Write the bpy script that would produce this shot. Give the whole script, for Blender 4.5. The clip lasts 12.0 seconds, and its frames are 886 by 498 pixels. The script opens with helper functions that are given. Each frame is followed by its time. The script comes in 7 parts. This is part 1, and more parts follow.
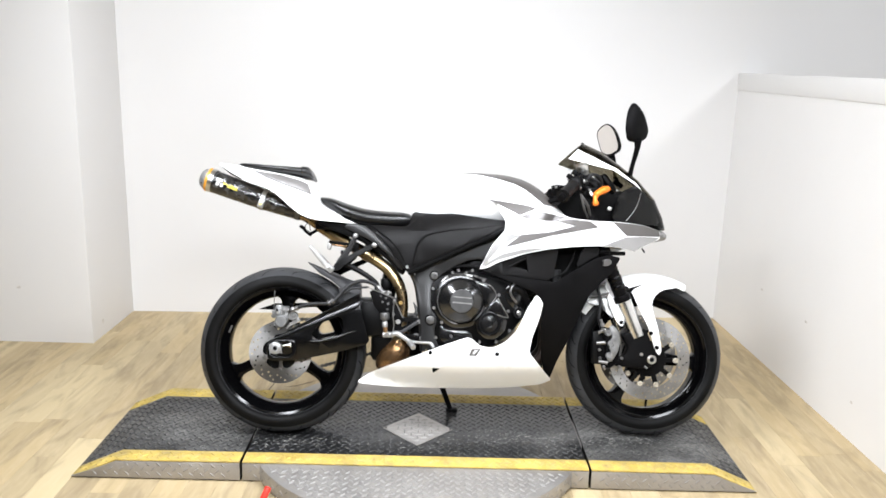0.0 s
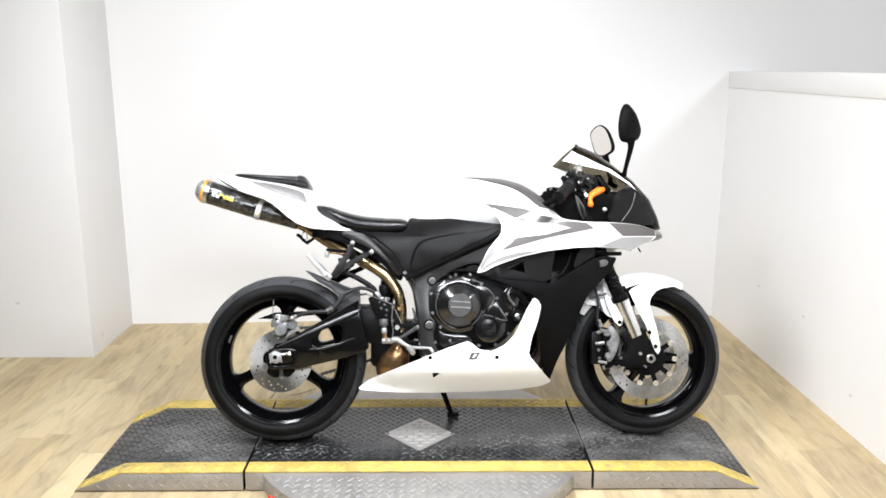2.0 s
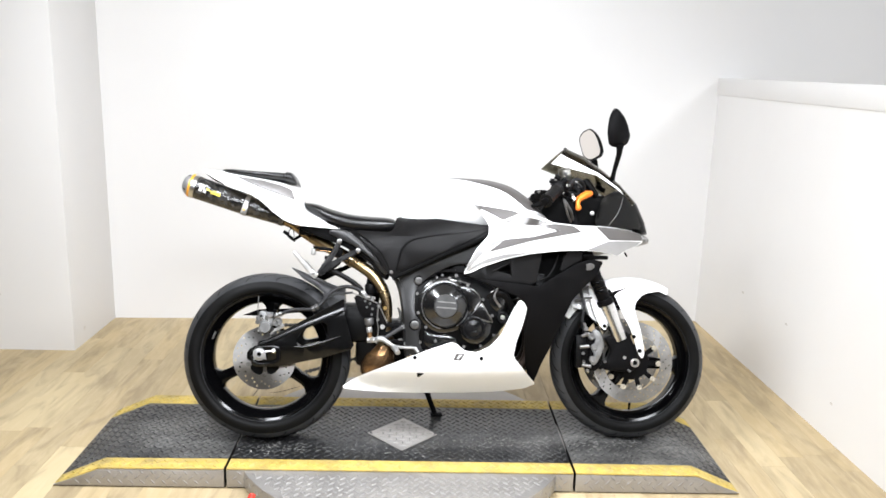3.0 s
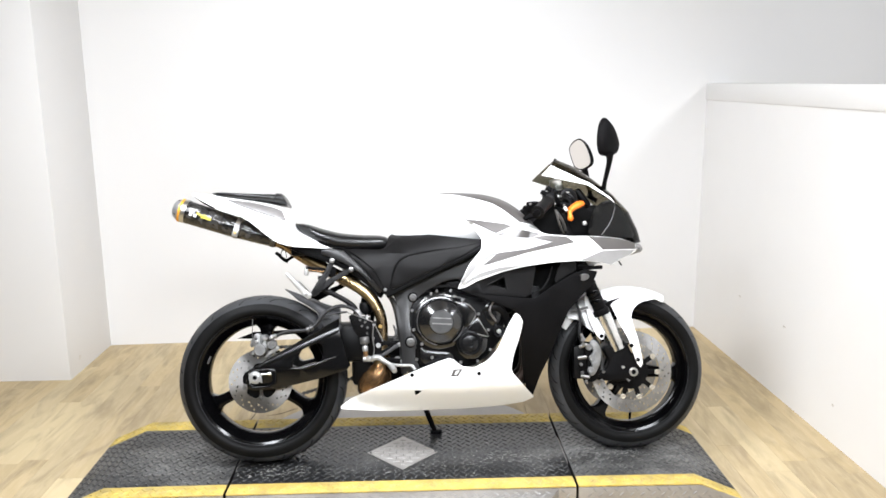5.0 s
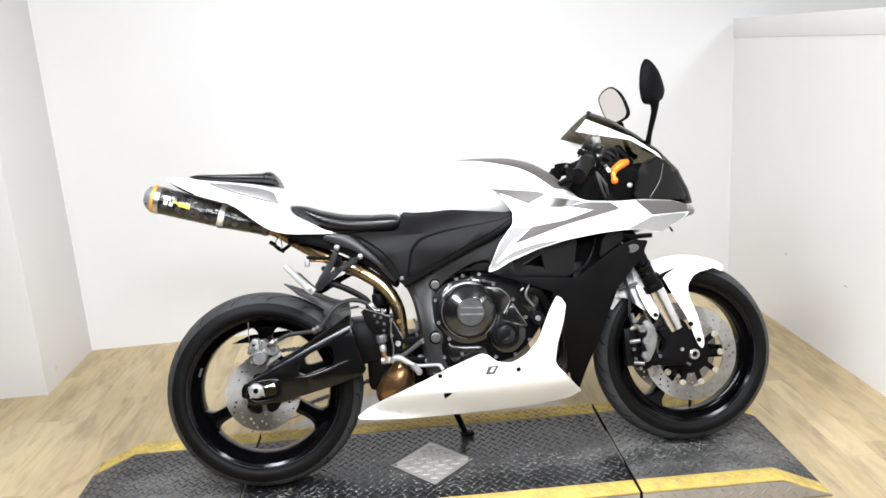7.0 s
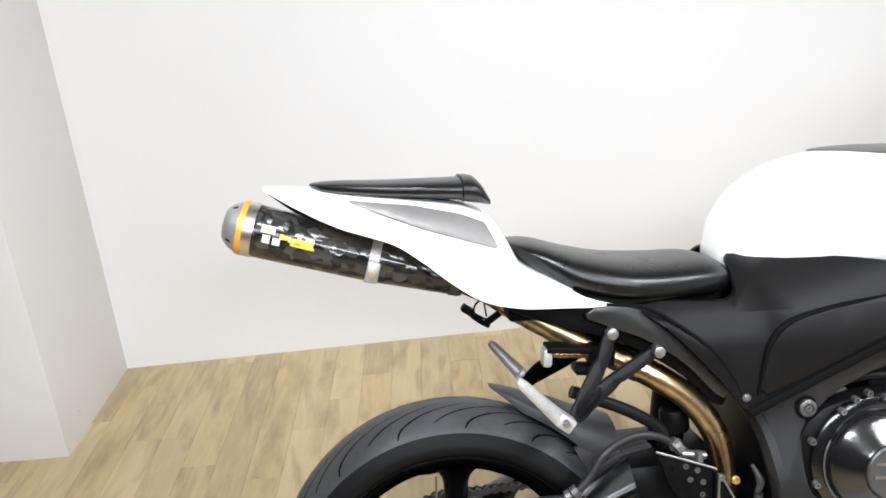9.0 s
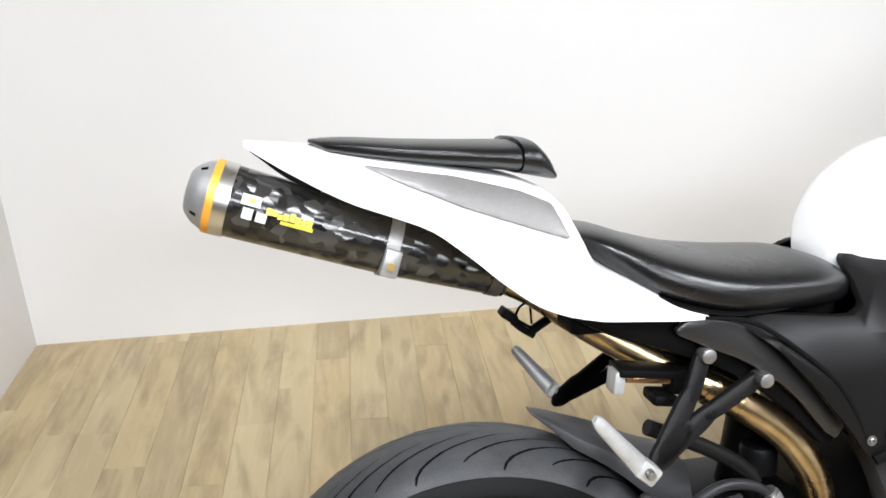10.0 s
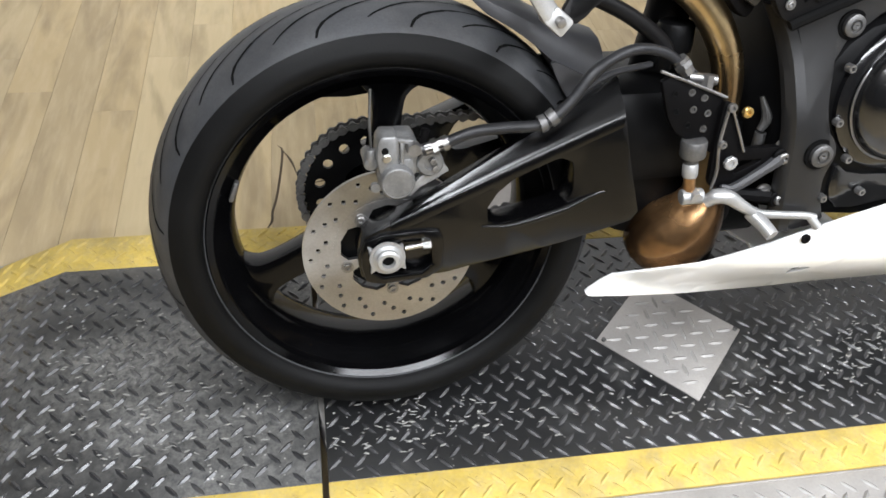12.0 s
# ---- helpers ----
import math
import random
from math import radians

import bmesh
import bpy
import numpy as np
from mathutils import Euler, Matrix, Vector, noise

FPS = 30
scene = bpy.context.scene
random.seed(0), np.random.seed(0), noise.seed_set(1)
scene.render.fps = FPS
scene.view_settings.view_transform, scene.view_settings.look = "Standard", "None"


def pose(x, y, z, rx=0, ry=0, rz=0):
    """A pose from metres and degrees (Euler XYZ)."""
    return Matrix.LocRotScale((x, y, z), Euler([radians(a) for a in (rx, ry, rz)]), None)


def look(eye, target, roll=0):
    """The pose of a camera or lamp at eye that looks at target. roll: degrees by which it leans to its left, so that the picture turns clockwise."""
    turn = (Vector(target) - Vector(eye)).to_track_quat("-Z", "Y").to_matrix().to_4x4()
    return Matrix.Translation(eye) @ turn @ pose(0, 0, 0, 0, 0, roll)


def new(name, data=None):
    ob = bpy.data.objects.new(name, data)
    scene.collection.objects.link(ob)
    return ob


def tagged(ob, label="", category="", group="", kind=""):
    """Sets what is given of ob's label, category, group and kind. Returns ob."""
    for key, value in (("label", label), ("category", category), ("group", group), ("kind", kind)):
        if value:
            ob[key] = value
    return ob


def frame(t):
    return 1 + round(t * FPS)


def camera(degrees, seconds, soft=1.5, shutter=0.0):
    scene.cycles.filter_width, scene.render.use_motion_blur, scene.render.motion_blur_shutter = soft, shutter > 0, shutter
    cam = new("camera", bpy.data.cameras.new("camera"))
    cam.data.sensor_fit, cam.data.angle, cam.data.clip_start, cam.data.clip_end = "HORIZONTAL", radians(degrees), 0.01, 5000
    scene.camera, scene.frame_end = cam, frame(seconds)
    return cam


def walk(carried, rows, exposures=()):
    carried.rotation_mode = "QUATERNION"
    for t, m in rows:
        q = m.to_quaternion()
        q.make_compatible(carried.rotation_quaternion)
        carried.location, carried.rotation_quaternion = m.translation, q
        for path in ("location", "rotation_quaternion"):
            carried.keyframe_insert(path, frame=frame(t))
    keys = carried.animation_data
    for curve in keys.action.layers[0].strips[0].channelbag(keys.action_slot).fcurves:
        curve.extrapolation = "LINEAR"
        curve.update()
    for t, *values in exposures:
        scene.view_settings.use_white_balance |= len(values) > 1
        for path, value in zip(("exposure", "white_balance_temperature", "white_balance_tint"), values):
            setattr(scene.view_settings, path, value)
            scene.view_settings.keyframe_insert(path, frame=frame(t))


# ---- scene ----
# ---------------- camera ----------------
cam = camera(57.9, 12.0, 1.65)
PATH = [
    (0, (0.041, -2.819, 1.367), (0.064, -0.872, 0.908), 1.7),
    (0.5, (0.04, -2.815, 1.369), (0.075, -0.869, 0.905), 1.0),
    (1, (0.043, -2.815, 1.367), (0.079, -0.872, 0.897), 0.6),
    (1.5, (0.041, -2.823, 1.367), (0.059, -0.875, 0.913), 0.5),
    (2, (0.043, -2.829, 1.371), (0.072, -0.88, 0.923), 0.2),
    (2.5, (0.045, -2.832, 1.372), (0.083, -0.883, 0.927), -0.3),
    (3, (0.039, -2.826, 1.372), (0.103, -0.877, 0.924), 1.7),
    (3.5, (0.044, -2.83, 1.376), (0.099, -0.877, 0.95), 0.8),
    (3.7, (0.055, -2.831, 1.378), (0.122, -0.874, 0.97), 0.0),
    (5.5, (0.054, -2.795, 1.375), (0.128, -0.842, 0.948), -0.5),
    (6, (0.041, -2.766, 1.36), (0.157, -0.829, 0.875), -1.0),
    (6.5, (-0.014, -2.658, 1.341), (0.145, -0.743, 0.785), -3.9),
    (7, (-0.038, -2.375, 1.328), (0.058, -0.441, 0.827), -3.8),
    (7.5, (-0.193, -2.048, 1.33), (-0.243, -0.113, 0.829), -3.5),
    (7.7, (-0.264, -1.91, 1.317), (-0.277, 0.014, 0.769), -6.2),
    (9.3, (-0.552, -0.925, 1.325), (-0.486, 0.934, 0.591), -3.0),
    (9.5, (-0.593, -0.844, 1.305), (-0.449, 1.018, 0.59), -1.3),
    (10, (-0.638, -0.754, 1.238), (-0.429, 1.056, 0.415), -0.1),
    (10.5, (-0.629, -0.753, 1.153), (-0.389, 0.921, 0.086), 0.4),
    (11, (-0.617, -0.773, 1.089), (-0.352, 0.691, -0.247), 2.9),
    (11.5, (-0.613, -0.8, 1.06), (-0.359, 0.578, -0.367), 5.1),
    (12, (-0.6, -0.818, 1.058), (-0.284, 0.573, -0.343), 5.5),
]
EXPOSURES = [(0.0, -0.21), (1.0, -0.17), (3.5, -0.14), (5.5, -0.13), (7.0, -0.22), (7.7, -0.26), (9.3, -0.35), (10.0, -0.33), (10.5, -0.26), (11.0, -0.22), (11.5, -0.33), (12.0, -0.36)]
walk(cam, [(t, look(eye, target, roll)) for t, eye, target, roll in PATH], EXPOSURES)

# ---------------- world, lights ----------------
world = bpy.data.worlds.new("room_air")
scene.world = world
world.use_nodes = True
world.node_tree.nodes["Background"].inputs[0].default_value = (0.9, 0.92, 1.0, 1)
world.node_tree.nodes["Background"].inputs[1].default_value = 0.05


def ceiling_lamp(x, y, z, sx, sy, watts, target, spread=150, colour=(0.955, 0.99, 1.055)):
    data = bpy.data.lights.new("ceiling_lamp", "AREA")
    data.shape, data.size, data.size_y = "RECTANGLE", sx, sy
    data.energy, data.color, data.spread = watts, colour, radians(spread)
    ob = new("ceiling_lamp", data)
    ob.matrix_world = look((x, y, z), target)
    return ob


ceiling_lamp(-1.1, -1.2, 2.66, 1.2, 0.6, 100, (1.1, 0.2, 0.05), 140)
ceiling_lamp(1.0, -1.2, 2.66, 1.2, 0.6, 60, (-0.7, 0.15, 0.0), 116)
ceiling_lamp(0.0, -3.4, 2.66, 2.4, 0.6, 130, (0.0, 0.2, 0.5), 150)
# Unseen extra lamp, added to brighten the rear wall beyond the partition.
ceiling_lamp(3.1, -0.9, 2.66, 0.6, 0.6, 50, (2.9, 0.6, 0.0), 150)


# ---------------- materials ----------------
def material(name, base, rough=0.5, metal=0.0, vary=0.12, scale=5.0, bump=0.0, grain=180.0, coat=0.0, dust=0.0, stretch=(1, 1, 1), second=None, mix=0.5, spec=0.5):
    """A principled surface with two scales of variation in object space, in metres."""
    m = bpy.data.materials.new(name)
    m.use_nodes = True
    nodes, links = m.node_tree.nodes, m.node_tree.links
    b = nodes["Principled BSDF"]
    b.inputs["Metallic"].default_value = metal
    b.inputs["Coat Weight"].default_value = coat
    b.inputs["Coat Roughness"].default_value = 0.06
    b.inputs["Specular IOR Level"].default_value = spec
    tc = nodes.new("ShaderNodeTexCoord")
    mp = nodes.new("ShaderNodeMapping")
    mp.inputs["Scale"].default_value = stretch
    links.new(tc.outputs["Object"], mp.inputs["Vector"])
    big, small = nodes.new("ShaderNodeTexNoise"), nodes.new("ShaderNodeTexNoise")
    big.inputs["Scale"].default_value, big.inputs["Detail"].default_value = scale, 5
    small.inputs["Scale"].default_value, small.inputs["Detail"].default_value = grain, 3
    for n in (big, small):
        links.new(mp.outputs["Vector"], n.inputs["Vector"])
    ramp = nodes.new("ShaderNodeValToRGB")
    lo = [max(0.0, c * (1 - vary)) for c in base]
    hi = [min(1.0, c * (1 + vary)) for c in base]
    if second:
        lo, hi = list(base), list(second)
    ramp.color_ramp.elements[0].position, ramp.color_ramp.elements[1].position = mix - 0.2, mix + 0.2
    ramp.color_ramp.elements[0].color, ramp.color_ramp.elements[1].color = (*lo, 1), (*hi, 1)
    links.new(big.outputs["Fac"], ramp.inputs["Fac"])
    colour = ramp.outputs["Color"]
    fine = nodes.new("ShaderNodeMix")
    fine.data_type, fine.blend_type = "RGBA", "OVERLAY"
    fine.inputs["Factor"].default_value = min(0.35, vary)
    links.new(colour, fine.inputs["A"])
    links.new(small.outputs["Fac"], fine.inputs["B"])
    colour = fine.outputs["Result"]
    if dust:
        d = nodes.new("ShaderNodeTexNoise")
        d.inputs["Scale"].default_value, d.inputs["Detail"].default_value = scale * 2.3, 10
        d.inputs["Roughness"].default_value = 0.72
        links.new(mp.outputs["Vector"], d.inputs["Vector"])
        dr = nodes.new("ShaderNodeMapRange")
        dr.inputs["From Min"].default_value, dr.inputs["From Max"].default_value = 0.45, 0.75
        dr.inputs["To Max"].default_value = dust
        links.new(d.outputs["Fac"], dr.inputs["Value"])
        dm = nodes.new("ShaderNodeMix")
        dm.data_type = "RGBA"
        dm.inputs["B"].default_value = (0.33, 0.31, 0.28, 1)
        links.new(dr.outputs["Result"], dm.inputs["Factor"])
        links.new(colour, dm.inputs["A"])
        colour = dm.outputs["Result"]
    links.new(colour, b.inputs["Base Color"])
    rr = nodes.new("ShaderNodeMapRange")
    rr.inputs["To Min"].default_value, rr.inputs["To Max"].default_value = max(0.02, rough * 0.75), min(1.0, rough * 1.3)
    links.new(big.outputs["Fac"], rr.inputs["Value"])
    links.new(rr.outputs["Result"], b.inputs["Roughness"])
    if bump:
        bp = nodes.new("ShaderNodeBump")
        bp.inputs["Strength"].default_value, bp.inputs["Distance"].default_value = 0.6, bump
        links.new(small.outputs["Fac"], bp.inputs["Height"])
        links.new(bp.outputs["Normal"], b.inputs["Normal"])
    return m


def glass(name, tint, rough=0.03):
    m = bpy.data.materials.new(name)
    m.use_nodes = True
    b = m.node_tree.nodes["Principled BSDF"]
    b.inputs["Base Color"].default_value = (*tint, 1)
    b.inputs["Transmission Weight"].default_value = 1.0
    b.inputs["Roughness"].default_value = rough
    b.inputs["IOR"].default_value = 1.3
    return m


def plank_material():
    """Printed oak vinyl: streaks along the board, knots, and a tone for each board."""
    m = bpy.data.materials.new("oak_vinyl")
    m.use_nodes = True
    nodes, links = m.node_tree.nodes, m.node_tree.links
    b = nodes["Principled BSDF"]
    tc, info = nodes.new("ShaderNodeTexCoord"), nodes.new("ShaderNodeObjectInfo")
    off = nodes.new("ShaderNodeVectorMath")
    off.operation = "MULTIPLY_ADD"
    off.inputs[1].default_value = (1, 1, 1)
    comb = nodes.new("ShaderNodeCombineXYZ")
    mul = nodes.new("ShaderNodeMath")
    mul.operation, mul.inputs[1].default_value = "MULTIPLY", 57.0
    links.new(info.outputs["Random"], mul.inputs[0])
    for i in range(3):
        links.new(mul.outputs[0], comb.inputs[i])
    links.new(tc.outputs["Object"], off.inputs[0])
    links.new(comb.outputs[0], off.inputs[2])
    mp = nodes.new("ShaderNodeMapping")
    mp.inputs["Scale"].default_value = (1.0, 0.13, 1.0)
    links.new(off.outputs[0], mp.inputs["Vector"])
    mp2 = nodes.new("ShaderNodeMapping")
    mp2.inputs["Scale"].default_value = (1.0, 0.26, 1.0)
    links.new(off.outputs[0], mp2.inputs["Vector"])
    grain, cloud = nodes.new("ShaderNodeTexNoise"), nodes.new("ShaderNodeTexNoise")
    grain.inputs["Scale"].default_value, grain.inputs["Detail"].default_value, grain.inputs["Roughness"].default_value = 48, 8, 0.62
    cloud.inputs["Scale"].default_value, cloud.inputs["Detail"].default_value, cloud.inputs["Distortion"].default_value = 11, 8, 1.2
    links.new(mp.outputs["Vector"], grain.inputs["Vector"])
    links.new(mp2.outputs["Vector"], cloud.inputs["Vector"])
    tone = nodes.new("ShaderNodeValToRGB")
    e = tone.color_ramp.elements
    e[0].position, e[0].color = 0.0, (0.50, 0.388, 0.218, 1)
    e[1].position, e[1].color = 1.0, (0.60, 0.488, 0.292, 1)
    mid = e.new(0.5)
    mid.color = (0.40, 0.315, 0.188, 1)
    links.new(info.outputs["Random"], tone.inputs["Fac"])
    dark = nodes.new("ShaderNodeMix")
    dark.data_type = "RGBA"
    dark.inputs["B"].default_value = (0.235, 0.180, 0.110, 1)
    rng = nodes.new("ShaderNodeMapRange")
    rng.inputs["From Min"].default_value, rng.inputs["From Max"].default_value, rng.inputs["To Max"].default_value = 0.46, 0.70, 0.60
    links.new(cloud.outputs["Fac"], rng.inputs["Value"])
    links.new(rng.outputs["Result"], dark.inputs["Factor"])
    links.new(tone.outputs["Color"], dark.inputs["A"])
    streak = nodes.new("ShaderNodeMix")
    streak.data_type = "RGBA"
    streak.inputs["B"].default_value = (0.68, 0.56, 0.375, 1)
    rng2 = nodes.new("ShaderNodeMapRange")
    rng2.inputs["From Min"].default_value, rng2.inputs["From Max"].default_value, rng2.inputs["To Max"].default_value = 0.45, 0.75, 0.32
    links.new(grain.outputs["Fac"], rng2.inputs["Value"])
    links.new(rng2.outputs["Result"], streak.inputs["Factor"])
    links.new(dark.outputs["Result"], streak.inputs["A"])
    links.new(streak.outputs["Result"], b.inputs["Base Color"])
    b.inputs["Roughness"].default_value = 0.5
    b.inputs["Specular IOR Level"].default_value = 0.25
    bp = nodes.new("ShaderNodeBump")
    bp.inputs["Strength"].default_value, bp.inputs["Distance"].default_value = 0.3, 0.0006
    links.new(grain.outputs["Fac"], bp.inputs["Height"])
    links.new(bp.outputs["Normal"], b.inputs["Normal"])
    return m


def facet_material():
    """Carbon weave with a printed pattern of angular facets under clear lacquer."""
    m = bpy.data.materials.new("facet_carbon")
    m.use_nodes = True
    nodes, links = m.node_tree.nodes, m.node_tree.links
    b = nodes["Principled BSDF"]
    tc = nodes.new("ShaderNodeTexCoord")
    v = nodes.new("ShaderNodeTexVoronoi")
    v.inputs["Scale"].default_value = 72
    links.new(tc.outputs["Object"], v.inputs["Vector"])
    r = nodes.new("ShaderNodeValToRGB")
    r.color_ramp.interpolation = "CONSTANT"
    e = r.color_ramp.elements
    e[0].color, e[1].position, e[1].color = (0.008, 0.008, 0.008, 1), 0.45, (0.022, 0.021, 0.020, 1)
    x = e.new(0.72)
    x.color = (0.034, 0.033, 0.032, 1)
    x = e.new(0.88)
    x.color = (0.01, 0.01, 0.01, 1)
    geo, mid, amp, tilt = (nodes.new(n) for n in ("ShaderNodeNewGeometry", "ShaderNodeVectorMath", "ShaderNodeVectorMath", "ShaderNodeVectorMath"))
    mid.operation, mid.inputs[1].default_value = "SUBTRACT", (0.5, 0.5, 0.5)
    amp.operation, amp.inputs["Scale"].default_value = "SCALE", 0.5
    tilt.operation = "ADD"
    links.new(v.outputs["Color"], mid.inputs[0])
    links.new(mid.outputs[0], amp.inputs[0])
    links.new(amp.outputs[0], tilt.inputs[0])
    links.new(geo.outputs["Normal"], tilt.inputs[1])
    unit = nodes.new("ShaderNodeVectorMath")
    unit.operation = "NORMALIZE"
    links.new(tilt.outputs[0], unit.inputs[0])
    links.new(unit.outputs[0], b.inputs["Normal"])
    sep = nodes.new("ShaderNodeSeparateColor")
    links.new(v.outputs["Color"], sep.inputs[0])
    links.new(sep.outputs[0], r.inputs["Fac"])
    links.new(r.outputs["Color"], b.inputs["Base Color"])
    b.inputs["Roughness"].default_value = 0.2
    b.inputs["Coat Weight"].default_value = 0.6
    b.inputs["Coat Roughness"].default_value = 0.08
    return m


def deck_material(name, base, lo, hi, most, rough=0.45):
    """Black deck paint with gritty pale dust in drifts, and loose specks."""
    m = bpy.data.materials.new(name)
    m.use_nodes = True
    nodes, links = m.node_tree.nodes, m.node_tree.links
    b = nodes["Principled BSDF"]
    tc = nodes.new("ShaderNodeTexCoord")
    mp = nodes.new("ShaderNodeMapping")
    mp.inputs["Scale"].default_value = (0.6, 1.3, 1.0)
    links.new(tc.outputs["Object"], mp.inputs["Vector"])

    def noise(scale, detail, rough_in, src):
        n = nodes.new("ShaderNodeTexNoise")
        n.inputs["Scale"].default_value, n.inputs["Detail"].default_value, n.inputs["Roughness"].default_value = scale, detail, rough_in
        links.new(src, n.inputs["Vector"])
        return n.outputs["Fac"]

    def ranged(src, a, z, most=1.0):
        r = nodes.new("ShaderNodeMapRange")
        r.inputs["From Min"].default_value, r.inputs["From Max"].default_value, r.inputs["To Max"].default_value = a, z, most
        links.new(src, r.inputs["Value"])
        return r.outputs["Result"]

    def times(p, q):
        k = nodes.new("ShaderNodeMath")
        k.operation = "MULTIPLY"
        links.new(p, k.inputs[0])
        links.new(q, k.inputs[1])
        return k.outputs[0]

    def mixed(fac, under, over):
        x = nodes.new("ShaderNodeMix")
        x.data_type = "RGBA"
        links.new(fac, x.inputs["Factor"])
        for key, c in (("A", under), ("B", over)):
            if isinstance(c, tuple):
                x.inputs[key].default_value = (*c, 1)
            else:
                links.new(c, x.inputs[key])
        return x.outputs["Result"]

    drift = ranged(noise(4.5, 5, 0.6, mp.outputs["Vector"]), lo, hi)
    grit = noise(90, 6, 0.8, tc.outputs["Object"])
    patch = ranged(noise(9, 3, 0.5, mp.outputs["Vector"]), 0.5, 0.62)
    colour = mixed(patch, base, tuple(c * 1.7 for c in base))
    colour = mixed(times(drift, ranged(grit, 0.36, 0.62, most)), colour, (0.34, 0.33, 0.305))
    v = nodes.new("ShaderNodeTexVoronoi")
    v.inputs["Scale"].default_value = 75
    links.new(tc.outputs["Object"], v.inputs["Vector"])
    colour = mixed(times(ranged(v.outputs["Distance"], 0.16, 0.08), ranged(noise(5, 4, 0.6, tc.outputs["Object"]), 0.48, 0.60)), colour, (0.5, 0.49, 0.46))
    links.new(colour, b.inputs["Base Color"])
    rr = nodes.new("ShaderNodeMapRange")
    rr.inputs["To Min"].default_value, rr.inputs["To Max"].default_value = rough, 0.55
    links.new(drift, rr.inputs["Value"])
    links.new(rr.outputs["Result"], b.inputs["Roughness"])
    b.inputs["Specular IOR Level"].default_value = 0.7
    bp = nodes.new("ShaderNodeBump")
    bp.inputs["Strength"].default_value, bp.inputs["Distance"].default_value = 0.5, 0.0003
    links.new(grit, bp.inputs["Height"])
    links.new(bp.outputs["Normal"], b.inputs["Normal"])
    return m


def turned_steel():
    """Ground brake steel, whose fine rings stretch the highlights outwards from the axle."""
    m = material("brake_steel", (0.33, 0.325, 0.318), 0.34, metal=0.95, vary=0.15, scale=25, grain=300)
    b = m.node_tree.nodes["Principled BSDF"]
    tg = m.node_tree.nodes.new("ShaderNodeTangent")
    tg.direction_type, tg.axis = "RADIAL", "Y"
    m.node_tree.links.new(tg.outputs["Tangent"], b.inputs["Tangent"])
    b.inputs["Anisotropic"].default_value = 0.75
    return m


def scuffed_yellow():
    """Yellow safety paint with trodden-in grime and dark specks of dirt."""
    m = material("yellow_safety_paint", (0.53, 0.385, 0.085), 0.6, vary=0.18, scale=14, bump=0.0003, grain=150, dust=0.4)
    nodes, links = m.node_tree.nodes, m.node_tree.links
    b = nodes["Principled BSDF"]
    tc = nodes.new("ShaderNodeTexCoord")

    def noise(scale, lo, hi, most):
        n, r = nodes.new("ShaderNodeTexNoise"), nodes.new("ShaderNodeMapRange")
        n.inputs["Scale"].default_value, n.inputs["Detail"].default_value, n.inputs["Roughness"].default_value = scale, 8, 0.75
        r.inputs["From Min"].default_value, r.inputs["From Max"].default_value, r.inputs["To Max"].default_value = lo, hi, most
        links.new(tc.outputs["Object"], n.inputs["Vector"])
        links.new(n.outputs["Fac"], r.inputs["Value"])
        return r.outputs["Result"]

    for fac, tone in ((noise(11, 0.50, 0.72, 0.55), (0.20, 0.165, 0.085)), (noise(85, 0.62, 0.68, 0.85), (0.05, 0.042, 0.025))):
        x = nodes.new("ShaderNodeMix")
        x.data_type = "RGBA"
        x.inputs["B"].default_value = (*tone, 1)
        links.new(fac, x.inputs["Factor"])
        links.new(b.inputs["Base Color"].links[0].from_socket, x.inputs["A"])
        links.new(x.outputs["Result"], b.inputs["Base Color"])
    return m


WALL = material("wall_paint", (0.71, 0.70, 0.688), 0.6, vary=0.015, scale=1.3, bump=0.0004, grain=260)
# Lighter copy of the wall paint; the tone stands in for light here.
LIT_PARTITION = material("lit_partition_paint", (0.81, 0.80, 0.787), 0.6, vary=0.02, scale=1.6, bump=0.0004, grain=260)
CEILING = material("ceiling_paint", (0.45, 0.44, 0.42), 0.8, vary=0.03, scale=2, bump=0.0005, grain=150)
OAK = plank_material()
WHITE = material("white_pearl_paint", (0.82, 0.82, 0.81), 0.28, vary=0.02, scale=3, coat=0.8)
GREY = material("graphite_graphic", (0.085, 0.078, 0.074), 0.42, metal=0.2, vary=0.12, scale=8, coat=0.2)
TPANEL = material("silver_grey_panel", (0.150, 0.143, 0.138), 0.45, metal=0.1, vary=0.12, scale=8, coat=0.1)
PALE = material("pale_grey_graphic", (0.24, 0.235, 0.23), 0.42, metal=0.15, vary=0.1, scale=8, coat=0.2)
SATIN = material("satin_black_plastic", (0.0062, 0.0059, 0.0060), 0.40, vary=0.2, scale=4, bump=0.0002, grain=900, spec=0.13)
SIDEB = material("matt_black_fairing", (0.0036, 0.0034, 0.0036), 0.48, vary=0.25, scale=6, bump=0.0002, grain=900, spec=0.05)
ALLOY = material("grey_frame_alloy", (0.0135, 0.0134, 0.0136), 0.30, vary=0.15, scale=6, bump=0.00015, grain=600, spec=0.5)
BOLT = material("steel_bolt", (0.27, 0.265, 0.26), 0.38, metal=0.9, vary=0.25, scale=40)
FARWALL = material("unseen_dark_wall", (0.045, 0.043, 0.040), 0.7, vary=0.05, scale=2)
DARK = material("engine_black", (0.003, 0.003, 0.0032), 0.4, metal=0.0, vary=0.3, scale=14, bump=0.0004, grain=350, spec=0.12)
COVER = material("engine_cover_black", (0.005, 0.005, 0.0054), 0.15, vary=0.3, scale=20, bump=0.0002, grain=300, spec=0.8)
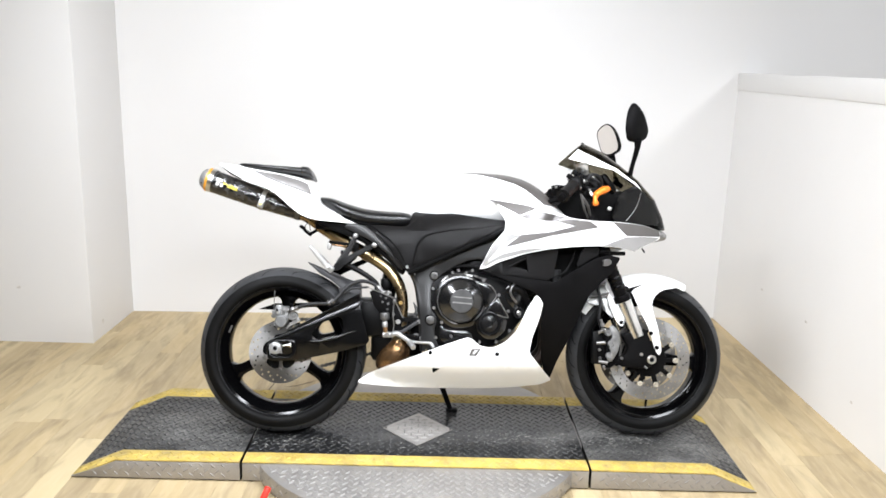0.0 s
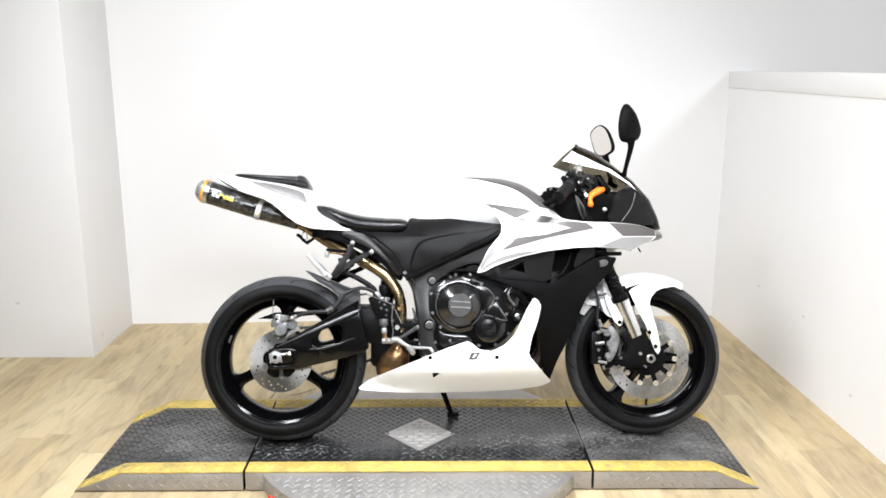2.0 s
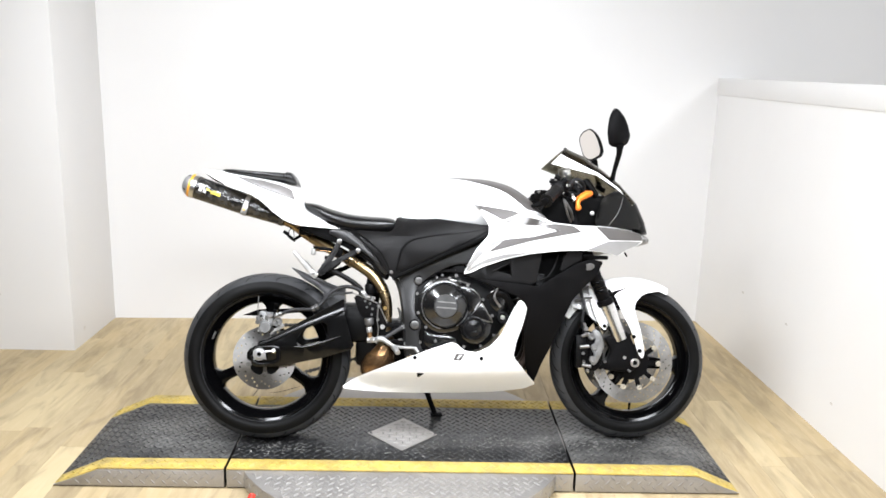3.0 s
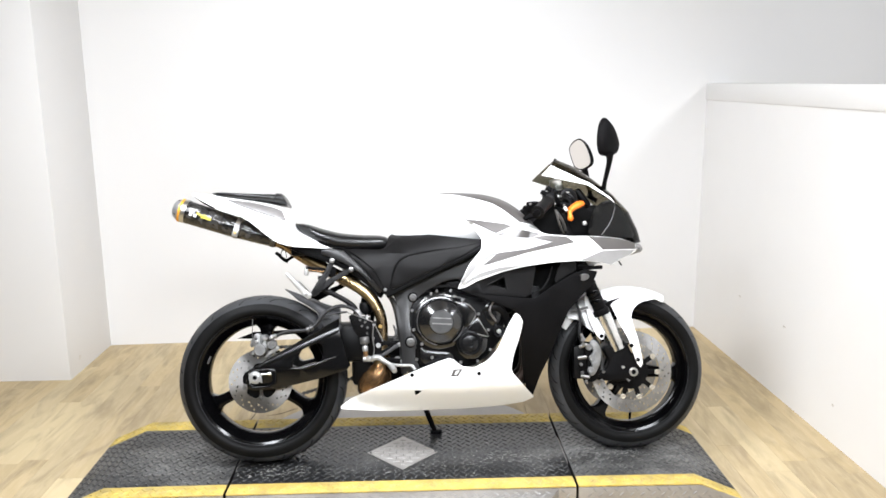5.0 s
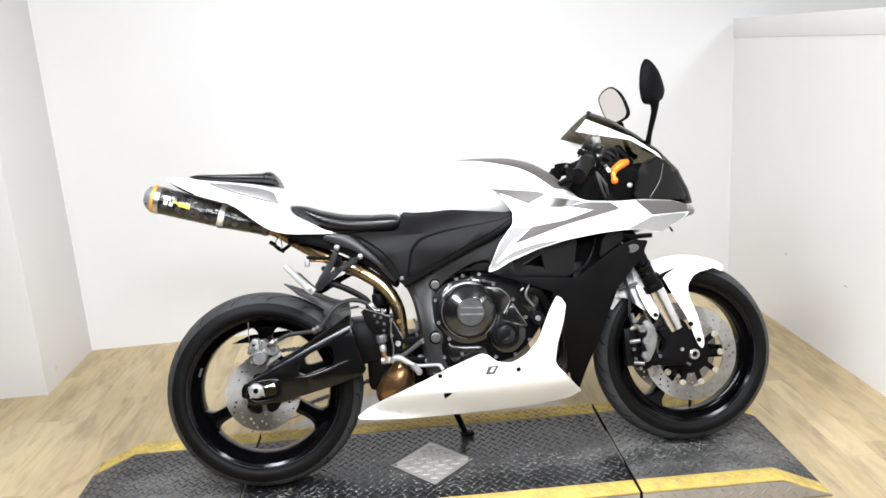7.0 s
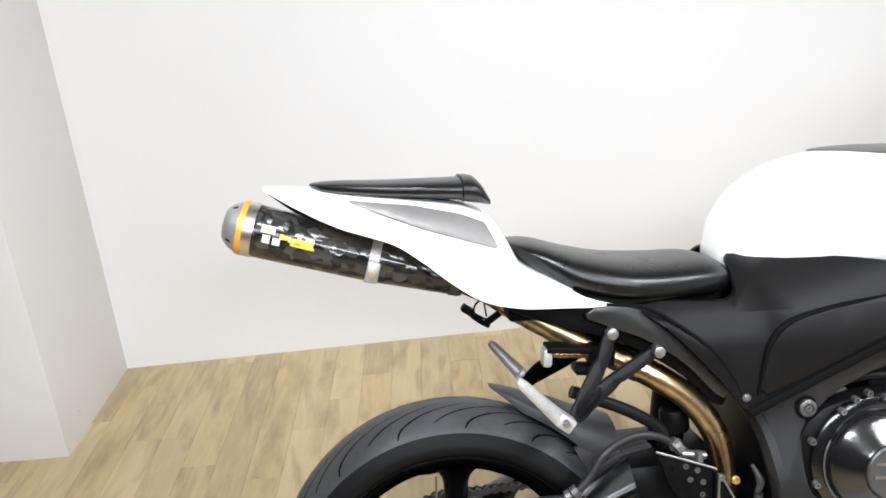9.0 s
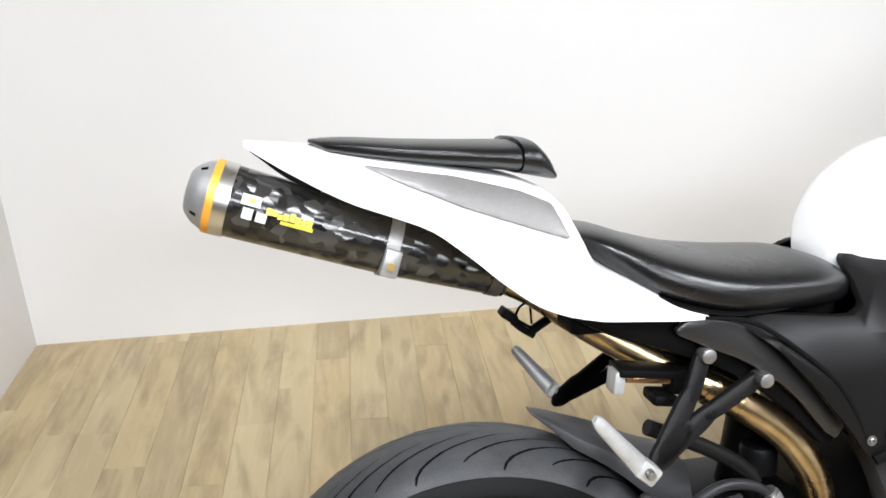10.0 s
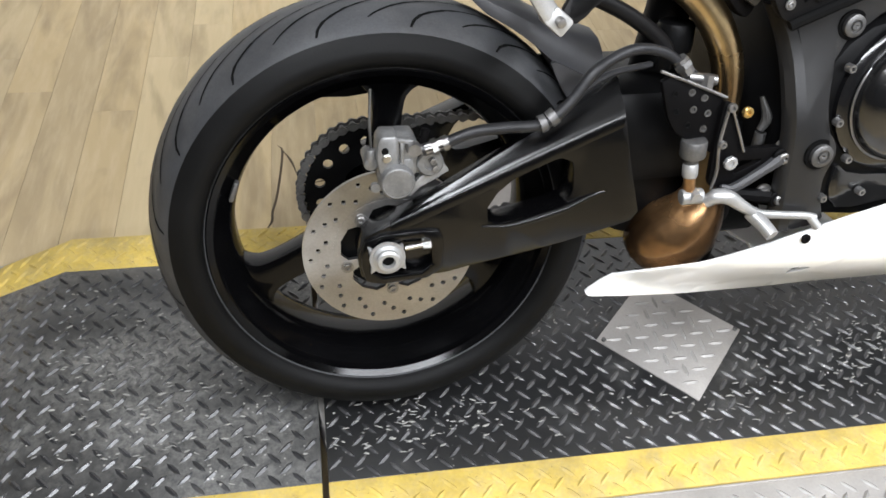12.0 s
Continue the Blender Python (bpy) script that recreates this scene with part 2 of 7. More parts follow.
GLOSS = material("gloss_black_rim", (0.0016, 0.0016, 0.0018), 0.13, vary=0.2, scale=20, spec=0.20)
SWING = material("swingarm_black", (0.0014, 0.0014, 0.0016), 0.22, vary=0.15, scale=8, bump=0.00005, grain=500, spec=0.36)
RUBBER = material("tyre_rubber", (0.034, 0.035, 0.037), 0.46, vary=0.3, scale=9, bump=0.0004, grain=450, dust=0.05, spec=0.3)
SIDEWALL = material("tyre_sidewall", (0.004, 0.004, 0.004), 0.5, vary=0.3, scale=12, bump=0.0003, grain=500, spec=0.1)
# Near-black for rubber and wires, and for shade in holes and recesses.
RUBBER_SHADE = material("rubber_and_shade_black", (0.002, 0.002, 0.002), 0.9, spec=0.1)
LEATHER = material("seat_vinyl", (0.0040, 0.0040, 0.0043), 0.28, vary=0.2, scale=6, bump=0.0006, grain=420, spec=0.42)
CHROME = material("bright_alloy", (0.68, 0.67, 0.65), 0.28, metal=1, vary=0.12, scale=15, bump=0.0001, grain=400)
CAST = material("cast_alloy", (0.115, 0.113, 0.111), 0.45, metal=0.7, vary=0.3, scale=22, bump=0.0006, grain=260)
DISC = turned_steel()
GOLD = material("heat_tinted_titanium", (0.29, 0.195, 0.110), 0.27, metal=1, vary=0.3, scale=9, second=(0.58, 0.45, 0.25), grain=60)
HEADER = material("dull_brown_pipe", (0.030, 0.020, 0.015), 0.45, metal=0.6, vary=0.3, scale=14)
RUST = material("heat_browned_steel", (0.024, 0.013, 0.008), 0.26, metal=0.8, vary=0.4, scale=9, second=(0.40, 0.225, 0.10), bump=0.0004, grain=140)
FACET = facet_material()
ENDCAP = material("grey_end_cap", (0.42, 0.42, 0.42), 0.4, metal=0.7, vary=0.12)
ORANGE = material("anodised_orange", (0.85, 0.20, 0.015), 0.35, metal=0.3, vary=0.1)
AMBER = material("orange_ring", (0.80, 0.38, 0.05), 0.4, metal=0.4, vary=0.15)
YELLOW = scuffed_yellow()
YTEXT = material("yellow_print", (0.52, 0.44, 0.05), 0.4)
WPRINT = material("white_print", (0.6, 0.6, 0.58), 0.4)
DECK = deck_material("worn_black_deck", (0.008, 0.0082, 0.0085), 0.54, 0.78, 0.34, 0.30)
DUSTY = deck_material("dusty_black_deck", (0.015, 0.0152, 0.0152), 0.36, 0.66, 0.52, 0.36)
LUGS = deck_material("worn_deck_lugs", (0.022, 0.022, 0.023), 0.50, 0.78, 0.46, 0.32)
TREAD = material("bare_tread_plate", (0.37, 0.352, 0.333), 0.46, metal=0.65, vary=0.12, scale=8, bump=0.0002, grain=260)
TREADL = material("bare_tread_lugs", (0.31, 0.30, 0.285), 0.58, metal=0.5, vary=0.12, scale=12)
GRIT = material("pale_grit", (0.24, 0.235, 0.22), 0.8, vary=0.25, scale=120)
RED = material("red_rubber", (0.62, 0.035, 0.02), 0.4, vary=0.1)
HOSE = material("black_hose", (0.014, 0.014, 0.015), 0.4, vary=0.2, scale=60, bump=0.0004, grain=500, spec=0.25)
HUGGER = material("grey_hugger", (0.032, 0.032, 0.034), 0.45, vary=0.15, scale=8, spec=0.4)
HOUSING = material("engine_housing", (0.006, 0.006, 0.0063), 0.16, vary=0.35, scale=18, bump=0.0003, grain=240, spec=0.9)
CAPGREY = material("cast_grey_cap", (0.065, 0.065, 0.065), 0.38, metal=0.5, vary=0.2, scale=30, bump=0.0003, grain=300)
PEG = material("bare_peg_alloy", (0.36, 0.358, 0.35), 0.42, metal=0.4, vary=0.15, scale=40, bump=0.0004, grain=300)
CALI = material("grey_caliper_alloy", (0.20, 0.20, 0.198), 0.42, metal=0.6, vary=0.25, scale=30, bump=0.0004, grain=280)
SILVER = material("silver_alloy", (0.36, 0.36, 0.355), 0.42, metal=0.6, vary=0.15, scale=30, bump=0.0003, grain=300)
POLISH = material("polished_slider", (0.74, 0.735, 0.73), 0.24, metal=1, vary=0.15, scale=20)
CHEEK = material("gloss_black_plastic", (0.003, 0.003, 0.003), 0.2, vary=0.2, scale=20, spec=0.25)
CUP = material("cream_plastic", (0.40, 0.36, 0.29), 0.35, vary=0.1)
BRASS = material("brass_bolt", (0.55, 0.38, 0.14), 0.35, metal=0.9)
SMOKE = glass("smoked_screen", (0.16, 0.14, 0.10))
RESV = glass("translucent_plastic", (0.85, 0.84, 0.80), 0.3)
LENS = glass("headlight_lens", (0.85, 0.87, 0.9))
# The tan tint puts a tan reflection into the glass colour.
MIRROR = material("mirror_glass", (0.80, 0.755, 0.71), 0.02, metal=1.0, vary=0.0)
SCUFF = material("wall_scuff", (0.66, 0.63, 0.59), 0.7, vary=0.2, scale=40)


# ---------------- mesh helpers ----------------
def part(name, bm, mat, parent=None, label="", flat=False):
    """Link a bmesh as one mesh object, smooth but for its sharp edges."""
    bmesh.ops.recalc_face_normals(bm, faces=bm.faces[:])
    for f in bm.faces:
        f.smooth = not flat
    for e in bm.edges:
        if len(e.link_faces) == 2 and e.calc_face_angle(0) > 0.65:
            e.smooth = False
    me = bpy.data.meshes.new(name)
    bm.to_mesh(me)
    bm.free()
    me.materials.append(mat)
    ob = new(name, me)
    if parent:
        ob.parent = parent
    if label:
        tagged(ob, label)
    return ob


def thing(name, label, category, m=None, group="", kind=""):
    ob = new(name)
    ob.matrix_world = m or Matrix()
    return tagged(ob, label, category, group, kind)


def join(*bms):
    out = bmesh.new()
    for b in bms:
        me = bpy.data.meshes.new("tmp")
        b.to_mesh(me)
        b.free()
        out.from_mesh(me)
        bpy.data.meshes.remove(me)
    return out


def flip(bm):
    """The mirror image across the y plane, as a new bmesh."""
    out = bm.copy()
    for v in out.verts:
        v.co.y = -v.co.y
    bmesh.ops.reverse_faces(out, faces=out.faces[:])
    return out


def moved(bm, m):
    bmesh.ops.transform(bm, matrix=m, verts=bm.verts[:])
    return bm


def soften(bm, width, segments=2, angle=0.7):
    es = [e for e in bm.edges if len(e.link_faces) == 2 and e.calc_face_angle(0) > angle]
    if es and width:
        bmesh.ops.bevel(bm, geom=es, offset=width, segments=segments, profile=0.5, affect="EDGES", clamp_overlap=True)
    return bm


def block(x0, x1, y0, y1, z0, z1, bev=0.0):
    bm = bmesh.new()
    bmesh.ops.create_cube(bm, size=1)
    for v in bm.verts:
        v.co = Vector((x0 if v.co.x < 0 else x1, y0 if v.co.y < 0 else y1, z0 if v.co.z < 0 else z1))
    return soften(bm, bev)


def chaikin(pts, rounds=2, r=0.22, closed=True):
    for _ in range(rounds):
        out = []
        n = len(pts)
        for i in range(n if closed else n - 1):
            a, b = pts[i], pts[(i + 1) % n]
            out.append(tuple(p + (q - p) * r for p, q in zip(a, b)))
            out.append(tuple(p + (q - p) * (1 - r) for p, q in zip(a, b)))
        pts = out if closed else [pts[0]] + out + [pts[-1]]
    return pts


def table(x, rows):
    """Linear interpolation in rows of (x, value)."""
    return float(np.interp(x, [r[0] for r in rows], [r[1] for r in rows]))


def sheet(outline, depth, thick, step=0.05, holes=(), bev=0.0, rounds=1, r=0.2):
    """A panel in the x-z plane; its outer face lies at y = depth(x, z), its back thick further in (+y)."""
    bm = bmesh.new()
    edges = []
    for loop in (outline, *holes):
        pts = chaikin(list(loop), rounds, r) if rounds else list(loop)
        vs = [bm.verts.new((p[0], 0, p[1])) for p in pts]
        edges += [bm.edges.new((vs[i], vs[(i + 1) % len(vs)])) for i in range(len(vs))]
    bmesh.ops.triangle_fill(bm, use_beauty=True, use_dissolve=False, edges=edges)
    bmesh.ops.dissolve_limit(bm, angle_limit=0.01, verts=bm.verts[:], edges=bm.edges[:]) if not holes else None
    xs, zs = [v.co.x for v in bm.verts], [v.co.z for v in bm.verts]
    if step:
        for axis, lo, hi in ((0, min(xs), max(xs)), (2, min(zs), max(zs))):
            k = math.floor(lo / step) + 1
            while k * step < hi:
                co, no = Vector((0, 0, 0)), Vector((0, 0, 0))
                co[axis], no[axis] = k * step, 1
                bmesh.ops.bisect_plane(bm, geom=bm.verts[:] + bm.edges[:] + bm.faces[:], dist=1e-5, plane_co=co, plane_no=no)
                k += 1
    front = bm.faces[:]
    got = bmesh.ops.extrude_face_region(bm, geom=front)
    back = {g for g in got["geom"] if isinstance(g, bmesh.types.BMVert)}
    for v in bm.verts:
        y = depth(v.co.x, v.co.z)
        v.co.y = y + thick if v in back else y
    bmesh.ops.recalc_face_normals(bm, faces=bm.faces[:])
    if bev:
        rim = [e for e in bm.edges if len(e.link_faces) == 2 and e.calc_face_angle(0) > 0.9]
        bmesh.ops.bevel(bm, geom=rim, offset=bev, segments=2, profile=0.5, affect="EDGES", clamp_overlap=True)
    return bm


def rings(loops, closed=True, caps=True):
    """Skin a row of loops of equal length."""
    bm = bmesh.new()
    rows = [[bm.verts.new(p) for p in loop] for loop in loops]
    n = len(rows[0])
    for a, b in zip(rows, rows[1:]):
        for i in range(n if closed else n - 1):
            j = (i + 1) % n
            bm.faces.new((a[i], a[j], b[j], b[i]))
    if caps and closed:
        bm.faces.new(rows[0])
        bm.faces.new(rows[-1][::-1])
    bmesh.ops.recalc_face_normals(bm, faces=bm.faces[:])
    return bm


def hull(stations, n=28, power=2.6, fine=3):
    """A body along x: stations (x, top, bottom, half width), superelliptic in section."""
    xs = [s[0] for s in stations]
    at = []
    for i in range(len(xs) - 1):
        at += [xs[i] + (xs[i + 1] - xs[i]) * k / fine for k in range(fine)]
    at.append(xs[-1])
    loops = []
    for x in at:
        top, bot, hw = (smooth_at(x, xs, [s[k] for s in stations]) for k in (1, 2, 3))
        zc, hz = (top + bot) / 2, max(0.001, (top - bot) / 2)
        loop = []
        for k in range(n):
            a = 2 * math.pi * k / n
            c, s = math.cos(a), math.sin(a)
            loop.append((x, hw * math.copysign(abs(c) ** (2 / power), c), zc + hz * math.copysign(abs(s) ** (2 / power), s)))
        loops.append(loop)
    return rings(loops)


def smooth_at(x, xs, vs):
    """Monotone cubic interpolation."""
    i = max(0, min(len(xs) - 2, int(np.searchsorted(xs, x)) - 1))
    d = [(vs[k + 1] - vs[k]) / (xs[k + 1] - xs[k]) for k in range(len(xs) - 1)]

    def slope(k):
        if k == 0:
            return d[0]
        if k == len(xs) - 1:
            return d[-1]
        return 0.0 if d[k - 1] * d[k] <= 0 else 2 * d[k - 1] * d[k] / (d[k - 1] + d[k])
    h = xs[i + 1] - xs[i]
    t = (x - xs[i]) / h
    return ((2 * t**3 - 3 * t**2 + 1) * vs[i] + (t**3 - 2 * t**2 + t) * h * slope(i)
            + (-2 * t**3 + 3 * t**2) * vs[i + 1] + (t**3 - t**2) * h * slope(i + 1))


def bezier(pts, n=6):
    """Catmull-Rom through the points."""
    P = [Vector(p) for p in pts]
    P = [2 * P[0] - P[1]] + P + [2 * P[-1] - P[-2]]
    out = []
    for i in range(1, len(P) - 2):
        a, b, c, d = P[i - 1:i + 3]
        for k in range(n):
            t = k / n
            out.append(0.5 * (2 * b + (c - a) * t + (2 * a - 5 * b + 4 * c - d) * t * t + (3 * b - a - 3 * c + d) * t**3))
    return out + [P[-2]]


def tube(pts, radius, n=12, fine=6, flatten=1.0):
    """A round pipe through points; radius is a number or one for each point."""
    way = bezier(pts, fine) if len(pts) > 2 and fine > 1 else [Vector(p) for p in pts]
    rad = [radius] * len(pts) if isinstance(radius, (int, float)) else list(radius)
    loops, up = [], Vector((0.13, 0.31, 0.94))
    for i, p in enumerate(way):
        t = (way[min(i + 1, len(way) - 1)] - way[max(i - 1, 0)]).normalized()
        a = (up - t * up.dot(t)).normalized()
        up = a
        b = t.cross(a)
        r = float(np.interp(i / (len(way) - 1) * (len(pts) - 1), range(len(pts)), rad))
        loops.append([p + r * (math.cos(2 * math.pi * k / n) * a + flatten * math.sin(2 * math.pi * k / n) * b) for k in range(n)])
    return rings(loops)


def rod(p0, p1, r, n=14, bev=0.0):
    bm = tube([p0, p1], r, n, 1)
    return soften(bm, bev)


def lathe(profile, cx, cz, n=48, y0=0.0, closed=False):
    """Turn (radius, y) round the axle line through (cx, cz)."""
    loops = []
    for r, y in profile:
        loops.append([(cx + r * math.cos(2 * math.pi * k / n), y0 + y, cz + r * math.sin(2 * math.pi * k / n)) for k in range(n)])
    if closed:
        loops.append(loops[0])
    bm = rings(loops, caps=not closed)
    if closed:
        bmesh.ops.remove_doubles(bm, verts=bm.verts[:], dist=1e-6)
    return bm


def circle(cx, cz, r, n=10, turn=0.0):
    return [(cx + r * math.cos(2 * math.pi * k / n + turn), cz + r * math.sin(2 * math.pi * k / n + turn)) for k in range(n)]


def hexbolt(x, y, z, r=0.008, out=0.006, washer=True):
    """A bolt head that faces the near side."""
    a = lathe([(r, 0), (r, -out * 0.8), (r * 0.85, -out), (r * 0.45, -out), (r * 0.4, -out * 0.5), (0.0005, -out * 0.5)], x, z, 8, y)
    if washer:
        a = join(a, lathe([(r * 1.5, 0.001), (r * 1.5, -out * 0.25), (r * 0.9, -out * 0.25)], x, z, 14, y))
    return a


# ---------------- the room ----------------
FLOOR = -0.076
CEIL = 2.75


def slab(poly, z0, z1, bev=0.0):
    """A prism over a polygon in plan."""
    bm = rings([[(x, y, z0) for x, y in poly], [(x, y, z1) for x, y in poly]])
    return soften(bm, bev)


floor = part("floor", block(-4.3, 4.3, -4.7, 2.2, FLOOR - 0.12, FLOOR - 0.004), OAK)
tagged(floor, "tan oak-look vinyl plank floor with grey-brown streaks", "floor", kind="structure")


def back_y(x):
    """The face of the rear wall, which stands a little askew."""
    return 1.628 + 0.0433 * x


wall_back = part("wall_back", slab([(-1.75, back_y(-1.75)), (4.3, back_y(4.3)), (4.3, 2.2), (-1.75, 2.2)], FLOOR - 0.05, CEIL), WALL)
tagged(wall_back, "plain white painted wall behind the motorcycle", "wall", kind="structure")
wall_left = part("wall_left", slab([(-4.3, 1.02), (-1.664, 1.02), (-1.66, 1.8), (-4.3, 1.8)], FLOOR - 0.05, CEIL, 0.004), WALL)
tagged(wall_left, "white painted wall corner that juts into the room", "wall", kind="structure")


def knee_x(y):
    return 1.706 + (1.702 - y) * 0.016


wall_right = part("wall_right", slab([(knee_x(1.75), 1.75), (knee_x(-4.6), -4.6), (knee_x(-4.6) + 0.12, -4.6), (knee_x(1.75) + 0.12, 1.75)], FLOOR - 0.05, 1.252), LIT_PARTITION)
tagged(wall_right, "low white painted partition wall beside the platform", "wall", kind="structure")
cap = part("trim_right", slab([(knee_x(1.72) - 0.007, 1.72), (knee_x(-4.6) - 0.007, -4.6), (knee_x(-4.6) + 0.136, -4.6), (knee_x(1.72) + 0.136, 1.72)], 1.252, 1.345, 0.004), LIT_PARTITION)
tagged(cap, "white board capping the low partition wall", "trim", kind="structure")
# Unseen walls, added and kept dark so that black parts reflect less.
for nm, poly in (("wall_front", [(-4.3, -4.7), (4.3, -4.7), (4.3, -4.5), (-4.3, -4.5)]), ("wall_west", [(-4.5, -4.7), (-4.3, -4.7), (-4.3, 2.2), (-4.5, 2.2)]), ("wall_east", [(4.3, -4.7), (4.5, -4.7), (4.5, 2.2), (4.3, 2.2)])):
    tagged(part(nm, slab(poly, FLOOR - 0.05, CEIL), FARWALL), "unseen dark wall added to keep reflections dark", "wall", kind="structure")
tagged(part("ceiling", block(-4.5, 4.5, -4.7, 2.3, CEIL, CEIL + 0.1), CEILING), "plain pale ceiling", "ceiling", kind="structure")


def scuff(nm, x, y, z, face, rx, rz, wall):
    """A small dull mark on a wall; face is the axis that the wall looks along."""
    random.seed(round(1000 * abs(x + z)))
    loop = [(math.cos(0.5 * k) * rx * random.uniform(0.6, 1.1), math.sin(0.5 * k) * rz * random.uniform(0.6, 1.1)) for k in range(12)]
    if face == "x":
        bm = rings([[(x - 0.0006, y + a, z + b) for a, b in loop], [(x + 0.0006, y + a, z + b) for a, b in loop]])
    else:
        bm = rings([[(x + a, y - 0.0006, z + b) for a, b in loop], [(x + a, y + 0.0006, z + b) for a, b in loop]])
    part(nm, bm, SCUFF, wall)


scuff("scuff", -1.663, 1.145, 0.0, "x", 0.012, 0.015, wall_left)
scuff("scuff", -2.015, 1.02, 0.21, "y", 0.012, 0.01, wall_left)
for sy, sz in ((0.604, 0.268), (1.091, 0.278), (0.157, 0.079)):
    scuff("scuff", knee_x(sy), sy, sz, "x", 0.014, 0.006, wall_right)
scuff("scuff", -1.47, back_y(-1.47), -0.07, "y", 0.012, 0.008, wall_back)

# ---------------- the lift platform ----------------
def prism(profile, y0, y1, bev=0.0):
    return soften(rings([[(x, y0, z) for x, z in profile], [(x, y1, z) for x, z in profile]]), bev)


def lugs(name, spots, mat, parent, size=(0.0152, 0.0036, 0.0026), vertical=False):
    """Raised lens-shaped lugs of tread plate: spots are (x, y, z, heading, fall)."""
    verts, faces = [], []
    L, W, H = size
    shape = [(-L, 0, 0), (-L * 0.45, -W, 0), (L * 0.45, -W, 0), (L, 0, 0), (L * 0.45, W, 0), (-L * 0.45, W, 0), (-L * 0.45, 0, H), (L * 0.45, 0, H)]
    tris = [(0, 1, 6), (1, 2, 7, 6), (2, 3, 7), (3, 4, 7), (4, 5, 6, 7), (5, 0, 6)]
    for x, y, z, a, fall in spots:
        c, s, k = math.cos(a), math.sin(a), len(verts)
        for u, v, w in shape:
            p, q = u * c - v * s, u * s + v * c
            if vertical:
                verts.append((x + p, y - w, z + q))
            else:
                verts.append((x + p + fall * w, y + q, z + w - fall * p))
        faces += [tuple(k + i for i in f) for f in tris]
    me = bpy.data.meshes.new(name)
    me.from_pydata(verts, [], faces)
    me.materials.append(mat)
    ob = new(name, me)
    ob.parent = parent
    tagged(ob, kind="stuff")
    return ob


PITCH = 0.0252


def grid(x0, x1, y0, y1, z=lambda x: 0.0, fall=lambda x: 0.0, keep=lambda x, y: True):
    """Basket pattern of lugs, set at 45 degrees to the plate's edges."""
    out, h = [], PITCH * math.sqrt(0.5)
    for i in range(math.floor(x0 / h), math.ceil(x1 / h) + 1):
        for j in range(math.floor(y0 / h), math.ceil(y1 / h) + 1):
            x, y = i * h, j * h
            if (i + j) % 2 == 0 and x0 < x < x1 and y0 < y < y1 and keep(x, y):
                out.append((x, y, z(x), 0.785 if i % 2 else 2.356, fall(x)))
    return out


YF, YB = -0.296, 0.318
SF, SB = -0.226, 0.236


def section(nm, top, plate_mat, label, lo, hi):
    """One section of the platform: top is the line of its deck in x and z."""
    ob = thing(nm, label, "platform")

    def z_at(x):
        return table(x, sorted(top))

    def fall_at(x):
        return (z_at(x - 0.004) - z_at(x + 0.004)) / 0.008
    under = [(x, z - 0.003) for x, z in top]
    body = under + [(top[-1][0], FLOOR + 0.001), (top[0][0], FLOOR + 0.001)]
    part("body", prism(body, YF + 0.006, YB - 0.006), DARK, ob, "black steel frame")

    def layer(y0, y1, up=0.0):
        pts = [(x, z + up) for x, z in top]
        return prism(pts + [(x, z - 0.006) for x, z in reversed(pts)], y0, y1, 0.0012)
    part("deck_plate", layer(SF, SB), plate_mat, ob, "worn black-painted tread plate")
    part("edge_stripe", layer(YF, SF, 0.0006), YELLOW, ob, "yellow painted edge stripe")
    part("edge_stripe", layer(SB, YB, 0.0006), YELLOW, ob, "yellow painted edge stripe")
    for y0, y1 in ((YF - 0.002, YF + 0.004), (YB - 0.004, YB + 0.002)):
        part("skirt", prism([(x, max(z - 0.007, FLOOR + 0.008)) for x, z in top] + [(top[-1][0], FLOOR + 0.006), (top[0][0], FLOOR + 0.006)], y0, y1, 0.001), TREAD, ob, "bare aluminium tread plate skirt")
    not_insert = lambda x, y: abs(x) + abs(y + 0.015) > 0.145
    lugs("tread_pattern", grid(lo, hi, SF + 0.008, SB - 0.008, z_at, fall_at, not_insert), LUGS, ob)
    lugs("tread_pattern", [(x, y, z + 0.0006, a, f) for x, y, z, a, f in grid(lo, hi, YF + 0.008, SF - 0.006, z_at, fall_at) + grid(lo, hi, SB + 0.008, YB - 0.006, z_at, fall_at)], YELLOW, ob)
    side = []
    for i in range(math.ceil(lo / 0.0185), math.floor(hi / 0.0185) + 1):
        for j in range(4):
            x, z = i * 0.0185, -0.017 - 0.0185 * j
            if (i + j) % 2 == 0 and lo + 0.012 < x < hi - 0.012 and z < z_at(x) - 0.015 and z > FLOOR + 0.014:
                side.append((x, YF - 0.002, z, 0.75 if i % 2 else 2.35, 0))
    lugs("tread_pattern", side, TREADL, ob, (0.0122, 0.0032, 0.0018), True)
    return ob


centre = section("platform", [(-0.6005, 0.0), (0.6005, 0.0)], DECK, "worn black tread-plate motorcycle platform with yellow edge stripes", -0.59, 0.59)
ramp_left = section("ramp", [(-1.192, -0.070), (-1.035, -0.002), (-0.6095, 0.0)], DUSTY, "black tread-plate end ramp with yellow stripes and grey dust", -1.185, -0.62)
ramp_right = section("ramp", [(0.6095, 0.0), (1.035, -0.002), (1.192, -0.070)], DUSTY, "black tread-plate end ramp with yellow stripes, scuffed by tyres", 0.62, 1.185)
for ob in (ramp_left, ramp_right):
    tagged(ob, group="platform end ramps")

